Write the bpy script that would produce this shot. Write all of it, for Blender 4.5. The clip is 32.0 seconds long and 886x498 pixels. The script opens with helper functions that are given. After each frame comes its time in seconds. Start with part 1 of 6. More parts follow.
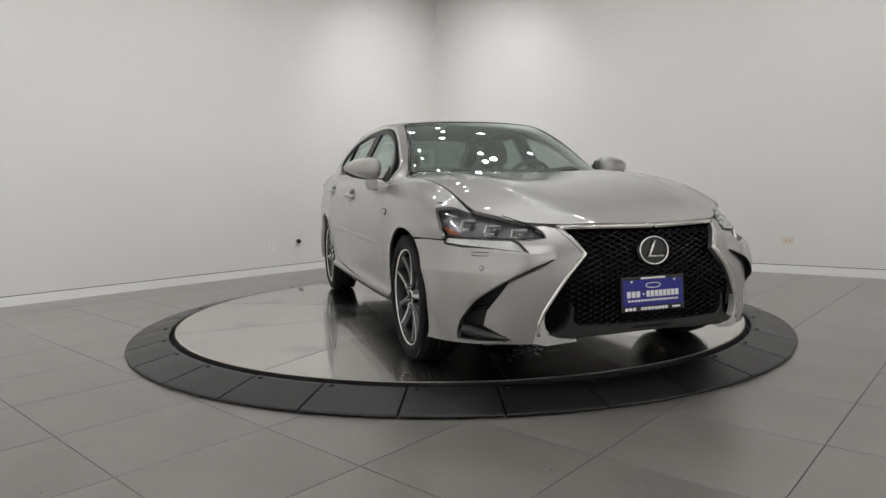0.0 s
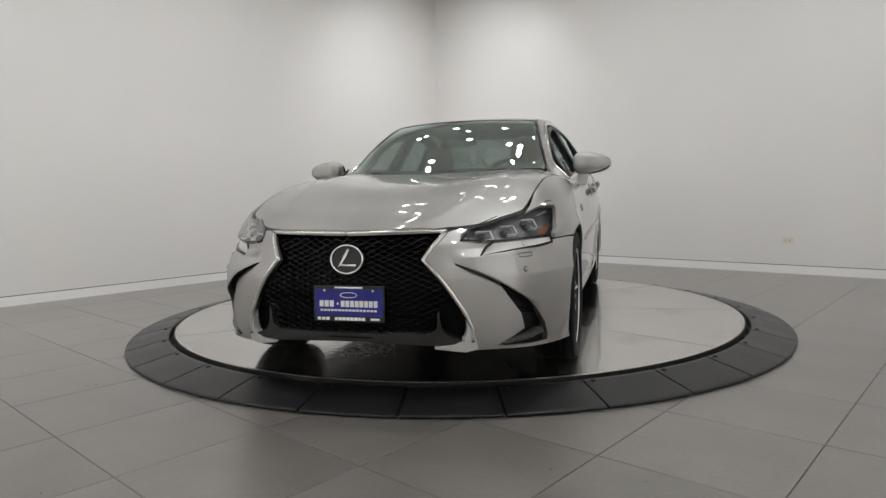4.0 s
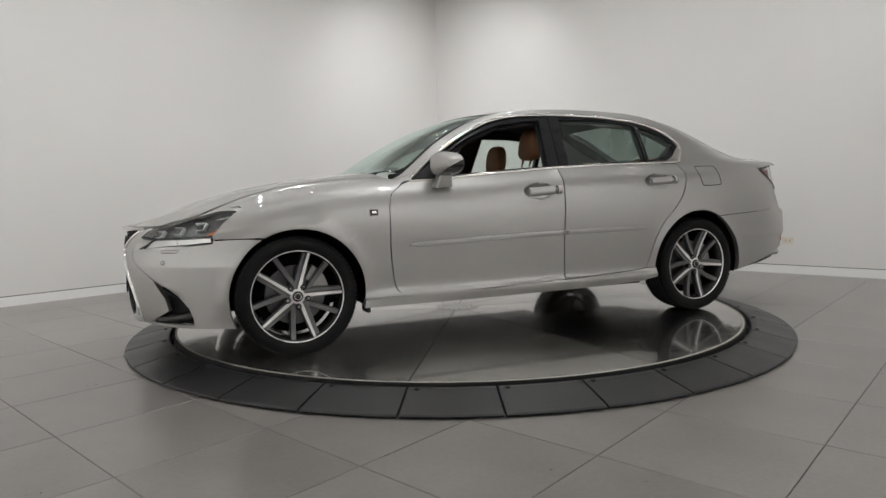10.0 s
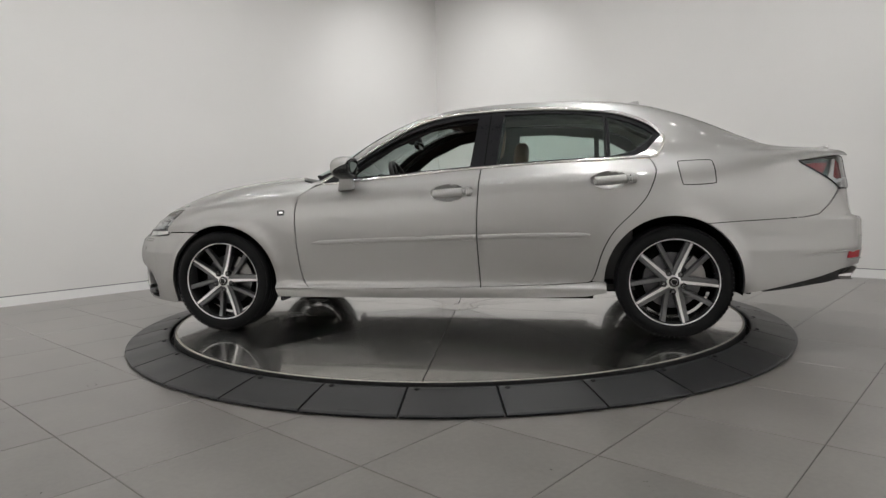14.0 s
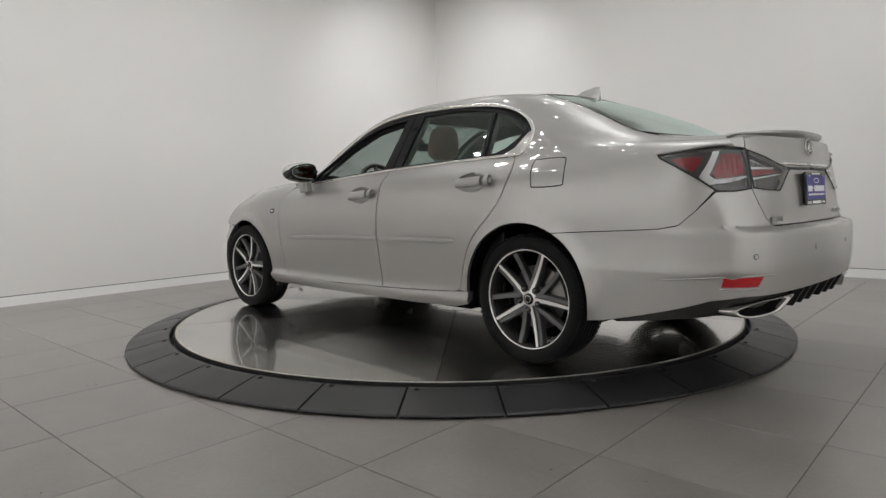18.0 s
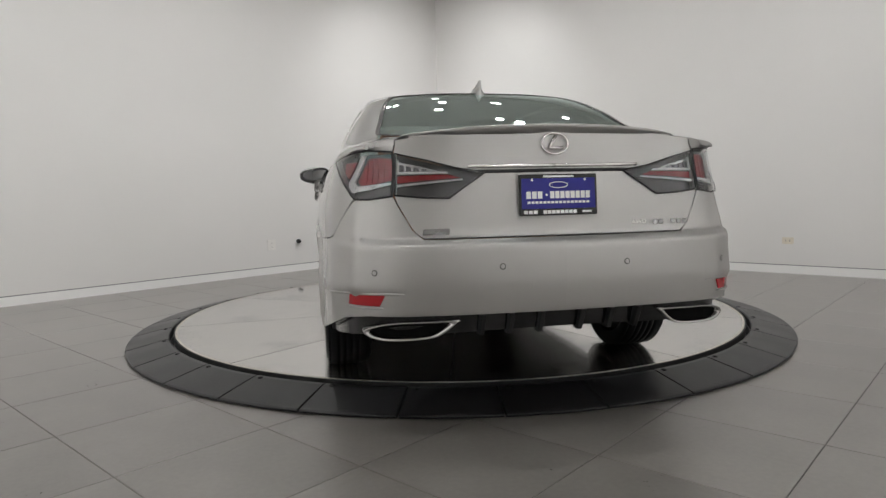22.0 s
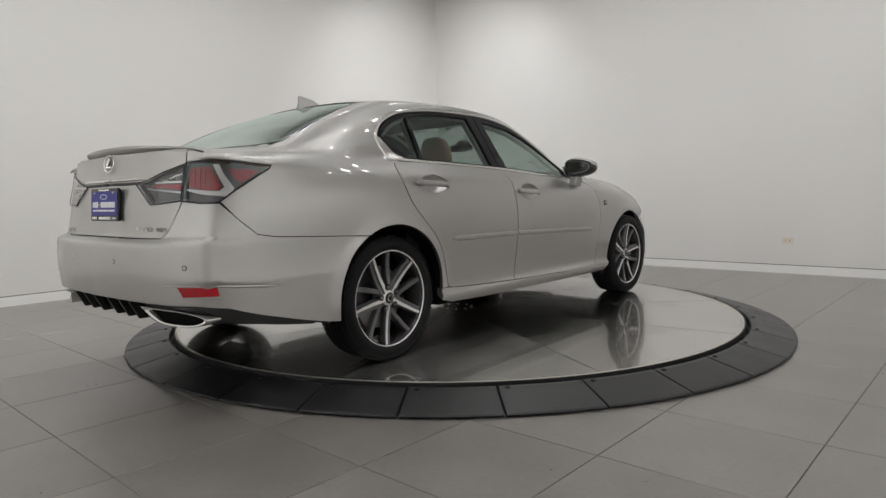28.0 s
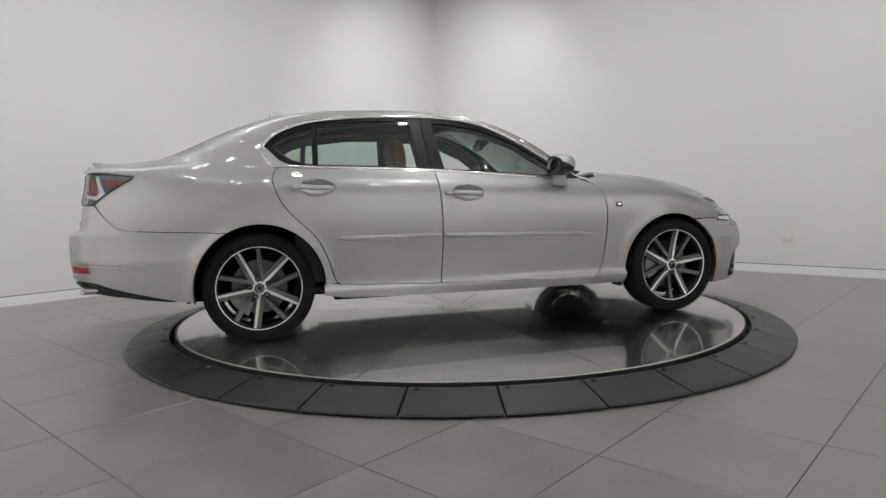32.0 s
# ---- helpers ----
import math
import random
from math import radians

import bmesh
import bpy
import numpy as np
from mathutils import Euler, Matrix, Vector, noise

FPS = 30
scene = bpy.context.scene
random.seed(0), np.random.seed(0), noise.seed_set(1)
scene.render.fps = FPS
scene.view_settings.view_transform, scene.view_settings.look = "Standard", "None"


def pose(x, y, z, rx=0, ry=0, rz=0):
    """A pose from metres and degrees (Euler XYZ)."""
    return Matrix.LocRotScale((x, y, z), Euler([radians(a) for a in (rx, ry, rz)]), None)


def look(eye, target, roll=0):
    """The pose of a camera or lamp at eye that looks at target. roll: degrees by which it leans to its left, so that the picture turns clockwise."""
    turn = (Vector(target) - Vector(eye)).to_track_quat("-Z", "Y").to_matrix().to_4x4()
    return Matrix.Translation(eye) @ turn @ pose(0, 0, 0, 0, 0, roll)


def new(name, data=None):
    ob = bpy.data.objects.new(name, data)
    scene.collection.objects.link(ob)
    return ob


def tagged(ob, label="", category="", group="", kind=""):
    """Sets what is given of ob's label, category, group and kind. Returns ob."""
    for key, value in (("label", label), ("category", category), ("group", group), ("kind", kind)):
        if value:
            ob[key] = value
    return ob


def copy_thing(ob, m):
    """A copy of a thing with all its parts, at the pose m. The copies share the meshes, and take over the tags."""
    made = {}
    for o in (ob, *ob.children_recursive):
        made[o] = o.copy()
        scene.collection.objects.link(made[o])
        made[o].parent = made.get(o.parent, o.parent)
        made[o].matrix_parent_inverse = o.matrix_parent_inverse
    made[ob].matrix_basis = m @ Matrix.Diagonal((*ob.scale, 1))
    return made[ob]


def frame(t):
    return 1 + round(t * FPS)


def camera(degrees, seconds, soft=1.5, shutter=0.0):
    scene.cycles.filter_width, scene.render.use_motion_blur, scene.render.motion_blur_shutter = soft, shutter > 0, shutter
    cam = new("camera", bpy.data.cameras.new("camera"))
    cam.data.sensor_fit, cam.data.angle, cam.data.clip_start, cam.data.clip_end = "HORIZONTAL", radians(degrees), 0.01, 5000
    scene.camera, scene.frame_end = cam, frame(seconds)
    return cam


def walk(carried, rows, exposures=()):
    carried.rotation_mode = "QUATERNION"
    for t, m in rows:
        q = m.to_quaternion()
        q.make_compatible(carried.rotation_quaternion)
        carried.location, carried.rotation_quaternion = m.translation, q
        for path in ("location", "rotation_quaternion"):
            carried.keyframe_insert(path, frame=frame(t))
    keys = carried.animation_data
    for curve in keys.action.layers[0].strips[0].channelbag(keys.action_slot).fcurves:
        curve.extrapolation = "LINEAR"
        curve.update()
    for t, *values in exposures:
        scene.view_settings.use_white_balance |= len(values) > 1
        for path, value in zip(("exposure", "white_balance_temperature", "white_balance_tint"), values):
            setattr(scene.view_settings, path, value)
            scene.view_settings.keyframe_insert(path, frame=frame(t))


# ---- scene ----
cam = camera(69.4555, 32.0, soft=1.45)
EYE = Vector((0.0, -4.9199, 0.9334))
YAW, PITCH, ROLL = radians(-1.145), radians(-4.7501), -1.3285
AIM = EYE + Vector((math.sin(YAW) * math.cos(PITCH), math.cos(YAW) * math.cos(PITCH), math.sin(PITCH)))
walk(cam, [(0.0, look(EYE, AIM, ROLL)), (32.0, look(EYE, AIM, ROLL))])

# ---- room frame: u runs along the right wall, v along the left wall ----
D1 = Vector((0.7567, -0.6538, 0.0)).normalized()
D2 = Vector((-D1.y, D1.x, 0.0))
ROOM_TURN = math.degrees(math.atan2(D1.y, D1.x))
U0, U1, V0, V1 = -3.75, 5.25, -5.6, 3.968
CEIL = 4.4


def room(u, v, z):
    return D1 * u + D2 * v + Vector((0, 0, z))


# ---- world, lights and exposure ----
scene.view_settings.exposure = 0.0
world = bpy.data.worlds.new("world")
scene.world = world
world.use_nodes = True
world.node_tree.nodes["Background"].inputs[0].default_value = (0.8, 0.85, 0.9, 1)
world.node_tree.nodes["Background"].inputs[1].default_value = 0.02
# ceiling spots turned towards each wall: (u, v of the spot, u, v, z of its aim on the wall, power)
WASH = [(U0 + 2.4, v, U0, v, 0.0, p) for v, p in ((-3.8, 14.5), (-1.7, 13.0), (0.3, 13.0), (2.7, 11.0))]
WASH += [(u, V1 - 2.4, u, V1, 0.0, p) for u, p in ((-2.5, 9.0), (-0.3, 12.0), (1.9, 12.5), (4.0, 15.5))]
WASH += [(U0 + 1.9, V1 - 1.9, U0, V1, 0.4, 8.5)]
WASH += [(U1 - 2.0, v, U1, v, 1.4, 29.0) for v in (-3.7, -1.6, 0.5)] + [(u, V0 + 2.0, u, V0, 1.4, 29.0) for u in (-2.2, -0.1, 2.0)]
FLOOD = [(-1.6, -3.4, 7.5), (1.6, -3.4, 4.5), (-1.6, -0.6, 7.5), (1.6, -0.6, 7.0), (0.0, 1.6, 10.0), (3.2, -2.0, 5.0)]
DOWN = [(u, v) for u in (-2.6, -1.3, 0.0, 1.3, 2.6) for v in (-3.8, -2.5, -1.2, 0.1, 1.4, 2.7)]


# ---- materials ----
def material(name, colour=(0.8, 0.8, 0.8), rough=0.5, metal=0.0, **more):
    m = bpy.data.materials.new(name)
    m.use_nodes = True
    b = m.node_tree.nodes["Principled BSDF"]
    b.inputs["Base Color"].default_value = (*colour, 1)
    b.inputs["Roughness"].default_value = rough
    b.inputs["Metallic"].default_value = metal
    for key, value in more.items():
        b.inputs[key.replace("_", " ")].default_value = value
    return m


def node(m, kind, **values):
    n = m.node_tree.nodes.new(kind)
    for key, value in values.items():
        if key in n.inputs:
            n.inputs[key].default_value = value
    return n


def link(m, a, b):
    m.node_tree.links.new(a, b)


def bsdf(m):
    return m.node_tree.nodes["Principled BSDF"]


def ramp(m, source, stops):
    r = m.node_tree.nodes.new("ShaderNodeValToRGB")
    while len(r.color_ramp.elements) < len(stops):
        r.color_ramp.elements.new(0.5)
    for e, (at, c) in zip(r.color_ramp.elements, stops):
        e.position, e.color = at, (*c, 1) if len(c) == 3 else c
    link(m, source, r.inputs[0])
    return r


def noise_node(m, scale, detail=4.0, stretch=None, rough=0.55):
    c = m.node_tree.nodes.new("ShaderNodeTexCoord")
    n = node(m, "ShaderNodeTexNoise", Scale=scale, Detail=detail, Roughness=rough)
    source = c.outputs["Object"]
    if stretch:
        s = node(m, "ShaderNodeMapping", Scale=stretch)
        link(m, source, s.inputs[0])
        source = s.outputs[0]
    link(m, source, n.inputs["Vector"])
    return n


def grey(v):
    return (v, v, v)


def vary(m, base, spread, scale, rough=None, bump=0.0, fine=None, stretch=None, by_object=0.0):
    """Two scales of variation on a material: cloudy colour and fine grain."""
    n1, n2 = noise_node(m, scale, 5.0, stretch), noise_node(m, fine or scale * 12, 3.0, stretch)
    mix = node(m, "ShaderNodeMath")
    mix.operation = "MULTIPLY_ADD"
    link(m, n1.outputs["Fac"], mix.inputs[0])
    mix.inputs[1].default_value = 0.7
    half = node(m, "ShaderNodeMath")
    half.operation = "MULTIPLY"
    link(m, n2.outputs["Fac"], half.inputs[0])
    half.inputs[1].default_value = 0.3
    link(m, half.outputs[0], mix.inputs[2])
    value = mix.outputs[0]
    if by_object:
        info = m.node_tree.nodes.new("ShaderNodeObjectInfo")
        add = node(m, "ShaderNodeMath")
        add.operation = "MULTIPLY_ADD"
        link(m, info.outputs["Random"], add.inputs[0])
        add.inputs[1].default_value = by_object
        link(m, value, add.inputs[2])
        value = add.outputs[0]
    lo, hi = [tuple(c * k for c in base) for k in (1 - spread, 1 + spread)]
    r = ramp(m, value, [(0.3, lo), (0.72, hi)])
    link(m, r.outputs[0], bsdf(m).inputs["Base Color"])
    if rough:
        rr = ramp(m, value, [(0.3, grey(rough[0])), (0.7, grey(rough[1]))])
        link(m, rr.outputs[0], bsdf(m).inputs["Roughness"])
    if bump:
        b = node(m, "ShaderNodeBump", Strength=bump, Distance=0.002)
        link(m, n2.outputs["Fac"], b.inputs["Height"])
        link(m, b.outputs[0], bsdf(m).inputs["Normal"])
    return m


WALL = vary(material("white_wall_paint", rough=0.55), (0.70, 0.684, 0.665), 0.03, 0.7, (0.5, 0.62), 0.05, 140)
BASE = vary(material("baseboard_paint", rough=0.4), (0.80, 0.79, 0.775), 0.03, 2.0, (0.35, 0.45))
# dark colour standing in for the shade of grooves and slots
RECESS_SHADE = material("painted_recess_shade", (0.2, 0.2, 0.2), 0.7)
TILE = vary(material("grey_porcelain_tile", IOR=1.85), (0.182, 0.171, 0.158), 0.26, 2.0, (0.26, 0.33), 0.0, 45, by_object=0.10)
GROUT = vary(material("grout"), (0.10, 0.095, 0.09), 0.2, 8.0, (0.8, 0.9))
STEEL = vary(material("turntable_steel", metal=1.0, Coat_Weight=0.85, Coat_Roughness=0.05, Coat_IOR=2.0), (0.57, 0.553, 0.525), 0.20, 1.1, (0.18, 0.28), 0.0, 30, by_object=0.10)


def stain(m, scale, low, dark):
    """Blotches of grime on a surface, duller and darker than the rest."""
    n = noise_node(m, scale, 6.0, None, 0.6)
    mask = ramp(m, n.outputs["Fac"], [(low, grey(0.0)), (low + 0.22, grey(1.0))])
    b = bsdf(m)
    for key, value in (("Base Color", (dark, dark, dark * 0.97, 1)), ("Roughness", (0.28, 0.28, 0.28, 1))):
        mix = m.node_tree.nodes.new("ShaderNodeMixRGB")
        link(m, mask.outputs[0], mix.inputs[0])
        link(m, b.inputs[key].links[0].from_socket, mix.inputs[1])
        mix.inputs[2].default_value = value
        link(m, mix.outputs[0], b.inputs[key])


def brushed(m, angle, amount):
    """Brush marks along one direction of each plate."""
    way = m.node_tree.nodes.new("ShaderNodeCombineXYZ")
    way.inputs[0].default_value, way.inputs[1].default_value = math.cos(radians(angle)), math.sin(radians(angle))
    turned = m.node_tree.nodes.new("ShaderNodeVectorTransform")
    turned.vector_type, turned.convert_from, turned.convert_to = "VECTOR", "OBJECT", "WORLD"
    link(m, way.outputs[0], turned.inputs[0])
    link(m, turned.outputs[0], bsdf(m).inputs["Tangent"])
    bsdf(m).inputs["Anisotropic"].default_value = amount


stain(STEEL, 1.7, 0.52, 0.30)
brushed(STEEL, 36.0, 0.78)
STEEL_RIM = vary(material("steel_rim", metal=0.8), (0.60, 0.57, 0.50), 0.08, 6.0, (0.4, 0.55))
RUBBER = vary(material("ramp_plastic", IOR=1.45), (0.017, 0.017, 0.018), 0.25, 3.0, (0.30, 0.44), 0.12, 160, by_object=0.1)
DARK = material("dark_gap", (0.012, 0.012, 0.012), 0.8)
CEILING = vary(material("ceiling_paint"), (0.58, 0.575, 0.565), 0.02, 0.8, (0.6, 0.7))
LAMP_GLOW = material("lamp_glow", (1, 1, 1), 0.5, Emission_Color=(1.0, 0.99, 0.98, 1), Emission_Strength=45.0)
LAMP_TRIM = material("lamp_trim", (0.7, 0.7, 0.7), 0.35)
PLASTIC_IVORY = vary(material("ivory_plastic"), (0.66, 0.60, 0.50), 0.06, 20.0, (0.3, 0.4))
PLASTIC_WHITE = vary(material("white_plastic"), (0.74, 0.72, 0.69), 0.05, 20.0, (0.3, 0.4))


# ---- mesh helpers ----
def mesh_of(bm, name):
    me = bpy.data.meshes.new(name)
    bm.to_mesh(me)
    bm.free()
    return me


def smooth(me, on=True):
    me.polygons.foreach_set("use_smooth", [on] * len(me.polygons))
    return me


def part(name, bm, mat, parent=None, label="", shade=False):
    me = bm if isinstance(bm, bpy.types.Mesh) else mesh_of(bm, name)
    if mat and not me.materials:
        me.materials.append(mat)
    if shade:
        smooth(me)
    ob = new(name, me)
    if parent:
        ob.parent = parent
    if label:
        ob["label"] = label
    return ob


def box(bm, lo, hi, m=None):
    """An axis-aligned box between two corners, moved by m."""
    made = bmesh.ops.create_cube(bm, size=1.0)["verts"]
    lo, hi = Vector(lo), Vector(hi)
    for v in made:
        v.co = Vector([lo[i] + (v.co[i] + 0.5) * (hi[i] - lo[i]) for i in range(3)])
    if m:
        bmesh.ops.transform(bm, matrix=m, verts=made)
    return made


def bevel(bm, width, segments=2):
    bmesh.ops.bevel(bm, geom=bm.edges[:] + bm.verts[:], offset=width, segments=segments, affect="EDGES", profile=0.6, clamp_overlap=True)
    return bm


def boxed(lo, hi, width=0.0, m=None):
    bm = bmesh.new()
    box(bm, lo, hi)
    if width:
        bevel(bm, width)
    if m:
        bmesh.ops.transform(bm, matrix=m, verts=bm.verts)
    return bm


def spin_profile(profile, steps=64, a0=0.0, a1=2 * math.pi, bm=None):
    """Turn a closed or open (radius, height) outline round the z axis."""
    bm = bm or bmesh.new()
    full = abs(a1 - a0 - 2 * math.pi) < 1e-6
    rings = []
    for i in range(steps if full else steps + 1):
        a = a0 + (a1 - a0) * i / steps
        rings.append([bm.verts.new((r * math.cos(a), r * math.sin(a), z)) for r, z in profile])
    pairs = list(zip(rings, rings[1:])) + ([(rings[-1], rings[0])] if full else [])
    for p, q in pairs:
        for j in range(len(profile) - 1):
            bm.faces.new((p[j], q[j], q[j + 1], p[j + 1]))
    if not full:
        for end in (rings[0], rings[-1][::-1]):
            if len(end) > 2:
                bm.faces.new(end)
    return bm


# ---- the room ----
def build_room():
    t = 0.15
    turn = Matrix.Rotation(radians(ROOM_TURN), 4, "Z")

    def slab(name, lo, hi, mat, label):
        ob = part(name, boxed(lo, hi), mat)
        ob.matrix_basis = turn
        return tagged(ob, label, name.split("_")[0], kind="structure")

    floor = slab("floor", (U0 - t, V0 - t, -0.2), (U1 + t, V1 + t, -0.003), GROUT, "grey porcelain tiled floor with thin dark joints")
    slab("wall_left", (U0 - t, V0 - t, -0.003), (U0, V1 + t, CEIL), WALL, "plain white painted wall with baseboard line")
    slab("wall_right", (U0, V1, -0.003), (U1 + t, V1 + t, CEIL), WALL, "plain white painted wall meeting the other wall in a corner")
    slab("wall_back", (U1, V0, -0.003), (U1 + t, V1, CEIL), WALL, "plain white painted wall closing the room")
    slab("wall_front", (U0, V0 - t, -0.003), (U1 + t, V0, CEIL), WALL, "plain white painted wall closing the room")
    slab("ceiling", (U0 - t, V0 - t, CEIL), (U1 + t, V1 + t, CEIL + t), CEILING, "white ceiling with round recessed downlights")
    # baseboards stand 6 mm proud; a dark strip paints the shadow line above them
    for name, lo, hi in (
        ("baseboard_left", (U0, V0 + 0.01, 0.0), (U0 + 0.006, V1 - 0.007, 0.088)),
        ("baseboard_right", (U0 + 0.007, V1 - 0.006, 0.0), (U1 - 0.007, V1, 0.088)),
    ):
        tagged(slab(name, lo, hi, BASE, "white painted baseboard"), category="baseboard")
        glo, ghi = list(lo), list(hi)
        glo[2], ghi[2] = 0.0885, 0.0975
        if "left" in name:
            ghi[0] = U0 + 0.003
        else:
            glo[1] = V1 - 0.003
        tagged(slab(name.replace("baseboard", "trim"), glo, ghi, RECESS_SHADE, "dark strip painted as the shadow line above the baseboard"), category="trim")
    return floor, turn


def build_tiles(floor, turn):
    size, joint = 0.5934, 0.004
    u_off, v_off = 0.6015 * size, 0.0905 * size
    bm = boxed((-size / 2 + joint / 2, -size / 2 + joint / 2, -0.003), (size / 2 - joint / 2, size / 2 - joint / 2, 0.0))
    top = [e for e in bm.edges if all(v.co.z > -0.001 for v in e.verts)]
    bmesh.ops.bevel(bm, geom=top, offset=0.0012, segments=1, affect="EDGES")
    full = mesh_of(bm, "tile")
    full.materials.append(TILE)
    i0, i1 = math.floor((U0 - u_off) / size), math.floor((U1 - u_off) / size)
    j0, j1 = math.floor((V0 - v_off) / size), math.floor((V1 - v_off) / size)
    for i in range(i0, i1 + 1):
        for j in range(j0, j1 + 1):
            lo = [u_off + i * size + joint / 2, v_off + j * size + joint / 2]
            hi = [lo[0] + size - joint, lo[1] + size - joint]
            c = [max(lo[0], U0), max(lo[1], V0), min(hi[0], U1), min(hi[1], V1)]
            if c[2] - c[0] < 0.01 or c[3] - c[1] < 0.01:
                continue
            whole = abs(c[2] - c[0] - size + joint) < 1e-4 and abs(c[3] - c[1] - size + joint) < 1e-4
            if whole:
                tile = part("tile", full, TILE, floor)
                tile.matrix_basis = pose((lo[0] + hi[0]) / 2, (lo[1] + hi[1]) / 2, 0)
            else:
                tile = part("tile", boxed((c[0], c[1], -0.003), (c[2], c[3], 0.0)), TILE, floor)


def build_downlights():
    glow = spin_profile([(0.0, 0.0), (0.056, 0.0)], 24)
    glow_mesh = mesh_of(glow, "bulb")
    first = None
    for u, v, tu, tv, tz, power in WASH + [(u, v, u, v, 0.0, p) for u, v, p in FLOOD] + [(u, v, u, v, 0.0, 0.0) for u, v in DOWN]:
        at = room(u, v, CEIL)
        if first is None:
            first = new("downlight")
            part("trim_ring", spin_profile([(0.060, -0.002), (0.063, -0.010), (0.090, -0.006), (0.093, -0.0005)], 32), LAMP_TRIM, first, shade=True)
            part("bulb", glow_mesh, LAMP_GLOW, first, "round white glowing lens").location = (0, 0, -0.004)
            tagged(first, "round white recessed ceiling downlight, lit", "downlight", "downlights in the ceiling")
            first.matrix_basis = Matrix.Translation(at)
        else:
            copy_thing(first, Matrix.Translation(at))
        if not power:
            continue
        data = bpy.data.lights.new("downlight_beam", "AREA")
        data.shape, data.size, data.energy, data.color, data.spread = "DISK", 0.12, power, (0.974, 0.985, 0.992), radians(95 if (u, v) == (tu, tv) else 84 if power > 25 else 108)
        lamp = new("downlight_beam", data)
        lamp.matrix_basis = look(at - Vector((0, 0, 0.075)), room(tu, tv, tz) + Vector((0.001, 0, 0)))


def wall_plate(name, at, face, wide, high, mat, label):
    """A wall outlet plate with two sockets; face: the room's direction out of the wall."""
    turn = face.to_track_quat("Y", "Z").to_matrix().to_4x4()
    root = new(name)
    root.matrix_basis = Matrix.Translation(at) @ turn
    part("cover_plate", boxed((-wide / 2, 0, -high / 2), (wide / 2, 0.006, high / 2), 0.002), mat, root)
    lying = wide > high
    for k in (-1, 1):
        cx, cz = (k * wide * 0.17, 0) if lying else (0, k * high * 0.2)
        socket = part("socket", boxed((cx - 0.017, 0.006, cz - 0.014), (cx + 0.017, 0.0085, cz + 0.014), 0.003), mat, root)
        for s in (-1, 1):
            slot = (cx, cz + s * 0.006) if lying else (cx + s * 0.006, cz)
            part("slot", boxed((slot[0] - 0.0035, 0.0085, slot[1] - 0.0035), (slot[0] + 0.0035, 0.0088, slot[1] + 0.0035)), RECESS_SHADE, socket)
    return tagged(root, label, "outlet")


def build_outlets():
    wall_plate("wall_outlet", room(1.366, V1 - 0.0005, 0.36), -D2, 0.115, 0.072, PLASTIC_IVORY, "ivory wall outlet plate lying sideways on the white wall")
    wall_plate("wall_outlet", room(U0 + 0.0005, 0.80, 0.366), D1, 0.118, 0.13, PLASTIC_WHITE, "white double wall outlet plate on the white wall")
    knob = new("wall_plug")
    bm = spin_profile([(0.0, 0.0), (0.028, 0.0), (0.028, 0.03), (0.02, 0.045), (0.0, 0.046)], 20)
    part("plug_body", bm, DARK, knob, shade=True)
    part("plug_flange", spin_profile([(0.0, 0.0), (0.04, 0.0), (0.04, 0.005), (0.0, 0.006)], 20), LAMP_TRIM, knob)
    cord = spin_profile([(0.0, 0.045), (0.009, 0.045), (0.007, 0.07), (0.0, 0.071)], 12)
    part("nozzle", cord, DARK, knob)
    knob.matrix_basis = Matrix.Translation(room(U0, 1.197, 0.39)) @ D1.to_track_quat("Z", "Y").to_matrix().to_4x4()
    tagged(knob, "small dark round plug fixed on the white wall", "plug")


# ---- the turntable ----
PLATE_Z = 0.0724
DISC_R, RING_IN, RING_OUT = 2.034, 2.062, 2.321


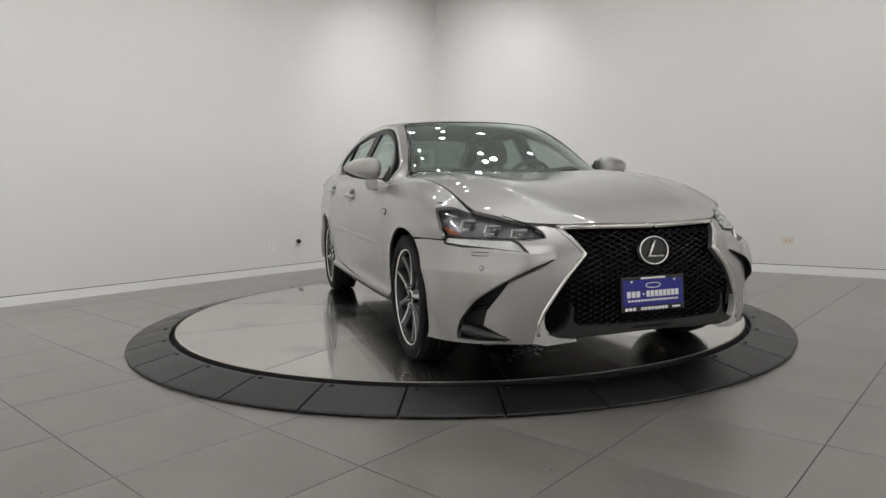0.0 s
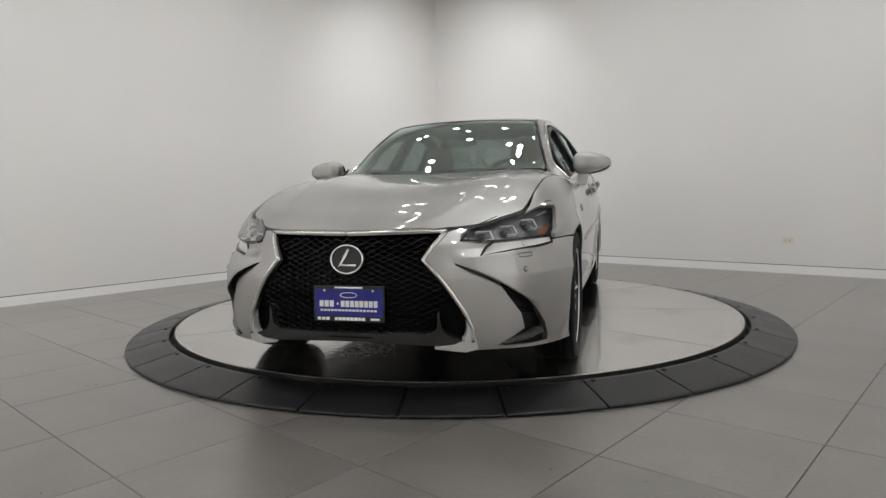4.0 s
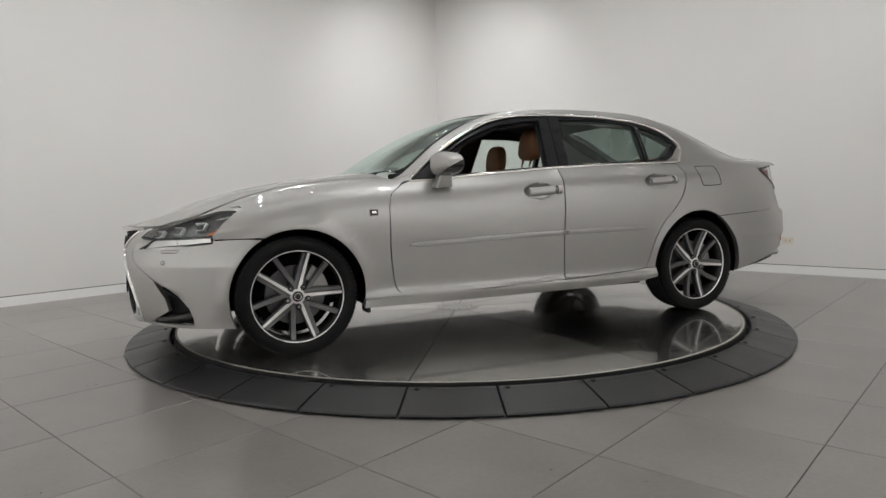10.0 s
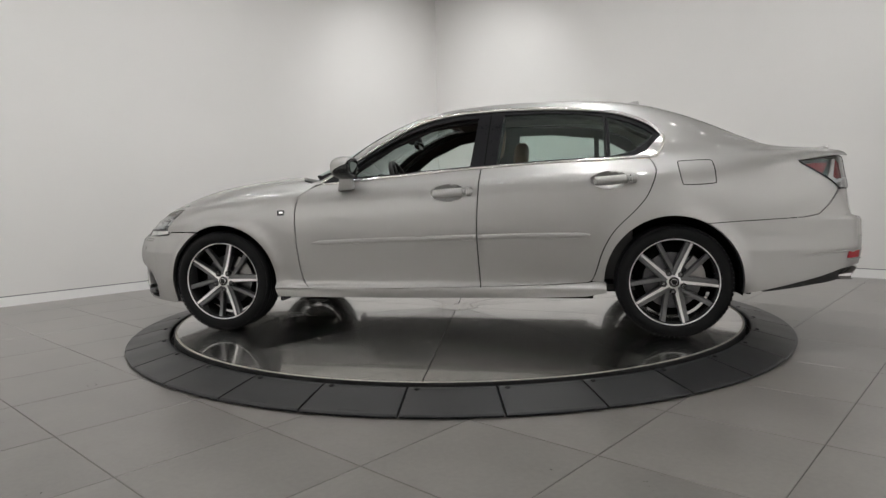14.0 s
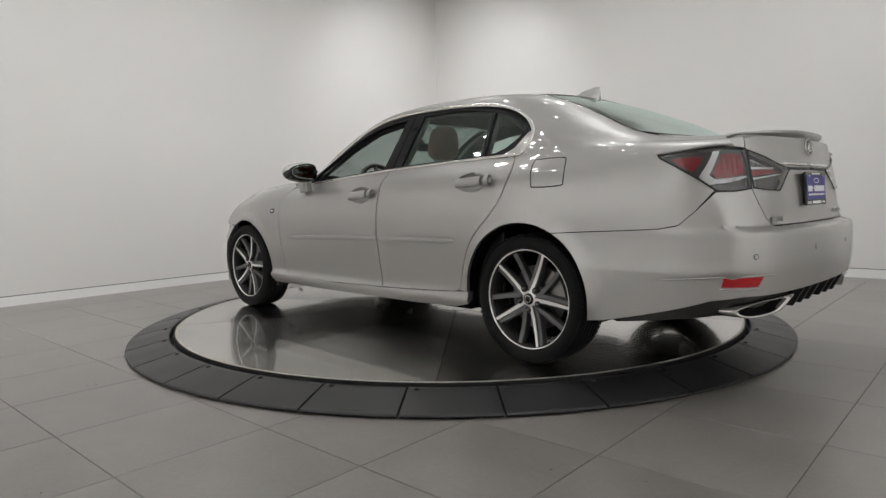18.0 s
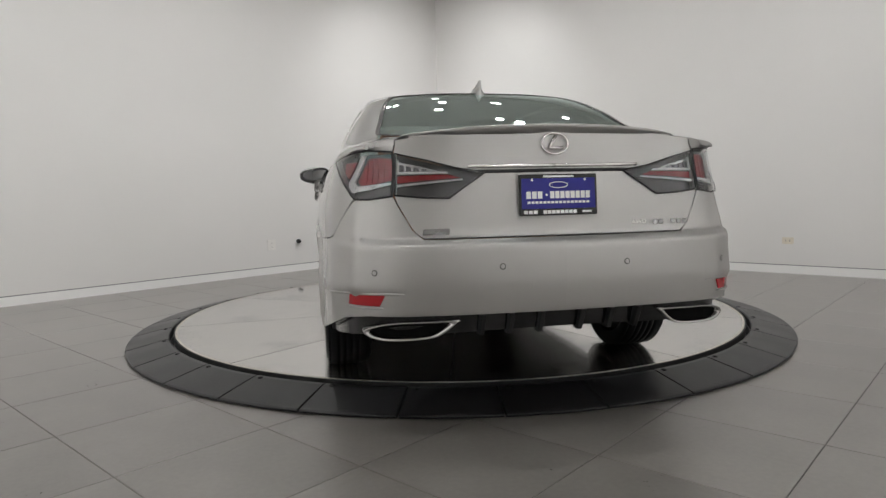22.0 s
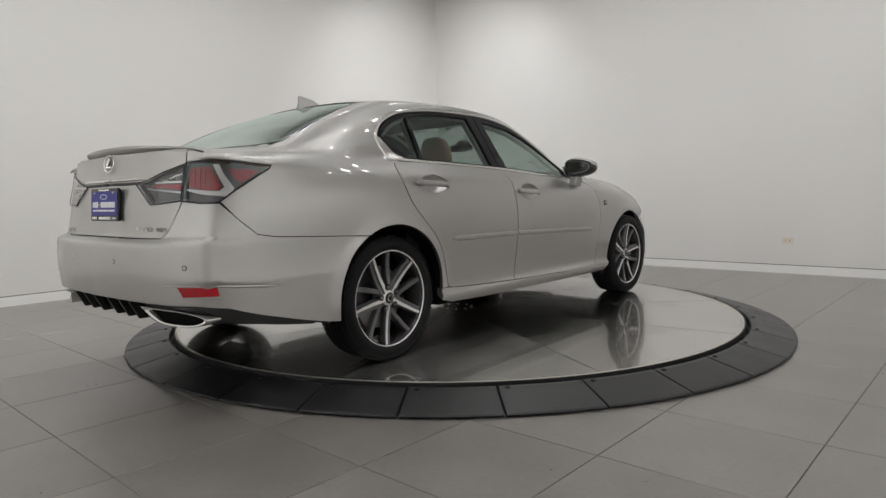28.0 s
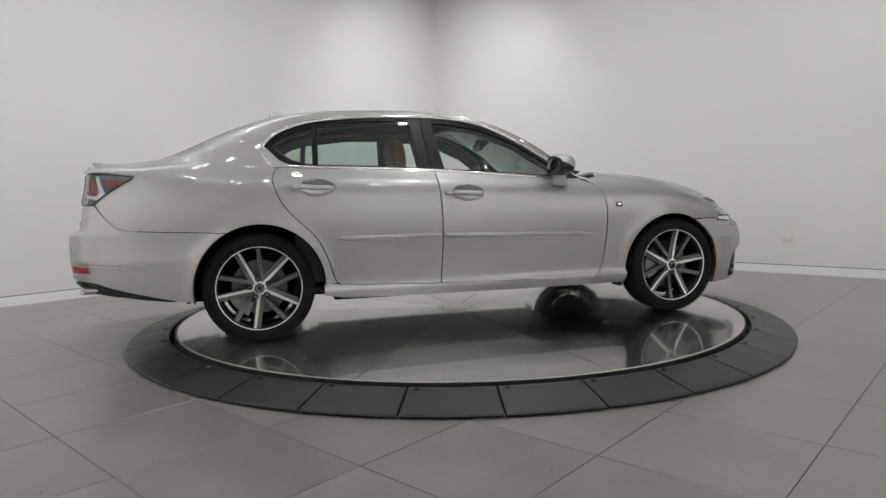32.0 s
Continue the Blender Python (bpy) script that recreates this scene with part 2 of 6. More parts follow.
def build_turntable():
    root = new("turntable")
    tagged(root, "round worn steel vehicle turntable with radial plate seams", "turntable")
    count, gap = 10, 0.0030
    step = 2 * math.pi / count
    bm = bmesh.new()
    inner, outer, n = 0.16, DISC_R - 0.022, 18
    lo, hi = [], []
    for i in range(n + 1):
        f = i / n
        for r, row in ((inner, lo), (outer, hi)):
            pad = gap / r
            a = pad + (step - 2 * pad) * f
            row.append((r * math.cos(a), r * math.sin(a)))
    top_lo = [bm.verts.new((*p, 0)) for p in lo]
    top_hi = [bm.verts.new((*p, 0)) for p in hi]
    bot_lo = [bm.verts.new((*p, -0.006)) for p in lo]
    bot_hi = [bm.verts.new((*p, -0.006)) for p in hi]
    for i in range(n):
        bm.faces.new((top_lo[i], top_hi[i], top_hi[i + 1], top_lo[i + 1]))
        bm.faces.new((top_hi[i], bot_hi[i], bot_hi[i + 1], top_hi[i + 1]))
        bm.faces.new((top_lo[i + 1], bot_lo[i + 1], bot_lo[i], top_lo[i]))
    bm.faces.new((top_lo[0], bot_lo[0], bot_hi[0], top_hi[0]))
    bm.faces.new((top_hi[n], bot_hi[n], bot_lo[n], top_lo[n]))
    sector = mesh_of(bm, "deck_plate")
    for k in range(count):
        ob = part("deck_plate", sector, STEEL, root)
        ob.matrix_basis = Matrix.Rotation(radians(23.2) + k * step, 4, "Z")
    rim = spin_profile([(DISC_R - 0.0215, -0.006), (DISC_R - 0.0215, 0.001), (DISC_R - 0.0085, 0.001), (DISC_R - 0.0085, -0.004)], 200)
    part("rim", rim, STEEL_RIM, root, "pale steel edge band")
    part("rim_side", spin_profile([(DISC_R - 0.008, 0.0), (DISC_R, -0.001), (DISC_R, -0.05)], 200), DARK, root)
    part("under_deck", spin_profile([(0.0, -0.0065), (DISC_R - 0.03, -0.0065), (DISC_R - 0.03, -0.05)], 96), DARK, root)
    hub = spin_profile([(0.0, 0.0012), (0.12, 0.0012), (0.154, 0.0012), (0.158, 0.0), (0.158, -0.006)], 48)
    part("hub_cover", hub, STEEL, root, "round bolted steel hub cover")
    for k in range(10):
        a = 2 * math.pi * k / 10
        bolt = part("bolt", spin_profile([(0.0, 0.0045), (0.009, 0.0042), (0.011, 0.001)], 8), STEEL_RIM, root)
        bolt.location = (0.118 * math.cos(a), 0.118 * math.sin(a), 0)
    return root


def build_ring():
    root = new("ramp_ring")
    tagged(root, "low black plastic ramp ring of wedge segments round the turntable", "ramp")
    count = 32
    step = 2 * math.pi / count
    pad = 0.0050
    prof = [(RING_IN, 0.006), (RING_IN, PLATE_Z - 0.012), (RING_IN + 0.008, PLATE_Z - 0.007), (RING_IN + 0.03, PLATE_Z - 0.008), (RING_OUT - 0.01, 0.020), (RING_OUT - 0.003, 0.017), (RING_OUT, 0.013), (RING_OUT - 0.002, 0.008), (RING_OUT - 0.014, 0.006), (RING_OUT - 0.016, 0.001)]
    bm = spin_profile(prof, 8, pad / 2.2, step - pad / 2.2)
    wedge = mesh_of(bm, "wedge")
    low = mesh_of(spin_profile([(0.0, 0.0045), (0.009, 0.004), (0.013, 0.001), (0.013, -0.003)], 12), "bolt")
    slope = (0.020 - (PLATE_Z - 0.008)) / (RING_OUT - 0.01 - RING_IN - 0.03)
    mark = boxed((-0.05, -0.002, 0.0), (0.05, 0.002, 0.0006))
    mark = mesh_of(mark, "moulded_mark")
    for k in range(count):
        a = radians(-85.2) + k * step
        seg = part("wedge", wedge, RUBBER, root)
        seg.matrix_basis = Matrix.Rotation(a, 4, "Z")
        b = part("bolt", low, DARK, seg)
        b.matrix_basis = Matrix.Rotation(0.022, 4, "Z") @ Matrix.Translation((RING_IN + 0.034, 0, PLATE_Z - 0.0085))
        r = RING_OUT - 0.03
        e = part("moulded_mark", mark, LAMP_TRIM if k == 1 else RUBBER, seg)
        e.matrix_basis = Matrix.Rotation(step * 0.5, 4, "Z") @ Matrix.Translation((r, 0, 0.020 + slope * (r - RING_OUT + 0.01))) @ Matrix.Rotation(-math.atan(slope), 4, "Y") @ Matrix.Rotation(radians(90), 4, "Z")
    part("pit_wall", spin_profile([(DISC_R + 0.001, 0.002), (RING_IN - 0.001, 0.002)], 96), DARK, root)
    return root


# ---- turning ----
TURN_START, TURN_RATE = -70.60, 8.530
CAR_OFFSET = Vector((-0.0300, 0.1200, 0.0))


def turn_rows(offset, z):
    rows = []
    for k in range(0, 65):
        t = k * 0.5
        r = Matrix.Rotation(radians(TURN_START - TURN_RATE * t), 4, "Z")
        rows.append((t, Matrix.Translation((0, 0, z)) @ r @ Matrix.Translation(offset)))
    return rows

# ---- the car's body surfaces (x forward, y left, z up, from the ground midway between the axles) ----
def pchip(xs, ys, x):
    xs, ys = np.array(xs, float), np.array(ys, float)
    if xs[0] > xs[-1]:
        xs, ys = xs[::-1], ys[::-1]
    h, d = np.diff(xs), np.diff(ys) / np.diff(xs)
    m = np.zeros_like(ys)
    same = d[:-1] * d[1:] > 0
    w1, w2 = 2 * h[1:] + h[:-1], h[1:] + 2 * h[:-1]
    m[1:-1][same] = ((w1 + w2)[same]) / (w1[same] / d[:-1][same] + w2[same] / d[1:][same])
    m[0], m[-1] = d[0], d[-1]
    x = np.asarray(x, float)
    i = np.clip(np.searchsorted(xs, x) - 1, 0, len(h) - 1)
    t = (x - xs[i]) / h[i]
    inside = np.clip(t, 0, 1)
    a = inside
    v = (1 + 2 * a) * (1 - a) ** 2 * ys[i] + a * (1 - a) ** 2 * h[i] * m[i] + a * a * (3 - 2 * a) * ys[i + 1] + a * a * (a - 1) * h[i] * m[i + 1]
    return v + (t - inside) * h[i] * np.where(t > 1, m[i + 1], m[i])


GX = np.arange(-2.8, 2.6, 0.01)


def soft_table(pairs, sigma=0.05):
    """A smooth function of x through (x, value) pairs, with its kinks softened."""
    v = pchip([q[0] for q in pairs], [q[1] for q in pairs], GX)
    if sigma:
        k = np.arange(-int(sigma * 300), int(sigma * 300) + 1)
        w = np.exp(-0.5 * (k * 0.01 / sigma) ** 2)
        w /= w.sum()
        n = len(k) // 2
        pad = np.concatenate([v[0] + (v[1] - v[0]) * np.arange(-n, 0), v, v[-1] + (v[-1] - v[-2]) * np.arange(1, n + 1)])
        v = np.convolve(pad, w, "valid")
    return v


# half width at the waist, and the shoulder line
WIDTH = soft_table([(2.4, 0.66), (2.1, 0.74), (1.9, 0.812), (1.65, 0.872), (1.425, 0.893), (1.1, 0.898), (0.5, 0.905), (0, 0.909), (-0.5, 0.909), (-1.0, 0.906), (-1.425, 0.902), (-1.75, 0.888), (-2.0, 0.870), (-2.2, 0.832), (-2.4, 0.765), (-2.6, 0.68)], 0.07)
BELT_Y = soft_table([(2.35, 0.42), (2.15, 0.60), (1.9, 0.735), (1.65, 0.770), (1.425, 0.788), (1.15, 0.802), (0.9, 0.810), (0.45, 0.81), (0, 0.803), (-0.6, 0.795), (-1.0, 0.79), (-1.3, 0.79), (-1.55, 0.795), (-1.8, 0.800), (-2.05, 0.795), (-2.3, 0.745), (-2.5, 0.65)], 0.06)
BELT_Z = soft_table([(2.35, 0.66), (2.15, 0.67), (1.9, 0.752), (1.65, 0.838), (1.425, 0.885), (1.15, 0.92), (0.9, 0.938), (0.7, 0.948), (0.365, 0.976), (0, 1.004), (-0.3, 1.024), (-0.7, 1.042), (-1.02, 1.052), (-1.3, 1.057), (-1.55, 1.06), (-1.8, 1.06), (-2.05, 1.056), (-2.3, 1.05), (-2.5, 1.045)], 0.06)
INSET = [(0.225, 0.050), (0.285, 0.012), (0.335, 0.030), (0.48, 0.016), (0.66, 0.0)]
UPPER = [(0.38, 0.004), (0.76, 0.024)]
# hood: seam, shoulder, ridge, inner, centre, as (y table, z table)
HOOD = [
    (soft_table([(2.35, 0.36), (2.15, 0.52), (1.9, 0.685), (1.65, 0.72), (1.2, 0.745), (0.7, 0.75)], 0.05), soft_table([(2.35, 0.66), (2.15, 0.70), (1.9, 0.774), (1.65, 0.852), (1.425, 0.898), (1.15, 0.935), (0.9, 0.955), (0.7, 0.965)], 0.06)),
    (soft_table([(2.35, 0.29), (2.15, 0.43), (1.9, 0.575), (1.2, 0.62), (0.7, 0.63)], 0.05), soft_table([(2.35, 0.70), (2.15, 0.738), (1.9, 0.803), (1.65, 0.872), (1.425, 0.916), (1.15, 0.955), (0.95, 0.976), (0.7, 0.995)], 0.06)),
    (soft_table([(2.35, 0.20), (2.15, 0.31), (1.9, 0.42), (1.2, 0.46), (0.7, 0.47)], 0.05), soft_table([(2.35, 0.712), (2.15, 0.766), (1.9, 0.829), (1.65, 0.884), (1.425, 0.921), (1.15, 0.960), (0.95, 0.982), (0.7, 1.0)], 0.06)),
    (soft_table([(2.35, 0.1), (2.15, 0.16), (1.9, 0.22), (0.7, 0.24)], 0.05), soft_table([(2.35, 0.718), (2.15, 0.772), (1.9, 0.832), (1.65, 0.882), (1.425, 0.917), (1.15, 0.957), (0.95, 0.982), (0.7, 1.0)], 0.06)),
    (soft_table([(2.35, 0.0), (0.7, 0.0)], 0), soft_table([(2.35, 0.72), (2.15, 0.774), (1.9, 0.832), (1.65, 0.881), (1.425, 0.916), (1.15, 0.957), (0.95, 0.982), (0.7, 1.0)], 0.06)),
]
# cabin: mid glass, drip line, roof edge, roof inner, centre
CABIN = [
    (soft_table([(1.0, 0.79), (0.8, 0.77), (0.6, 0.745), (0.3, 0.715), (0.0, 0.69), (-0.4, 0.677), (-0.9, 0.677), (-1.2, 0.69), (-1.4, 0.712), (-1.55, 0.722), (-1.8, 0.715), (-2.05, 0.685), (-2.3, 0.64), (-2.5, 0.57)], 0.06), soft_table([(1.0, 0.945), (0.8, 0.962), (0.6, 1.03), (0.3, 1.13), (0.0, 1.20), (-0.4, 1.232), (-0.9, 1.225), (-1.2, 1.20), (-1.4, 1.165), (-1.55, 1.14), (-1.8, 1.10), (-2.05, 1.083), (-2.3, 1.077), (-2.5, 1.07)], 0.06)),
    (soft_table([(1.0, 0.73), (0.75, 0.705), (0.525, 0.66), (0.3, 0.62), (0.08, 0.59), (-0.13, 0.575), (-0.4, 0.568), (-0.9, 0.57), (-1.15, 0.582), (-1.35, 0.61), (-1.55, 0.63), (-1.8, 0.63), (-2.05, 0.59), (-2.3, 0.54), (-2.5, 0.48)], 0.06), soft_table([(1.0, 0.95), (0.75, 0.985), (0.525, 1.119), (0.3, 1.258), (0.08, 1.354), (-0.13, 1.394), (-0.4, 1.405), (-0.7, 1.401), (-0.98, 1.38), (-1.156, 1.348), (-1.35, 1.287), (-1.55, 1.228), (-1.8, 1.155), (-2.05, 1.104), (-2.3, 1.092), (-2.5, 1.085)], 0.05)),
    (soft_table([(1.0, 0.62), (0.75, 0.60), (0.5, 0.57), (0.3, 0.54), (0.08, 0.52), (-0.4, 0.505), (-0.9, 0.505), (-1.2, 0.51), (-1.5, 0.52), (-1.8, 0.51), (-2.05, 0.47), (-2.5, 0.38)], 0.06), soft_table([(1.0, 0.958), (0.75, 1.04), (0.525, 1.172), (0.3, 1.295), (0.1, 1.374), (-0.13, 1.418), (-0.4, 1.432), (-0.7, 1.428), (-0.98, 1.41), (-1.2, 1.378), (-1.4, 1.325), (-1.6, 1.26), (-1.8, 1.187), (-2.05, 1.112), (-2.3, 1.098), (-2.5, 1.09)], 0.05)),
    (soft_table([(1.0, 0.32), (0.3, 0.30), (-0.4, 0.28), (-1.5, 0.29), (-2.05, 0.26), (-2.5, 0.2)], 0.06), soft_table([(1.0, 0.955), (0.75, 1.09), (0.525, 1.212), (0.3, 1.322), (0.1, 1.393), (-0.13, 1.436), (-0.4, 1.450), (-0.7, 1.450), (-0.98, 1.436), (-1.2, 1.408), (-1.4, 1.356), (-1.6, 1.285), (-1.8, 1.208), (-2.05, 1.118), (-2.3, 1.101), (-2.5, 1.093)], 0.05)),
    (soft_table([(1.0, 0.0), (-2.5, 0.0)], 0), soft_table([(1.0, 0.965), (0.75, 1.105), (0.525, 1.227), (0.3, 1.331), (0.1, 1.400), (-0.13, 1.441), (-0.4, 1.455), (-0.7, 1.456), (-0.98, 1.443), (-1.2, 1.416), (-1.4, 1.364), (-1.6, 1.293), (-1.8, 1.214), (-2.05, 1.121), (-2.3, 1.102), (-2.5, 1.094)], 0.05)),
]
HOOD_LIFT = soft_table([(2.35, -0.010), (2.06, -0.016), (1.91, -0.003), (1.76, 0.005), (1.52, 0.015), (1.14, 0.014), (0.95, 0.018), (0.7, 0.018)], 0.05)
WING_LIFT = soft_table([(2.35, 0.0), (2.1, 0.008), (1.9, 0.020), (1.7, 0.026), (1.42, 0.028), (1.15, 0.022), (0.95, 0.012), (0.8, 0.004), (0.7, 0.0), (-2.5, 0.0)], 0.05)
BELT_Z = BELT_Z + WING_LIFT * 0.8
HOOD = [(y, z + WING_LIFT * (1.0, 1.0, 0.7, 0.3, 0.1)[k]) for k, (y, z) in enumerate(HOOD)]
HOOD = [(y, z + HOOD_LIFT * (0.6 if k == 0 else 1.0)) for k, (y, z) in enumerate(HOOD)]
ROOF_LIFT = soft_table([(0.8, 0.004), (0.2, 0.003), (-0.2, 0.006), (-0.5, 0.013), (-0.7, 0.014), (-0.95, 0.020), (-1.17, 0.023), (-1.38, 0.027), (-1.62, 0.023), (-1.79, 0.012), (-1.95, 0.0), (-2.5, 0.0)], 0.05)
REAR_WIDE = soft_table([(1.0, 0.0), (0.5, -0.004), (0.2, -0.012), (-0.1, -0.006), (-0.4, 0.010), (-0.8, 0.030), (-1.2, 0.055), (-1.5, 0.062), (-1.8, 0.058), (-2.05, 0.05), (-2.5, 0.04)], 0.05)
SCREEN_LIFT = soft_table([(1.1, 0.0), (0.98, 0.002), (0.85, 0.016), (0.7, 0.028), (0.45, 0.033), (0.2, 0.020), (0.0, 0.006), (-0.3, 0.0), (-2.5, 0.0)], 0.05)
CABIN = [(y, z + SCREEN_LIFT * (0.0, 0.0, 0.55, 1.0, 1.0)[k]) for k, (y, z) in enumerate(CABIN)]
CABIN = [(y + REAR_WIDE * (0.6, 1.0, 1.0, 0.6, 0.0)[k], z + ROOF_LIFT * (0.0, 0.35, 1.0, 1.0, 1.0)[k]) for k, (y, z) in enumerate(CABIN)]
WHEEL_X, HUB_Z, ARCH_R = 1.425, 0.330, 0.372


def at_x(table, x):
    return np.interp(x, GX, table)


def control_points(x, top):
    """The 13 points (y, z) of the cross-section at x."""
    w, by, bz = at_x(WIDTH, x), at_x(BELT_Y, x), at_x(BELT_Z, x)
    pts = [(w - d, np.full_like(x, z)) for z, d in INSET]
    pts += [(w * 1 - d - (0.012 if k else 0.0), 0.66 + (bz - 0.66) * f) for k, (f, d) in enumerate(UPPER)]
    pts.append((by, bz))
    pts += [(at_x(y, x), at_x(z, x)) for y, z in top]
    return np.array([q[0] for q in pts]), np.array([q[1] for q in pts])


def flare(x, z):
    """How far the wings swell out round the wheel arches."""
    out = 0
    for cx in (WHEEL_X, -WHEEL_X):
        r = np.hypot(x - cx * 0.992, z - HUB_Z)
        out = out + np.clip((z - 0.22) / 0.12, 0, 1) * (0.015 * np.exp(-(((r - ARCH_R - 0.008) / 0.045) ** 2)))
    return out


def cross(x, v, top, swell=True):
    """The body surface: x along the car, v up round the section from the sill (0) over the shoulder (7) to the middle (12)."""
    x, v = np.broadcast_arrays(np.asarray(x, float), np.asarray(v, float))
    ys, zs = control_points(x.ravel(), top)
    vv = np.clip(v.ravel(), 0, 12)
    i = np.clip(vv.astype(int), 0, 11)
    t = vv - i
    n = np.arange(len(i))
    out = []
    for c, sign in ((ys, -1), (zs, 1)):
        p1, p2 = c[i, n], c[i + 1, n]
        p0 = np.where(i > 0, c[np.maximum(i - 1, 0), n], 2 * p1 - p2)
        p3 = np.where(i < 11, c[np.minimum(i + 2, 12), n], sign * c[11, n])
        out.append(0.5 * (2 * p1 + (p2 - p0) * t + (2 * p0 - 5 * p1 + 4 * p2 - p3) * t * t + (3 * p1 - p0 - 3 * p2 + p3) * t ** 3))
    y, z = out
    if swell:
        y = y + np.clip((7.0 - vv) / 1.5, 0, 1) * flare(x.ravel(), z)
    return np.stack([x.ravel(), y, z], -1).reshape(x.shape + (3,))


def hood_surface(a, b):
    return cross(a, b, HOOD)


def bonnet_surface(a, b):
    """The front body carried on past its middle line to the other side."""
    a, b = np.broadcast_arrays(np.asarray(a, float), np.asarray(b, float))
    over = b > 12
    P = cross(a, np.where(over, 24 - b, b), HOOD)
    P[..., 1] *= np.where(over, -1, 1)
    return P


REAR_X = np.linspace(-2.34, -1.75, 60)
REAR_FLANK = []


def cabin_surface(a, b):
    """The cabin and rear body; behind the rear axle its flank passes into the rear bumper's surface."""
    P = cross(a, b, CABIN)
    if REAR_FLANK:
        x, z = P[..., 0], P[..., 2]
        k = np.clip((-1.80 - x) / 0.18, 0, 1) * np.clip((7.0 - np.asarray(b, float)) / 0.6, 0, 1)
        k = k * k * (3 - 2 * k)
        i = np.clip((x - REAR_X[0]) / (REAR_X[1] - REAR_X[0]), 0, 58.999)
        j = np.clip((z - FLANK_Z[0]) / (FLANK_Z[1] - FLANK_Z[0]), 0, len(FLANK_Z) - 1.001)
        i0, j0 = i.astype(int), j.astype(int)
        f, g = i - i0, j - j0
        t = REAR_FLANK[0]
        y = (t[i0, j0] * (1 - g) + t[i0, j0 + 1] * g) * (1 - f) + (t[i0 + 1, j0] * (1 - g) + t[i0 + 1, j0 + 1] * g) * f
        P[..., 1] += k * (y - P[..., 1])
    return P


VV = np.linspace(0, 12, 481)


def v_at_z(x, z, top=CABIN, lo=0.0, hi=9.6):
    """v of the flank at a height."""
    x, z = np.broadcast_arrays(np.asarray(x, float), np.asarray(z, float))
    vs = VV[(VV >= lo) & (VV <= hi)]
    out = []
    for a, b in zip(x.ravel(), z.ravel()):
        zz = cross(np.full_like(vs, a), vs, top)[:, 2]
        out.append(np.interp(b, np.maximum.accumulate(zz), vs))
    return np.array(out).reshape(x.shape)


def v_at_y(x, y, top=CABIN, lo=7.0):
    """v of the upper side at a half width."""
    x, y = np.broadcast_arrays(np.asarray(x, float), np.asarray(y, float))
    vs = VV[VV >= lo]
    out = []
    for a, b in zip(x.ravel(), y.ravel()):
        yy = cross(np.full_like(vs, a), vs, top)[:, 1]
        out.append(np.interp(-b, np.maximum.accumulate(-yy), vs))
    return np.array(out).reshape(x.shape)


FLANK_Z = np.linspace(0.1, 1.06, 97)


def flank_line(x):
    vs = v_at_z(np.full_like(FLANK_Z, x), FLANK_Z, HOOD if x > 0 else CABIN, hi=7.2)
    return cross(np.full_like(FLANK_Z, x), vs, HOOD if x > 0 else CABIN, False)[:, 1]


def wrap(nose_x, reach_front, reach_side, join, step, lean, skirt):
    """A bumper surface: at each height a curve from the middle of the car round the corner to the flank at x = join."""
    y0, y1 = flank_line(join), flank_line(join - step)
    slope = (y1 - y0) / step
    low = np.clip((0.66 - FLANK_Z) / 0.14, 0, 1)
    y0 = y0 + (np.maximum(y0, skirt) - y0) * low
    on = join - np.sign(join) * np.linspace(0, 0.35, 8)
    onward = np.array([flank_line(x) for x in on])
    onward = onward + (np.maximum(onward, skirt) - onward) * low

    def surface(s, z):
        s, z = np.broadcast_arrays(np.asarray(s, float), np.asarray(z, float))
        ya, sl = np.interp(z, FLANK_Z, y0), np.interp(z, FLANK_Z, slope)
        xn = pchip([q[0] for q in nose_x], [q[1] for q in nose_x], z)
        f = pchip([q[0] for q in reach_front], [q[1] for q in reach_front], z)
        b = pchip([q[0] for q in reach_front], [q[2] for q in reach_front], z)
        g = pchip([q[0] for q in reach_side], [q[1] for q in reach_side], z)
        sg = math.copysign(1, join)
        p0, p1 = (xn, 0 * z), (xn - sg * b, f)
        p3 = (np.full_like(z, join), ya)
        p2 = (p3[0] + sg * g, ya - lean * np.abs(sl) * g)
        past, s = np.maximum(s - 1, 0), np.minimum(s, 1)
        k = [(1 - s) ** 3, 3 * s * (1 - s) ** 2, 3 * s * s * (1 - s), s ** 3]
        x = sum(w * p[0] for w, p in zip(k, (p0, p1, p2, p3)))
        y = sum(w * p[1] for w, p in zip(k, (p0, p1, p2, p3)))
        run = np.clip(past * 3 * g / 0.05, 0, 6.999)
        i = run.astype(int)
        zi = np.clip((z - FLANK_Z[0]) / (FLANK_Z[1] - FLANK_Z[0]), 0, len(FLANK_Z) - 1.001)
        j = zi.astype(int)
        fi, fj = run - i, zi - j
        yf = (onward[i, j] * (1 - fj) + onward[i, j + 1] * fj) * (1 - fi) + (onward[i + 1, j] * (1 - fj) + onward[i + 1, j + 1] * fj) * fi
        x = np.where(past > 0, join - sg * run * 0.05, x)
        y = np.where(past > 0, yf, y) + flare(x, z)
        return np.stack([x, y, z], -1)

    return surface


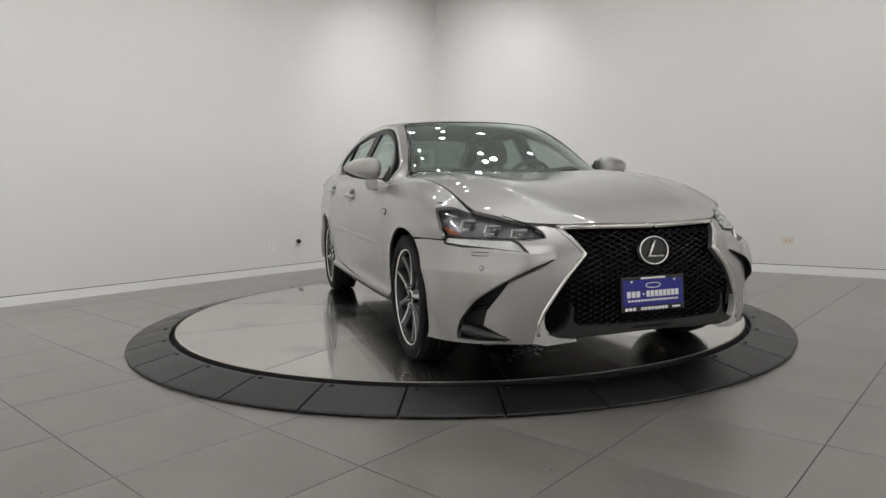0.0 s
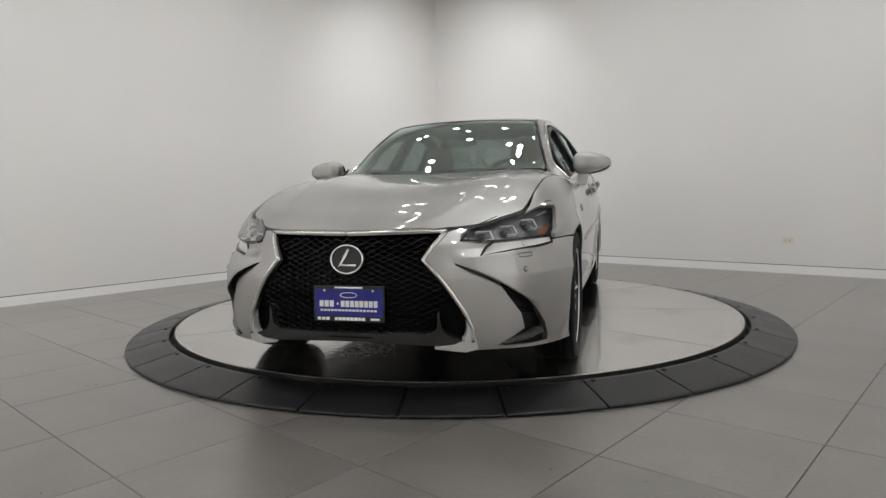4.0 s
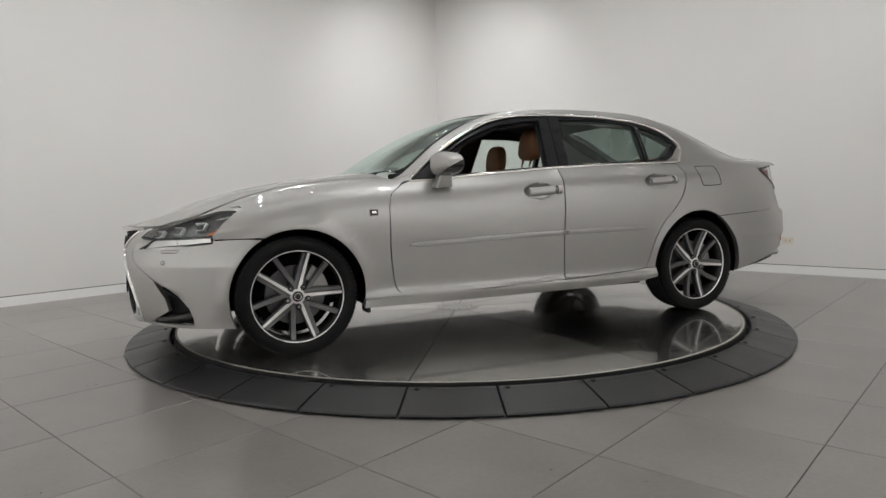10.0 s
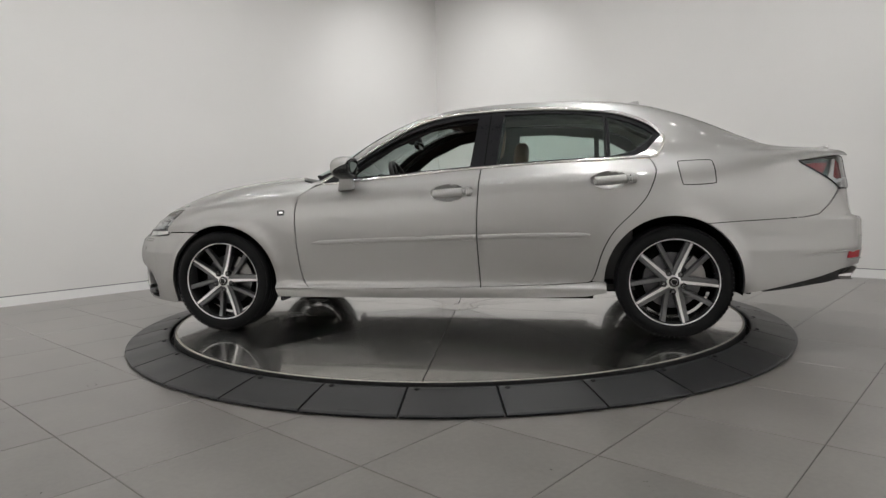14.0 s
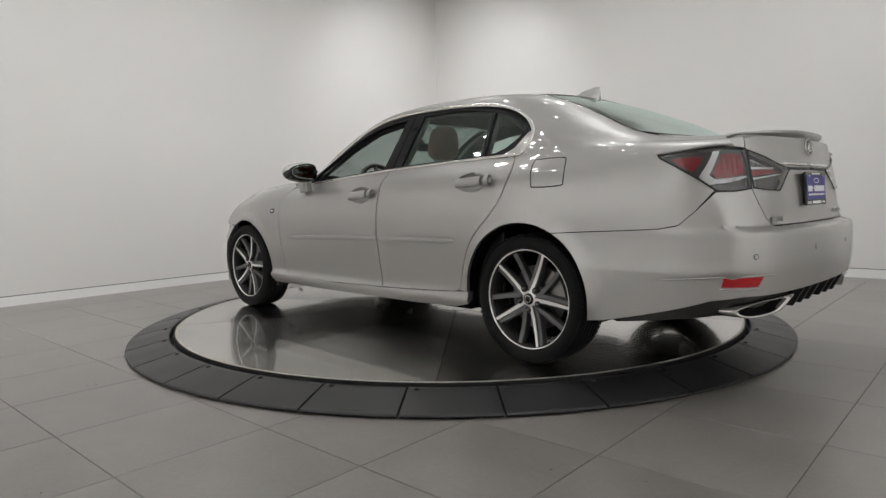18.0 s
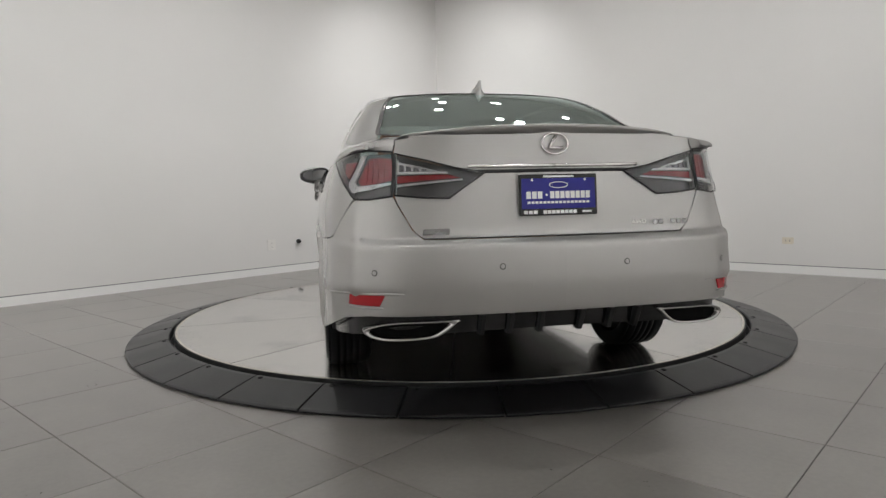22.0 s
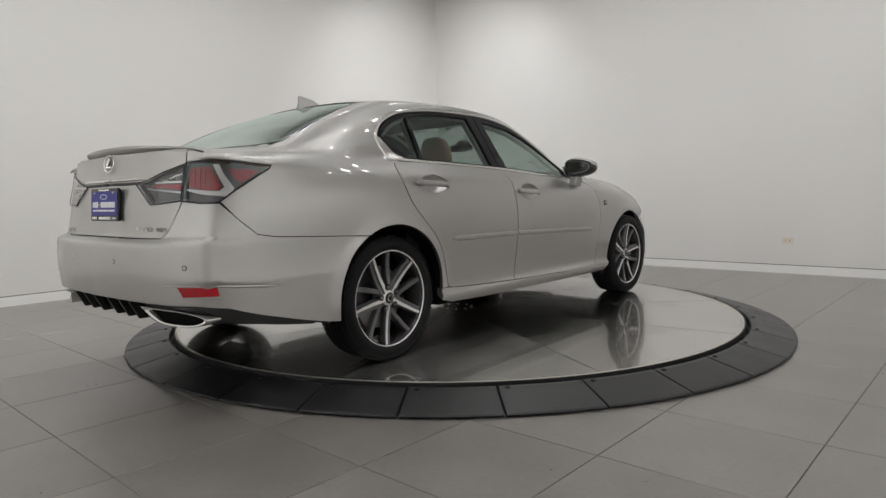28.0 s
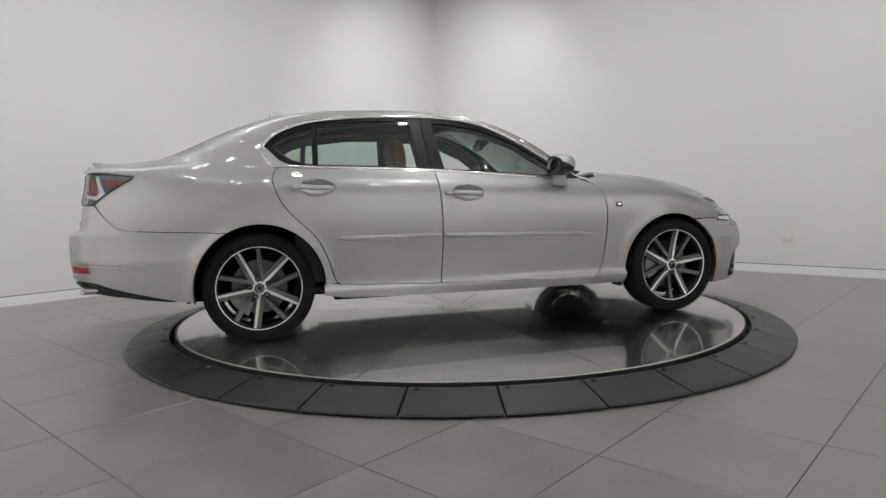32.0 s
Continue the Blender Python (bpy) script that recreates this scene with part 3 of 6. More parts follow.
nose = wrap(
    [(0.12, 2.25), (0.18, 2.31), (0.25, 2.34), (0.35, 2.355), (0.50, 2.36), (0.60, 2.35), (0.68, 2.325), (0.73, 2.285), (0.80, 2.18), (0.86, 2.05)],
    [(0.12, 0.58, 0.03), (0.45, 0.58, 0.03), (0.65, 0.54, 0.05), (0.75, 0.47, 0.09), (0.86, 0.42, 0.10)],
    [(0.12, 0.53), (0.5, 0.53), (0.65, 0.47), (0.75, 0.36), (0.86, 0.28)], 1.55, 0.02, 1.0, 0.918)
tail_raw = wrap(
    [(0.12, -2.40), (0.28, -2.48), (0.36, -2.525), (0.45, -2.55), (0.56, -2.562), (0.66, -2.558), (0.688, -2.545), (0.702, -2.482), (0.74, -2.474), (0.85, -2.468), (0.93, -2.455), (1.0, -2.445), (1.12, -2.43)],
    [(0.12, 0.80, 0.02), (0.66, 0.80, 0.02), (0.70, 0.79, 0.01), (0.85, 0.775, 0.02), (1.1, 0.765, 0.02)],
    [(0.12, 0.76), (0.66, 0.76), (0.75, 0.72), (0.9, 0.68), (1.1, 0.62)], -1.75, -0.02, 1.0, 0.895)


def tail(s, z):
    """The rear surface, its parameter drawn in towards the middle so that the boot seam keeps its width."""
    s = np.asarray(s, float)
    k = np.clip(s / 0.62, 0, 1)
    return tail_raw(s - 0.024 * np.sin(np.pi * k) ** 1.3 * np.clip((np.asarray(z, float) - 0.62) / 0.15, 0.3, 1), z)


SS = np.linspace(0, 1.12, 337)


def s_at(surface, value, z, axis=1):
    """The curve's parameter at a half width (axis 1) or a length along the car (axis 0), at height z."""
    value, z = np.broadcast_arrays(np.asarray(value, float), np.asarray(z, float))
    out = []
    for a, b in zip(value.ravel(), z.ravel()):
        c = surface(SS, np.full_like(SS, b))[:, axis]
        c, a = (c, a) if c[-1] > c[0] else (-c, -a)
        out.append(np.interp(a, np.maximum.accumulate(c), SS))
    return np.array(out).reshape(value.shape)


def fill_rear_flank():
    rows = []
    for z in FLANK_Z:
        c = tail(SS, np.full_like(SS, z))
        x, keep = np.maximum.accumulate(c[:, 0]), c[:, 1]
        rows.append(np.interp(REAR_X, x, keep))
    REAR_FLANK.append(np.array(rows).T)


fill_rear_flank()

# ---- car materials ----
def paint_material():
    m = material("silver_metallic_paint", (0.40, 0.39, 0.375), 0.44, 0.96, Coat_Weight=1.0, Coat_Roughness=0.012, Coat_IOR=1.75)
    n = noise_node(m, 900.0, 2.0)
    r = ramp(m, n.outputs["Fac"], [(0.35, (0.390, 0.384, 0.372)), (0.65, (0.450, 0.443, 0.429))])
    link(m, r.outputs[0], bsdf(m).inputs["Base Color"])
    d = noise_node(m, 3.0, 4.0)
    rr = ramp(m, d.outputs["Fac"], [(0.3, grey(0.44)), (0.7, grey(0.48))])
    link(m, rr.outputs[0], bsdf(m).inputs["Roughness"])
    return m


def glass_material(name, tint, gloss=0.06, power=4.0, sheen=(0.80, 0.92, 0.89)):
    """Thin pane: clear and tinted, more of a mirror at a flat angle, alike from both sides."""
    m = bpy.data.materials.new(name)
    m.use_nodes = True
    t = m.node_tree
    t.nodes.clear()
    out = t.nodes.new("ShaderNodeOutputMaterial")
    clear = t.nodes.new("ShaderNodeBsdfTransparent")
    clear.inputs[0].default_value = (*tint, 1)
    shine = t.nodes.new("ShaderNodeBsdfGlossy")
    shine.inputs["Roughness"].default_value = 0.012
    shine.inputs["Color"].default_value = (*sheen, 1)
    facing_of = t.nodes.new("ShaderNodeLayerWeight")
    facing_of.inputs[0].default_value = 0.5
    rise = t.nodes.new("ShaderNodeMath")
    rise.operation = "POWER"
    rise.inputs[1].default_value = power
    gain = t.nodes.new("ShaderNodeMath")
    gain.operation = "MULTIPLY_ADD"
    gain.inputs[1].default_value, gain.inputs[2].default_value = 1.0 - gloss, gloss
    mix = t.nodes.new("ShaderNodeMixShader")
    t.links.new(facing_of.outputs["Facing"], rise.inputs[0])
    t.links.new(rise.outputs[0], gain.inputs[0])
    t.links.new(gain.outputs[0], mix.inputs[0])
    t.links.new(clear.outputs[0], mix.inputs[1])
    t.links.new(shine.outputs[0], mix.inputs[2])
    t.links.new(mix.outputs[0], out.inputs[0])
    return m


PAINT = paint_material()
GLASS = glass_material("window_glass", (0.76, 0.86, 0.82), 0.13, 3.6)
GLASS_REAR = glass_material("rear_window_glass", (0.62, 0.73, 0.69), 0.32, 1.7)
GLASS_FRONT = glass_material("windscreen_glass", (0.58, 0.68, 0.655), 0.17, 1.8)
LENS = glass_material("clear_lamp_lens", (0.85, 0.87, 0.88), 0.06, 5.0, (1, 1, 1))
CHROME = vary(material("satin_chrome", metal=1.0), (0.80, 0.79, 0.77), 0.04, 12.0, (0.10, 0.20))
TIP_STEEL = vary(material("polished_tip_steel", metal=1.0), (0.52, 0.51, 0.50), 0.05, 12.0, (0.12, 0.2))
SATIN = vary(material("dark_satin_metal", metal=1.0), (0.30, 0.30, 0.30), 0.06, 12.0, (0.22, 0.32))
LIP_GREY = vary(material("dark_grey_paint", metal=0.1), (0.034, 0.034, 0.034), 0.1, 8.0, (0.16, 0.24))
GLOSS_BLACK = vary(material("gloss_black"), (0.010, 0.010, 0.011), 0.15, 6.0, (0.14, 0.22))
PILLAR_BLACK = vary(material("pillar_black", Specular_IOR_Level=0.14), (0.016, 0.016, 0.018), 0.15, 6.0, (0.25, 0.34))
GRILLE = vary(material("grille_black", Specular_IOR_Level=0.3), (0.012, 0.012, 0.013), 0.15, 6.0, (0.12, 0.2))
TRIM_BLACK = vary(material("black_trim_plastic", Specular_IOR_Level=0.25), (0.018, 0.018, 0.019), 0.2, 8.0, (0.42, 0.58), 0.1, 220)
SHELL = vary(material("underbody_black", Specular_IOR_Level=0.05), (0.006, 0.006, 0.006), 0.3, 5.0, (0.7, 0.9))
TYRE = vary(material("tyre_rubber", Specular_IOR_Level=0.16), (0.008, 0.008, 0.0085), 0.25, 9.0, (0.5, 0.7), 0.2, 240)
ALLOY = vary(material("machined_alloy", metal=1.0), (0.88, 0.87, 0.86), 0.04, 15.0, (0.28, 0.40), 0.03, 300)
ALLOY_GREY = vary(material("mid_grey_alloy", metal=0.8), (0.17, 0.17, 0.173), 0.1, 12.0, (0.3, 0.42))
ALLOY_DARK = vary(material("dark_grey_alloy", metal=0.8), (0.12, 0.12, 0.125), 0.1, 12.0, (0.30, 0.42))
BRAKE = vary(material("brake_steel", metal=1.0), (0.33, 0.32, 0.31), 0.15, 25.0, (0.3, 0.5))
LAMP_BODY = vary(material("lamp_inner_grey", metal=0.5), (0.24, 0.24, 0.25), 0.15, 25.0, (0.2, 0.3))
RED_LENS = material("red_lamp_lens", (0.30, 0.009, 0.015), 0.08, Specular_IOR_Level=0.25, Coat_Weight=0.3, Coat_Roughness=0.02)
REFLEX = material("red_reflector", (0.38, 0.010, 0.017), 0.10, Specular_IOR_Level=0.3, Coat_Weight=0.3, Coat_Roughness=0.03)
DARK_RED = material("dark_red_lamp_lens", (0.26, 0.010, 0.016), 0.06, Specular_IOR_Level=0.25, Coat_Weight=0.35, Coat_Roughness=0.02)
SMOKE = material("smoked_lamp_lens", (0.050, 0.048, 0.050), 0.12, Coat_Weight=0.5, Coat_Roughness=0.02)
SMOKE_GLASS = glass_material("smoked_lamp_cover", (0.78, 0.78, 0.79), 0.05, 4.0, (1, 1, 1))
LENS_BALL = material("projector_lens", (0.10, 0.11, 0.125), 0.05, 0.3, Coat_Weight=1.0)
CLEAR_LED = vary(material("lamp_reflector", metal=0.9), (0.75, 0.75, 0.76), 0.08, 30.0, (0.12, 0.22))
BRIGHT_SILVER = vary(material("bright_silver", metal=0.45), (0.72, 0.72, 0.71), 0.04, 12.0, (0.25, 0.35))
AMBER = material("amber_reflector", (0.45, 0.10, 0.02), 0.15, Coat_Weight=1.0)
LEATHER = vary(material("tan_leather"), (0.24, 0.105, 0.045), 0.16, 6.0, (0.40, 0.55), 0.25, 180)
LEATHER_DARK = vary(material("black_leather"), (0.02, 0.019, 0.018), 0.2, 6.0, (0.4, 0.55), 0.25, 180)
HEADLINER = vary(material("headliner_cloth"), (0.05, 0.05, 0.05), 0.1, 8.0, (0.85, 0.95), 0.1, 200)
BLUE = material("blue_plate", (0.010, 0.011, 0.24), 0.35)
WHITE_INK = material("white_print", (0.88, 0.88, 0.88), 0.4)
# the dark reflection is put into the mirror's colour as a tint
MIRROR = material("mirror_glass", (0.22, 0.225, 0.23), 0.01, 1.0)


# ---- panel machinery ----
from mathutils.geometry import delaunay_2d_cdt

CAR = new("car")
tagged(CAR, "silver grey four-door sedan with tan seats, standing on the turntable", "car")


def dense(points, step=0.02, scale=(1.0, 1.0), closed=True):
    """Points along a polygon's sides, no farther apart than step."""
    out = []
    pts = [np.array(q, float) for q in points]
    pairs = list(zip(pts, pts[1:])) + ([(pts[-1], pts[0])] if closed else [])
    for a, b in pairs:
        n = max(1, int(np.ceil(np.hypot(*((b - a) * scale)) / step)))
        out += [a + (b - a) * k / n for k in range(n)]
    if not closed:
        out.append(pts[-1])
    return out


def curve(points, per=6):
    """A smooth open curve through points."""
    p = [np.array(q, float) for q in points]
    p = [2 * p[0] - p[1]] + p + [2 * p[-1] - p[-2]]
    out = []
    for i in range(1, len(p) - 2):
        for k in range(per):
            t = k / per
            out.append(0.5 * (2 * p[i] + (p[i + 1] - p[i - 1]) * t + (2 * p[i - 1] - 5 * p[i] + 4 * p[i + 1] - p[i + 2]) * t * t + (3 * p[i] - p[i - 1] - 3 * p[i + 1] + p[i + 2]) * t ** 3))
    out.append(p[-2])
    return [tuple(q) for q in out]


def arc(cx, cz, r, a0, a1, n=24):
    return [(cx + r * math.cos(radians(a0 + (a1 - a0) * i / n)), cz + r * math.sin(radians(a0 + (a1 - a0) * i / n))) for i in range(n + 1)]


def side(points, top=CABIN):
    """Flank outline from (x, z) into the section surface's own coordinates."""
    p = np.array(points, float)
    return [tuple(q) for q in np.stack([p[:, 0], v_at_z(p[:, 0], p[:, 1], top)], -1)]


def above(points, top=CABIN):
    """Outline on the upper side, from (x, y)."""
    p = np.array(points, float)
    return [tuple(q) for q in np.stack([p[:, 0], v_at_y(p[:, 0], np.maximum(p[:, 1], 0.0), top)], -1)]


def round_front(surface, points):
    """Outline on a bumper surface from (y, z)."""
    p = np.array(points, float)
    return [tuple(q) for q in np.stack([s_at(surface, p[:, 0], p[:, 1], 1), p[:, 1]], -1)]


def round_side(surface, points):
    """Outline on a bumper surface from (x, z)."""
    p = np.array(points, float)
    return [tuple(q) for q in np.stack([s_at(surface, p[:, 0], p[:, 1], 0), p[:, 1]], -1)]


def with_normals(surface, a, b, eps=2e-3):
    a, b = np.asarray(a, float), np.asarray(b, float)
    P = surface(a, b)
    n = np.cross(surface(a + eps, b) - surface(a - eps, b), surface(a, b + eps) - surface(a, b - eps))
    n /= np.maximum(np.linalg.norm(n, axis=-1, keepdims=True), 1e-12)
    centre = np.stack([np.clip(P[:, 0] * 0.9, -1.6, 1.6), 0 * P[:, 1], np.full(len(P), 0.55)], -1)
    n *= np.where((n * (P - centre)).sum(-1, keepdims=True) < 0, -1, 1)
    return P, n


def mesh_from(name, verts, faces, normals, smooth_faces=True):
    me = bpy.data.meshes.new(name)
    me.from_pydata([tuple(q) for q in verts], [], faces)
    smooth(me, smooth_faces)
    me.normals_split_custom_set_from_vertices([tuple(q) for q in normals])
    return me


def within(points, loops):
    """Which points lie inside the outline and outside its holes."""
    inside = np.zeros(len(points), bool)
    for q in loops:
        for (x1, y1), (x2, y2) in zip(q, np.roll(q, -1, 0)):
            if y1 != y2:
                inside ^= ((y1 > points[:, 1]) != (y2 > points[:, 1])) & (points[:, 0] < (x2 - x1) * (points[:, 1] - y1) / (y2 - y1) + x1)
    return inside


def sheet(surface, outline, holes=(), scale=(1.0, 0.12), step=0.035, offset=0.0, rim=0.012, push=None):
    """Vertices, faces and normals of a piece of a surface inside an outline, its edges turned in by rim."""
    sc = np.array(scale)
    loops = [np.array(dense(o, step * 0.55, sc)) for o in (outline, *holes)]
    pts, edges = [], []
    for lp in loops:
        k = len(pts)
        pts += list(lp)
        edges += [(k + i, k + (i + 1) % len(lp)) for i in range(len(lp))]
    bound = np.array(pts) * sc
    lo, hi = bound.min(0), bound.max(0)
    gx, gy = np.meshgrid(np.arange(lo[0] + step / 2, hi[0], step), np.arange(lo[1] + step / 2, hi[1], step), indexing="ij")
    grid = np.stack([gx.ravel(), gy.ravel()], -1)
    grid = grid[within(grid, [lp * sc for lp in loops])]
    if len(grid):
        d = np.min(np.hypot(grid[:, None, 0] - bound[None, :, 0], grid[:, None, 1] - bound[None, :, 1]), axis=1)
        grid = grid[d > step * 0.45]
    allp = np.concatenate([bound, grid]) if len(grid) else bound
    v2, _, f2, *_ = delaunay_2d_cdt([Vector(q) for q in allp], edges, [], 0, 1e-6)
    ab = np.array([(q.x, q.y) for q in v2]) / sc
    P, n = with_normals(surface, ab[:, 0], ab[:, 1])
    if push is not None:
        P = P + n * push(ab[:, 0], ab[:, 1])[:, None]
        base = surface

        def moved(a, b):
            Q, m = with_normals(base, a.ravel(), b.ravel())
            return (Q + m * push(a.ravel(), b.ravel())[:, None]).reshape(a.shape + (3,))

        n2 = with_normals(moved, ab[:, 0], ab[:, 1])[1]
        n = n2
    P = P + n * offset
    mid = np.array([(v2[f[0]] + v2[f[1]] + v2[f[2]]) / 3 for f in f2])
    keep = within(mid, [lp * sc for lp in loops])
    faces = []
    for f, ok in zip(f2, keep):
        if not ok:
            continue
        a, b, c = (P[i] for i in f[:3])
        turned = np.dot(np.cross(b - a, c - a), n[f[0]] + n[f[1]] + n[f[2]]) < 0
        faces.append(tuple(reversed(f)) if turned else tuple(f))
    verts, normals = list(P), list(n)
    if rim:
        count = {}
        for f in faces:
            for i, j in zip(f, f[1:] + f[:1]):
                count[(i, j)] = count.get((i, j), 0) + 1
        for (i, j) in list(count):
            if (j, i) in count or (abs(P[i][1]) < 1e-3 and abs(P[j][1]) < 1e-3):
                continue
            e = P[j] - P[i]
            out = np.cross(e, n[i])
            out = out / max(np.linalg.norm(out), 1e-9)
            k = len(verts)
            verts += [P[i], P[j], P[j] - n[j] * rim, P[i] - n[i] * rim]
            normals += [out] * 4
            faces.append((k, k + 3, k + 2, k + 1))
    return np.array(verts), faces, np.array(normals)


def flip(data):
    v, f, n = data
    m = np.array([1, -1, 1])
    return v * m, [tuple(reversed(q)) for q in f], n * m


def panel(name, surface, outline, mat, parent=None, label="", both=True, whole=False, pair=False, **more):
    """A body panel: one on each side (pair), or one across the middle (whole)."""
    data = sheet(surface, outline, **more)
    made = []
    for sgn in ((1,) if whole or not (both or pair) else (1, -1)):
        v, f, n = data if sgn > 0 else flip(data)
        if whole:
            v2, f2, n2 = flip(data)
            k = len(v)
            v, n = np.concatenate([v, v2]), np.concatenate([n, n2])
            f = list(f) + [tuple(i + k for i in q) for q in f2]
        made.append(part(name, mesh_from(name, v, f, n), mat, parent or CAR, label))
    return made


def bead(surface, points, width, height, sides=6, closed=False, scale=(1.0, 0.12), step=0.03, offset=0.0, both=True, taper=False, square=1.0):
    """Vertices and faces of a moulded strip that follows a path on a surface."""
    pts = np.array(dense(points, step, np.array(scale), closed))
    P, n = with_normals(surface, pts[:, 0], pts[:, 1])
    m = len(P)
    t = np.roll(P, -1, 0) - np.roll(P, 1, 0)
    if not closed:
        t[0], t[-1] = P[1] - P[0], P[-1] - P[-2]
    t /= np.maximum(np.linalg.norm(t, axis=1, keepdims=True), 1e-9)
    b = np.cross(t, n)
    verts, faces = [], []
    for i in range(m):
        k = 1.0
        if taper and not closed:
            k = min(1.0, 0.25 + 11.0 * {"head": i, "tail": m - 1 - i}.get(taper, min(i, m - 1 - i)) / m)
        for j in range(sides + 1):
            a = math.pi * j / sides
            ca, sa = math.copysign(abs(math.cos(a)) ** square, math.cos(a)), abs(math.sin(a)) ** square
            verts.append(P[i] + n[i] * (offset + height * sa * k) + b[i] * (width / 2 * ca * k))
    w = sides + 1
    for i in range(m if closed else m - 1):
        i2 = (i + 1) % m
        for j in range(sides):
            faces.append((i * w + j, i * w + j + 1, i2 * w + j + 1, i2 * w + j))
    if not closed:
        faces += [tuple(range(w)), tuple(range((m - 1) * w, m * w))[::-1]]
    return np.array(verts), faces


def strip(name, surface, points, width, height, mat, parent=None, label="", both=True, **more):
    v, f = bead(surface, points, width, height, **more)
    for sgn in (1, -1) if both else (1,):
        me = bpy.data.meshes.new(name)
        me.from_pydata([tuple(q) for q in v * np.array([1, sgn, 1])], [], f if sgn > 0 else [tuple(reversed(q)) for q in f])
        bm = bmesh.new()
        bm.from_mesh(me)
        bmesh.ops.recalc_face_normals(bm, faces=bm.faces)
        bm.to_mesh(me)
        bm.free()
        part(name, smooth(me), mat, parent or CAR, label)


# ---- body outlines ----
def fold_line(s):
    """Height of the front bumper's fold."""
    return pchip([0.29, 0.346, 0.464, 0.539, 0.619, 0.72, 0.9], [0.60, 0.562, 0.491, 0.438, 0.380, 0.32, 0.28], s)


def nose_push(s, z):
    """The fold of the front bumper: the upper volume stands proud of the blade under it."""
    wide = 0.003 + 0.06 * np.clip((s - 0.56) / 0.08, 0, 1)
    k = np.clip((z - fold_line(s)) / wide + 0.5, 0, 1)
    k = k * k * (3 - 2 * k)
    tip = np.clip((s - 0.316) / 0.12, 0, 1)
    on = tip * (2 - tip) * np.clip((0.67 - s) / 0.14, 0, 1) * np.clip((0.640 - z) / 0.045, 0, 1)
    return 0.030 * k * on


def bumper_skin(s, z):
    """The front bumper's surface with its fold."""
    s, z = np.broadcast_arrays(np.asarray(s, float), np.asarray(z, float))
    P, n = with_normals(nose, s.ravel(), z.ravel())
    return (P + n * nose_push(s.ravel(), z.ravel())[:, None]).reshape(s.shape + (3,))


FA, RA = (WHEEL_X * 0.992, HUB_Z), (-WHEEL_X * 0.992, HUB_Z + 0.006)


def arch_angle(z):
    return math.degrees(math.asin((z - HUB_Z) / ARCH_R))


REAR_R = ARCH_R + 0.012


def rear_angle(z):
    return math.degrees(math.asin((z - HUB_Z - 0.006) / REAR_R))


DLO_TOP = [(0.735, 0.958), (0.63, 1.035), (0.525, 1.112), (0.30, 1.250), (0.083, 1.346), (-0.133, 1.386), (-0.365, 1.397), (-0.70, 1.392), (-0.98, 1.368), (-1.156, 1.332), (-1.29, 1.272), (-1.365, 1.20), (-1.372, 1.145), (-1.331, 1.066)]
BELT = [(-1.331, 1.066), (-1.02, 1.056), (-0.70, 1.046), (-0.30, 1.028), (0.0, 1.008), (0.365, 0.980), (0.60, 0.962), (0.735, 0.956)]
DOOR_LEAD = [(0.745, 0.948), (0.80, 0.925), (0.863, 0.879), (0.885, 0.80), (0.888, 0.68), (0.885, 0.555), (0.872, 0.43), (0.859, 0.36), (0.838, 0.315), (0.80, 0.287)]
B_SEAM = [(-0.297, 0.306), (-0.288, 0.45), (-0.281, 0.62), (-0.287, 0.80), (-0.300, 1.020)]
DOOR_REAR = [(-0.93, 0.331), (-0.962, 0.345), (-0.985, 0.40), (-1.022, 0.519), (-1.089, 0.637), (-1.205, 0.754), (-1.272, 0.837), (-1.314, 0.937), (-1.322, 0.987), (-1.306, 1.035), (-1.29, 1.052)]
G = 0.0034
# bumper seam and tail lamp edge on the rear corner, shared by the panels that meet there
REAR_SEAM = [(0.50, 0.853), (0.574, 0.851), (0.66, 0.775), (0.734, 0.714), (0.80, 0.699), (0.90, 0.690), (1.0, 0.680), (1.06, 0.672)]
LAMP_EDGE = [(0.420, 1.034), (0.531, 1.040), (0.65, 1.032), (0.790, 1.014), (0.775, 0.998), (0.70, 0.945), (0.624, 0.895), (0.578, 0.856)]


def on_rear(points):
    """(x, z) of points of the rear bumper surface."""
    p = np.array(points)
    q = tail(p[:, 0], p[:, 1])
    return [(a, b) for a, b in zip(q[:, 0], q[:, 2])]


def shift(points, dx, dz=0.0):
    return [(x + dx, z + dz) for x, z in points]


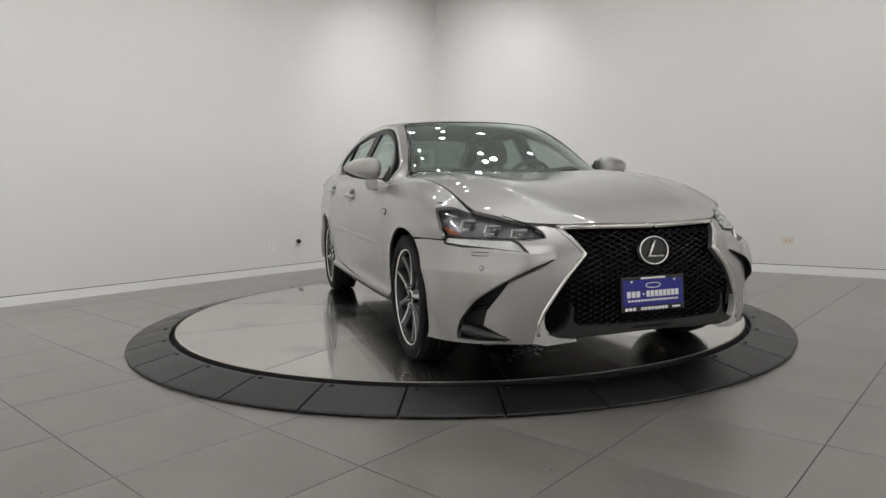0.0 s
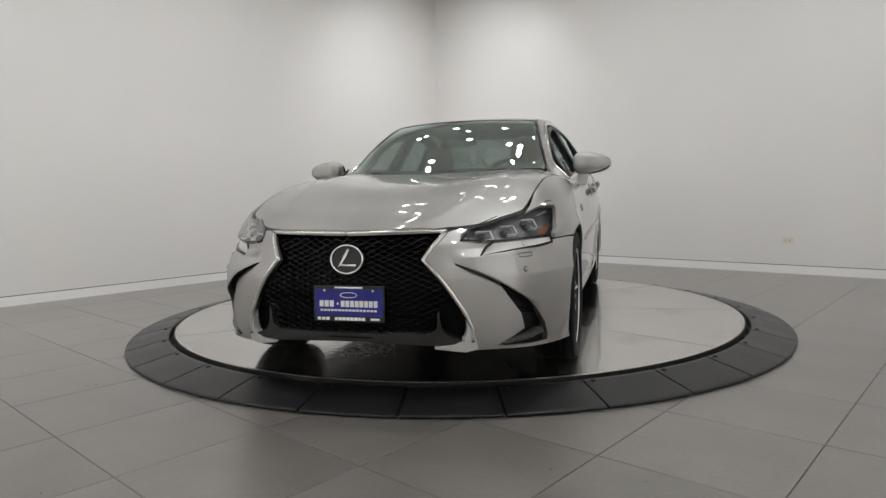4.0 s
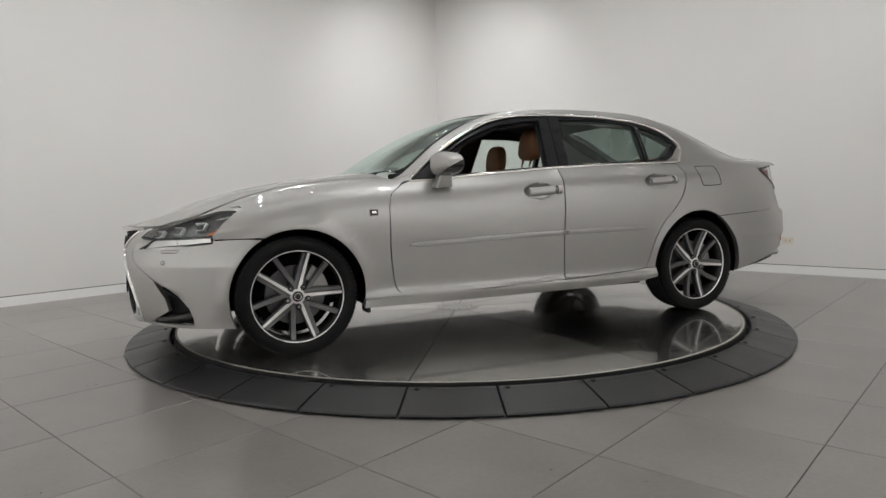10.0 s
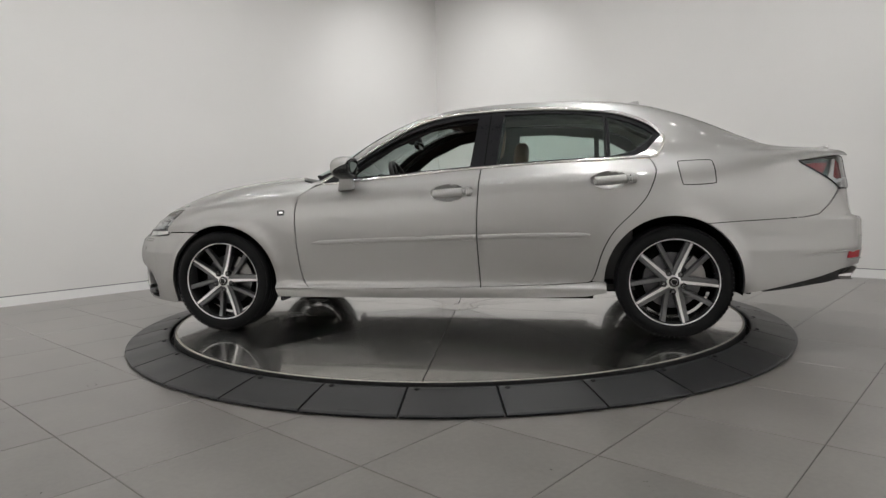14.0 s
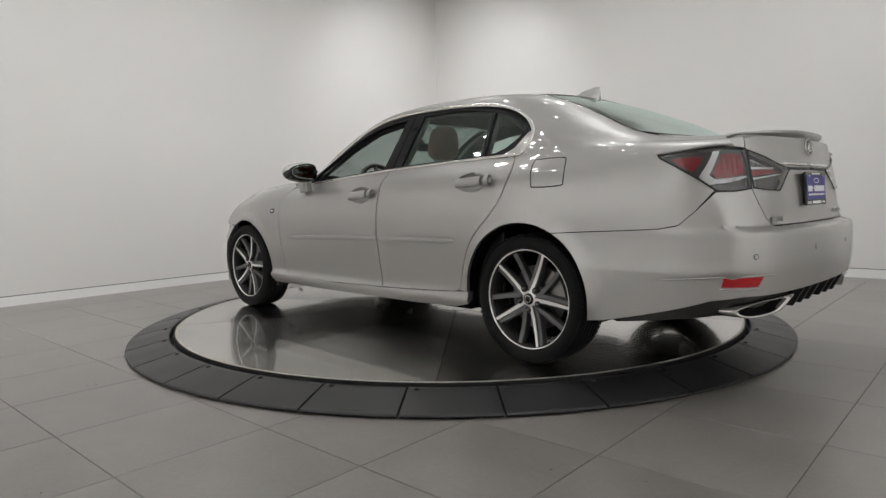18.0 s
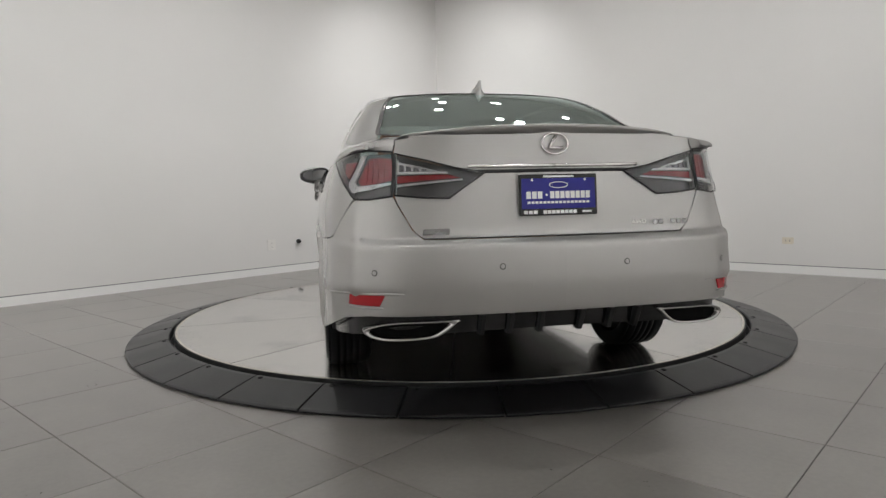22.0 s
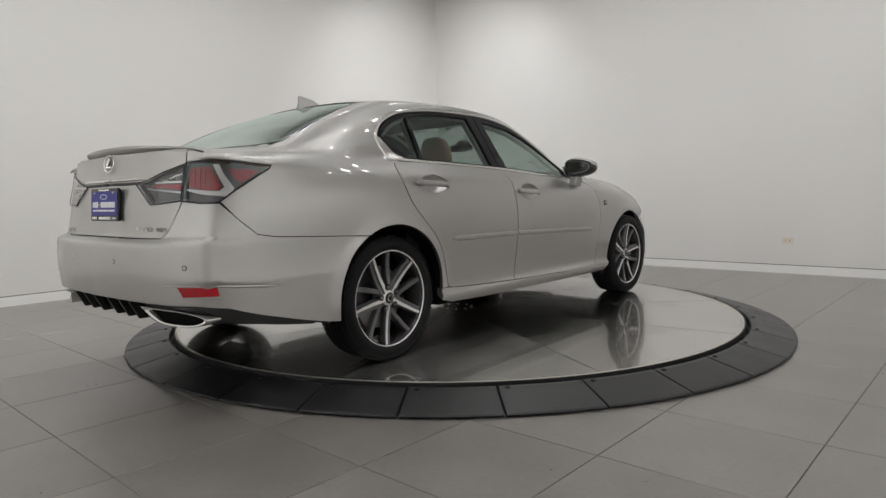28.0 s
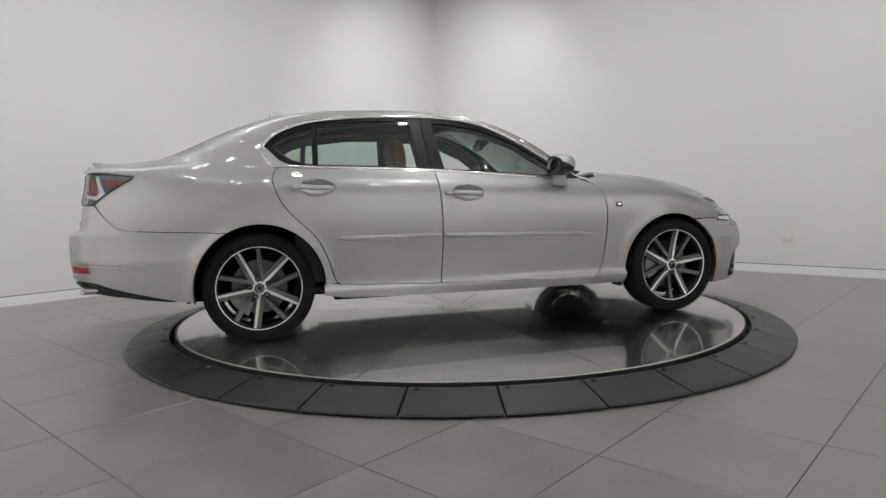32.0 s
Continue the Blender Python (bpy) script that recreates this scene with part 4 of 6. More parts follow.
def build_body():
    # front wing
    hood_seam = [(1.905, 0.700), (1.72, 0.712), (1.41, 0.728), (1.19, 0.738), (0.99, 0.742), (0.88, 0.742)]
    edge = side([(1.615, 0.662), (1.73, 0.66), (1.842, 0.66), (1.845, 0.68), (1.80, 0.735), (1.715, 0.806)], HOOD)
    edge += above([(1.80, 0.755)], HOOD) + above(shift(hood_seam, 0, G), HOOD)
    edge += side([(0.78, 0.949)] + shift(DOOR_LEAD[1:], 2 * G) + [(0.83, 0.289), (1.05, 0.289)], HOOD)
    edge += side(arc(*FA, ARCH_R, 180 + arch_angle(0.292) * -1, 180 - 118 + 0, 22)[1:], HOOD)
    panel("front_wing", hood_surface, edge, PAINT, rim=0.02)
    # doors
    front = curve(shift(DOOR_LEAD, 0), 4) + [(0.5, 0.288), (0.0, 0.298)] + curve(shift(B_SEAM, G), 4) + [(-0.10, 1.010), (0.2, 0.989), (0.5, 0.966), (0.66, 0.955)]
    rear = curve(shift(DOOR_REAR, G), 4)[::1] + [(-1.0, 1.051), (-0.65, 1.041)] + curve(shift(B_SEAM, -G)[::-1], 4) + [(-0.6, 0.316)]
    cups = {"front_door": (-0.118, 0.876), "rear_door": (-1.075, 0.928)}
    for name, line in (("front_door", front), ("rear_door", rear)):
        cx, cz = cups[name]
        cup = side([(cx + 0.018 + 0.108 * math.cos(a), cz + 0.002 + (0.054 - 0.010 * math.cos(a)) * math.sin(a)) for a in np.linspace(0, 2 * math.pi, 24, endpoint=False)])
        doors = panel(name, cabin_surface, side(line), PAINT, holes=[cup], rim=0.02)
        ccx, ccv = np.mean([q[0] for q in cup]), np.mean([q[1] for q in cup])
        rv = max(q[1] for q in cup) - ccv

        def dish(a, b):
            r = np.hypot((a - ccx) / 0.108, (b - ccv) / rv)
            return -0.046 * np.clip(1 - r ** 3, 0, 1)

        bowl = sheet(cabin_surface, cup, step=0.012, rim=0, push=dish)
        for door, sgn in zip(doors, (1, -1)):
            v, f, n = bowl if sgn > 0 else flip(bowl)
            part("handle_recess", mesh_from("handle_recess", v, f, n), PAINT, door)
            pull = side([(cx + 0.104, cz - 0.008), (cx + 0.03, cz - 0.004), (cx - 0.05, cz + 0.001), (cx - 0.092, cz + 0.003)])
            end = side([(cx - 0.096, cz + 0.003), (cx - 0.12, cz + 0.004), (cx - 0.143, cz + 0.004)])
            for piece, path, thick, mode in (("door_handle", pull, 0.030, "head"), ("handle_cap", end, 0.031, False)):
                v, f = bead(cabin_surface, path, thick, 0.013, sides=10, offset=0.014, step=0.01, taper=mode, square=0.75)
                bm = bmesh.new()
                me = bpy.data.meshes.new(piece)
                me.from_pydata([tuple(q) for q in v * np.array([1, sgn, 1])], [], f)
                bm.from_mesh(me)
                bmesh.ops.solidify(bm, geom=bm.faces[:], thickness=0.012)
                bmesh.ops.recalc_face_normals(bm, faces=bm.faces)
                bm.to_mesh(me)
                bm.free()
                part(piece, smooth(me), PAINT, door, "body-coloured pull handle" if mode else "")
            P = cabin_surface(np.array([cx - 0.120]), v_at_z(np.array([cx - 0.120]), np.array([cz])))[0]
            if sgn > 0 and name == "front_door":
                lock = part("lock_cover", spin_profile([(0, 0.004), (0.010, 0.003), (0.012, 0.0)], 14), SATIN, door)
                lock.matrix_basis = Matrix.Translation((P[0], (P[1] + 0.026), P[2])) @ pose(0, 0, 0, -90)
    # bodyside mouldings
    strip("side_moulding", cabin_surface, side([(0.780, 0.580), (0.4, 0.593), (0.0, 0.604), (-0.276, 0.610)]), 0.030, 0.011, PAINT, label="painted rubbing strip", taper="head", square=0.6, sides=10)
    strip("side_moulding", cabin_surface, side([(-0.292, 0.610), (-0.6, 0.613), (-0.950, 0.615)]), 0.030, 0.011, PAINT, label="painted rubbing strip", taper="tail", square=0.6, sides=10)
    # quarter panel with roof rail and windscreen pillar
    dlo = curve(DLO_TOP, 5)
    rail = [(0.83, 0.735), (0.70, 0.672), (0.50, 0.607), (0.30, 0.560), (0.10, 0.527), (-0.13, 0.513), (-0.6, 0.507), (-1.0, 0.507), (-1.22, 0.505), (-1.33, 0.515), (-1.55, 0.565), (-1.75, 0.603), (-1.93, 0.632), (-2.0, 0.63), (-2.12, 0.607), (-2.27, 0.585)]
    frame_line = side([(0.80, 0.948)]) + above(curve(rail, 3))
    lamp_edge = side(on_rear([(s, z + 0.003) for s, z in LAMP_EDGE] + [(s, z + 0.002) for s, z in REAR_SEAM[2:-1]]))
    lower = side(arc(*RA, REAR_R, 180 - rear_angle(0.674), rear_angle(0.337), 30) + [(-0.958, 0.3375)])
    door_gap = side(curve(shift(DOOR_REAR[1:], -G), 4))
    top_line = side([(-1.318, 1.062)] + dlo[::-1])
    panel("body_side", cabin_surface, frame_line + lamp_edge + lower + door_gap + top_line, PAINT, rim=0.02)
    # sills
    sill = side([(1.045, 0.287), (0.83, 0.285), (0.2, 0.290), (-0.3, 0.300), (-0.9, 0.326), (-0.98, 0.333), (-1.04, 0.333), (-1.043, 0.272), (-0.93, 0.246), (-0.6, 0.234), (0.3, 0.228), (1.045, 0.230)])
    panel("sill", cabin_surface, sill, PAINT, label="painted side skirt", offset=0.002, rim=0.04)
    # roof, windscreen, rear window
    roof = above([(0.13, 0.0), (0.105, 0.3), (0.05, 0.50)] + [(x, y - G) for x, y in rail[5:9]] + [(-1.245, 0.48), (-1.27, 0.3), (-1.285, 0.0)])
    panel("roof", cabin_surface, roof, PAINT, whole=True, rim=0.015)
    screen = above([(0.985, 0.0), (0.95, 0.3), (0.88, 0.52), (0.775, 0.668), (0.70, 0.660), (0.50, 0.597), (0.30, 0.552), (0.10, 0.519), (0.055, 0.50), (0.11, 0.3), (0.135, 0.0)])
    for ob in panel("windscreen", cabin_surface, screen, GLASS_FRONT, whole=True, offset=-0.004, rim=0.0):
        ob.visible_shadow = False
    back = above([(-1.29, 0.0), (-1.275, 0.3), (-1.25, 0.475), (-1.33, 0.507), (-1.55, 0.557), (-1.75, 0.595), (-1.90, 0.622), (-1.985, 0.5), (-2.01, 0.25), (-2.02, 0.0)])
    for ob in panel("rear_window", cabin_surface, back, GLASS_REAR, whole=True, offset=-0.004, rim=0.0):
        ob.visible_shadow = False
    for name, line in (("windscreen_seal", [(0.775, 0.668), (0.70, 0.662), (0.50, 0.600), (0.30, 0.555), (0.10, 0.522), (0.055, 0.50), (0.11, 0.3), (0.135, 0.001)]), ("rear_window_seal", [(-1.29, 0.001), (-1.275, 0.3), (-1.25, 0.475), (-1.33, 0.511), (-1.55, 0.561), (-1.75, 0.599), (-1.905, 0.627), (-1.985, 0.5), (-2.01, 0.25), (-2.02, 0.001)])):
        strip(name, cabin_surface, above(line), 0.022, 0.003, GLOSS_BLACK, offset=-0.002)
    # black printed bands inside the glass
    band = above([(0.985, 0.0), (0.95, 0.3), (0.88, 0.52), (0.775, 0.668), (0.74, 0.63), (0.82, 0.50), (0.885, 0.3), (0.915, 0.0)])
    panel("cowl_band", cabin_surface, band, TRIM_BLACK, whole=True, offset=-0.009, rim=0.0)
    # bonnet
    bonnet = above([(2.292, 0.0), (2.272, 0.2), (2.205, 0.36), (2.13, 0.462), (2.06, 0.545), (1.985, 0.612), (1.90, 0.685)] + [(x, y - G) for x, y in hood_seam[1:]] + [(0.888, 0.715), (0.935, 0.62), (0.985, 0.4), (1.01, 0.2), (1.015, 0.0)], HOOD)
    def dome(x, v):
        """The raised middle of the bonnet between its two creases."""
        k = np.clip((v - 9.25 - 0.25 * np.clip((x - 1.2) / 0.8, 0, 1)) / 0.55, 0, 1)
        return 0.010 * k * k * (3 - 2 * k) * np.clip((2.22 - x) / 0.25, 0, 1) * np.clip((x - 0.93) / 0.15, 0, 1)

    panel("bonnet", bonnet_surface, bonnet, PAINT, whole=True, rim=0.02, step=0.02, push=dome)
    strip("wiper", cabin_surface, above([(0.968, -0.0), (0.935, 0.28), (0.90, 0.44)]), 0.014, 0.005, TRIM_BLACK, label="black wiper arm", offset=0.0)
    cowl = above([(1.02, 0.0), (0.99, 0.4), (0.94, 0.66), (0.86, 0.72), (0.84, 0.60), (0.90, 0.3), (0.92, 0.0)], HOOD)
    panel("cowl", hood_surface, cowl, TRIM_BLACK, whole=True, offset=-0.045, rim=0.0)
    # dark inner shell behind the gaps
    for surface, x0, x1, top in ((hood_surface, 0.7, 1.72, HOOD), (cabin_surface, -2.1, 0.7, CABIN)):
        a = FA if x0 > 0 else RA
        up, dn = (0.95 if x0 > 0 else 1.02), 0.26
        if x0 > 0:
            line = side([(0.7, dn), (1.04, dn)] + arc(*a, ARCH_R + 0.012, 190, 20, 20) + [(1.76, 0.62), (1.78, 0.70), (1.6, 0.80), (1.2, 0.88), (0.7, 0.92)], top)
        else:
            line = side([(0.7, dn), (0.7, 0.92), (0.2, 0.96), (-0.4, 0.99), (-1.3, 1.02), (-2.0, 1.0), (-2.1, 0.9), (-2.1, 0.45), (-1.9, dn + 0.1)] + arc(*a, ARCH_R + 0.012, -5, 185, 20)[::-1] + [(-1.02, dn)], top)
        panel("inner_shell", surface, line, SHELL, offset=-0.058, rim=0.0)


def facing_frame(at, n):
    """A frame whose z axis leaves the surface and y is up."""
    z = n.normalized()
    x = Vector((0, 0, 1)).cross(z).normalized()
    return Matrix.Translation(at) @ Matrix((x, z.cross(x), z)).transposed().to_4x4()


def build_front():
    # bumper skin
    edge = [(0.376, 0.245), (0.370, 0.212), (0.479, 0.207), (0.60, 0.198), (0.732, 0.192), (0.86, 0.188)]
    edge += round_side(nose, arc(*FA, ARCH_R, arch_angle(0.195), arch_angle(0.650), 14))
    edge += [(0.90, 0.655), (0.774, 0.652), (0.769, 0.638), (0.68, 0.630), (0.566, 0.621), (0.48, 0.611), (0.401, 0.601), (0.425, 0.635), (0.445, 0.655), (0.375, 0.661), (0.343, 0.669), (0.353, 0.698), (0.376, 0.717), (0.345, 0.719)]
    edge += round_front(nose, [(0.405, 0.706), (0.365, 0.65), (0.335, 0.60), (0.40, 0.53), (0.455, 0.45), (0.505, 0.36), (0.525, 0.31)])
    run = [round(0.322 + 0.01 * k, 3) for k in range(16)]
    cove = [(s, float(fold_line(s)) + 0.0025) for s in run + [0.482, 0.494, 0.506, 0.518, 0.53, 0.542, 0.554, 0.566, 0.578, 0.59]] + [(0.632, 0.364), (0.676, 0.300), (0.692, 0.240), (0.690, 0.212), (0.60, 0.212), (0.452, 0.224), (0.52, 0.258), (0.572, 0.286), (0.558, 0.352), (0.506, 0.428)] + [(s, float(fold_line(s)) - 0.0025) for s in run[::-1]]
    panel("front_bumper", nose, edge, PAINT, holes=[cove], scale=(1.1, 1.0), step=0.010, rim=0.03, push=nose_push)
    grown = [(0.31, 0.595), (0.44, 0.51), (0.55, 0.45), (0.66, 0.385), (0.715, 0.29), (0.72, 0.205), (0.42, 0.207), (0.53, 0.30), (0.49, 0.42), (0.40, 0.51), (0.31, 0.575)]
    panel("bumper_vent", nose, grown, TRIM_BLACK, scale=(1.1, 1.0), offset=-0.055, rim=0.0, label="black side intake")
    strip("vent_fin", nose, [(0.50, 0.40), (0.57, 0.365), (0.635, 0.345)], 0.018, 0.02, GLOSS_BLACK, scale=(1.1, 1), offset=-0.05)
    strip("vent_blade", nose, [(0.46, 0.228), (0.53, 0.236), (0.60, 0.244), (0.690, 0.262)], 0.050, 0.035, LIP_GREY, scale=(1.1, 1), offset=-0.03, taper=True)
    # spindle grille
    half = [(0.0, 0.702), (0.2, 0.704), (0.40, 0.704), (0.365, 0.65), (0.335, 0.60), (0.40, 0.53), (0.455, 0.45), (0.505, 0.36), (0.525, 0.30), (0.52, 0.245), (0.40, 0.235), (0.2, 0.237), (0.0, 0.237)]
    back = [(y * 1.03, z + (0.012 if z > 0.6 else -0.01 if z < 0.25 else 0)) for y, z in half]
    panel("grille_back", nose, round_front(nose, back), SHELL, whole=True, scale=(1.1, 1.0), offset=-0.125, rim=0.0)
    edge_y = lambda z: float(np.interp(z, [0.235, 0.30, 0.375, 0.395, 0.45, 0.53, 0.60, 0.65, 0.704], [0.36, 0.378, 0.388, 0.488, 0.455, 0.40, 0.335, 0.365, 0.40]))
    verts, faces = [], []
    rows, pitch, drop = 17, 0.0275, 0.0262

    def hollow(y, z):
        """How far the grille lies behind the bumper's round front."""
        return 0.048 * (1 - min(abs(y) / 0.42, 1.0) ** 2) * min(max((0.715 - z) / 0.09, 0.0), 1.0)

    def bar(p, q, wide=0.0019, deep=0.018, at=-0.016):
        ys, zs = np.linspace(p[0], q[0], 3), np.linspace(p[1], q[1], 3)
        P, n = with_normals(nose, s_at(nose, np.abs(ys), zs), zs)
        P[:, 1] *= np.sign(ys + 1e-9)
        n[:, 1] *= np.sign(ys + 1e-9)
        k = len(verts)
        up = np.array([0, 0, 1.0])
        for i in range(3):
            for a, b in ((1, 0), (1, -1), (-1, -1), (-1, 0)):
                verts.append(P[i] + up * wide * a + n[i] * (at + deep * b - hollow(ys[i], zs[i])))
        for i in range(2):
            for j in range(4):
                faces.append((k + i * 4 + j, k + i * 4 + (j + 1) % 4, k + i * 4 + 4 + (j + 1) % 4, k + i * 4 + 4 + j))

    for r in range(rows):
        z = 0.705 - r * drop
        wave = 0.45 if z < 0.46 else 0.5
        for c in range(-20, 20):
            y0, y1 = c * pitch, (c + 1) * pitch
            for zz0, zz1 in ((z, z - drop * wave), (z - drop, z - drop * (1 - wave))):
                if c % 2:
                    zz0, zz1 = zz1, zz0
                lim = min(edge_y(zz0), edge_y(zz1)) - 0.004
                if min(zz0, zz1) < 0.272:
                    continue
                a, b = max(y0, -lim), min(y1, lim)
                if b - a < 0.008:
                    continue
                za = zz0 + (zz1 - zz0) * (a - y0) / pitch
                zb = zz0 + (zz1 - zz0) * (b - y0) / pitch
                bar((a, za), (b, zb), 0.0019 if z > 0.47 else 0.0013)
    me = bpy.data.meshes.new("grille_mesh")
    me.from_pydata([tuple(q) for q in verts], [], faces)
    part("grille_mesh", me, GRILLE, CAR, "glossy black woven diamond grille mesh")
    strip("grille_surround", nose, round_front(nose, [(0.405, 0.708), (0.365, 0.652), (0.333, 0.60), (0.398, 0.53), (0.453, 0.45), (0.503, 0.36), (0.524, 0.30), (0.522, 0.25)]), 0.020, 0.012, CHROME, label="satin chrome grille edge", scale=(1.1, 1), step=0.02)
    strip("grille_top_trim", nose, round_front(nose, [(0.0, 0.708), (0.2, 0.710), (0.41, 0.710)]), 0.016, 0.014, CHROME, scale=(1.1, 1))
    sink = lambda a, b: -0.048 * np.clip(1 - (a / 0.30) ** 2, 0, 1)
    arm = curve([(0.335, 0.284), (0.366, 0.292), (0.386, 0.318), (0.388, 0.372)], 5) + curve([(0.398, 0.388), (0.402, 0.330), (0.418, 0.292), (0.452, 0.270), (0.492, 0.258)], 5)
    lip = round_front(nose, [(0.0, 0.276), (0.2, 0.278)] + arm + [(0.45, 0.243), (0.37, 0.230), (0.2, 0.228), (0.0, 0.232)])
    panel("front_lip", nose, lip, LIP_GREY, whole=True, scale=(1.1, 1.0), step=0.016, offset=0.004, rim=0.06, push=sink, label="dark grey lower grille lip")
    slot = round_front(nose, [(0.0, 0.262), (0.10, 0.262), (0.112, 0.257), (0.10, 0.252), (0.0, 0.252)])
    panel("lip_slot", nose, slot, SHELL, whole=True, scale=(1.1, 1.0), step=0.012, offset=0.006, rim=0.0, push=sink, label="narrow dark slot in the lip")
    pocket = round_front(nose, [(0.385, 0.40), (0.49, 0.40), (0.515, 0.34), (0.51, 0.25), (0.44, 0.245), (0.385, 0.28)])
    panel("lip_pocket", nose, pocket, SHELL, scale=(1.1, 1.0), step=0.02, offset=-0.045, rim=0.0)
    foot = round_front(nose, [(0.37, 0.226), (0.45, 0.243)] + curve([(0.478, 0.256), (0.495, 0.275), (0.503, 0.315), (0.500, 0.360)], 5) + [(0.512, 0.360)] + curve([(0.525, 0.315), (0.534, 0.265), (0.540, 0.216)], 4) + [(0.49, 0.205)])
    panel("lip_corner", nose, foot, BRIGHT_SILVER, scale=(1.1, 1.0), step=0.012, offset=0.004, rim=0.03, label="bright silver corner of the lower lip")
    # headlamps
    lamp = [(0.352, 0.673), (0.362, 0.696), (0.396, 0.726), (0.508, 0.770), (0.612, 0.791), (0.714, 0.812), (0.820, 0.828), (0.838, 0.818), (0.80, 0.735), (0.767, 0.676), (0.66, 0.671), (0.561, 0.667), (0.48, 0.665)]
    lens = panel("headlamp", nose, lamp, LENS, scale=(1.1, 1.0), step=0.02, offset=0.001, rim=0.0, label="clear headlamp with dark housing")
    housing = sheet(nose, [(0.345, 0.668), (0.360, 0.704), (0.405, 0.742), (0.450, 0.766), (0.527, 0.792), (0.630, 0.812), (0.732, 0.830), (0.835, 0.840), (0.852, 0.81), (0.80, 0.73), (0.765, 0.67), (0.561, 0.663)], scale=(1.1, 1.0), step=0.025, offset=-0.040, rim=0.0)
    for ob, sgn in zip(lens, (1, -1)):
        ob.visible_shadow = False
        v, f, n = housing if sgn > 0 else flip(housing)
        part("lamp_housing", mesh_from("lamp_housing", v, f, n), LAMP_BODY, ob)
        for s, z in ((0.435, 0.697), (0.535, 0.714), (0.640, 0.735)):
            P, nn = with_normals(nose, np.array([s]), np.array([z]))
            at, d = P[0] * (1, sgn, 1), nn[0] * (1, sgn, 1)
            m = Matrix.Translation(at - d * 0.034) @ Vector(d).to_track_quat("Z", "Y").to_matrix().to_4x4()
            lobe = part("led_projector", spin_profile([(0.0, 0.020), (0.012, 0.018), (0.019, 0.010), (0.021, 0.0)], 18), LENS_BALL, ob, shade=True)
            lobe.matrix_basis = m
            face = facing_frame(Vector(at - d * 0.030), Vector(d))
            for k, (lo, hi) in enumerate((((-0.040, 0.018, 0.0), (0.030, 0.024, 0.020)), ((-0.040, -0.024, 0.0), (-0.033, 0.018, 0.020)), ((-0.033, -0.027, 0.0), (0.010, -0.022, 0.016)))):
                b2 = boxed(lo, hi, 0.0015)
                if sgn > 0:
                    bmesh.ops.transform(b2, matrix=Matrix.Diagonal((-1, 1, 1, 1)), verts=b2.verts)
                    bmesh.ops.reverse_faces(b2, faces=b2.faces)
                part("led_bezel", b2, BRIGHT_SILVER, ob).matrix_basis = face
        amber = sheet(nose, [(0.700, 0.690), (0.758, 0.690), (0.785, 0.728), (0.735, 0.722)], scale=(1.1, 1.0), step=0.02, offset=-0.030, rim=0.0)
        v, f, n = amber if sgn > 0 else flip(amber)
        part("amber_reflector", mesh_from("amber_reflector", v, f, n), AMBER, ob)
    strip("headlamp_seal", nose, lamp, 0.009, 0.003, GLOSS_BLACK, closed=True, scale=(1.1, 1), step=0.02, offset=-0.001)
    strip("headlamp_brow", nose, lamp[2:7], 0.018, 0.004, GLOSS_BLACK, scale=(1.1, 1), step=0.02, offset=-0.004, label="black brow along the top of the headlamp")
    strip("turn_signal_tube", nose, [(0.70, 0.772), (0.74, 0.780), (0.785, 0.790)], 0.008, 0.004, CLEAR_LED, scale=(1.1, 1), step=0.01, offset=-0.024, taper=True, label="white light tube inside the headlamp")
    drl = [(0.420, 0.655), (0.56, 0.660), (0.68, 0.663), (0.757, 0.666), (0.766, 0.645), (0.68, 0.637), (0.566, 0.629), (0.48, 0.619), (0.398, 0.609)]
    panel("running_lamp", nose, drl, BRIGHT_SILVER, scale=(1.1, 1.0), step=0.02, offset=-0.004, rim=0.01, label="silver running-lamp strip under the headlamp")
    strip("running_lamp_seal", nose, [(0.758, 0.666), (0.768, 0.641), (0.68, 0.632), (0.566, 0.624), (0.48, 0.614), (0.408, 0.604), (0.44, 0.645), (0.47, 0.663)], 0.012, 0.004, GLOSS_BLACK, scale=(1.1, 1), step=0.02)
    washer = [(0.550, 0.602), (0.626, 0.606), (0.622, 0.590), (0.554, 0.586)]
    strip("washer_cover_seam", bumper_skin, washer, 0.0035, 0.0014, TRIM_BLACK, closed=True, scale=(1.1, 1), step=0.02, offset=0.0004)


def sensor(surface, s, z, sgn, extra=0.0):
    P, n = with_normals(surface, np.array([s]), np.array([z]))
    m = np.array([1, sgn, 1])
    ob = part("parking_sensor", spin_profile([(0.0, 0.004), (0.008, 0.0035), (0.009, 0.001), (0.0115, 0.001), (0.0125, -0.004)], 18), PAINT, CAR, shade=False)
    ob.matrix_basis = Matrix.Translation((P[0] + n[0] * extra) * m) @ Vector(n[0] * m).to_track_quat("Z", "Y").to_matrix().to_4x4()
    ring = part("sensor_ring", spin_profile([(0.009, 0.0015), (0.0115, 0.0015)], 18), TRIM_BLACK, ob)


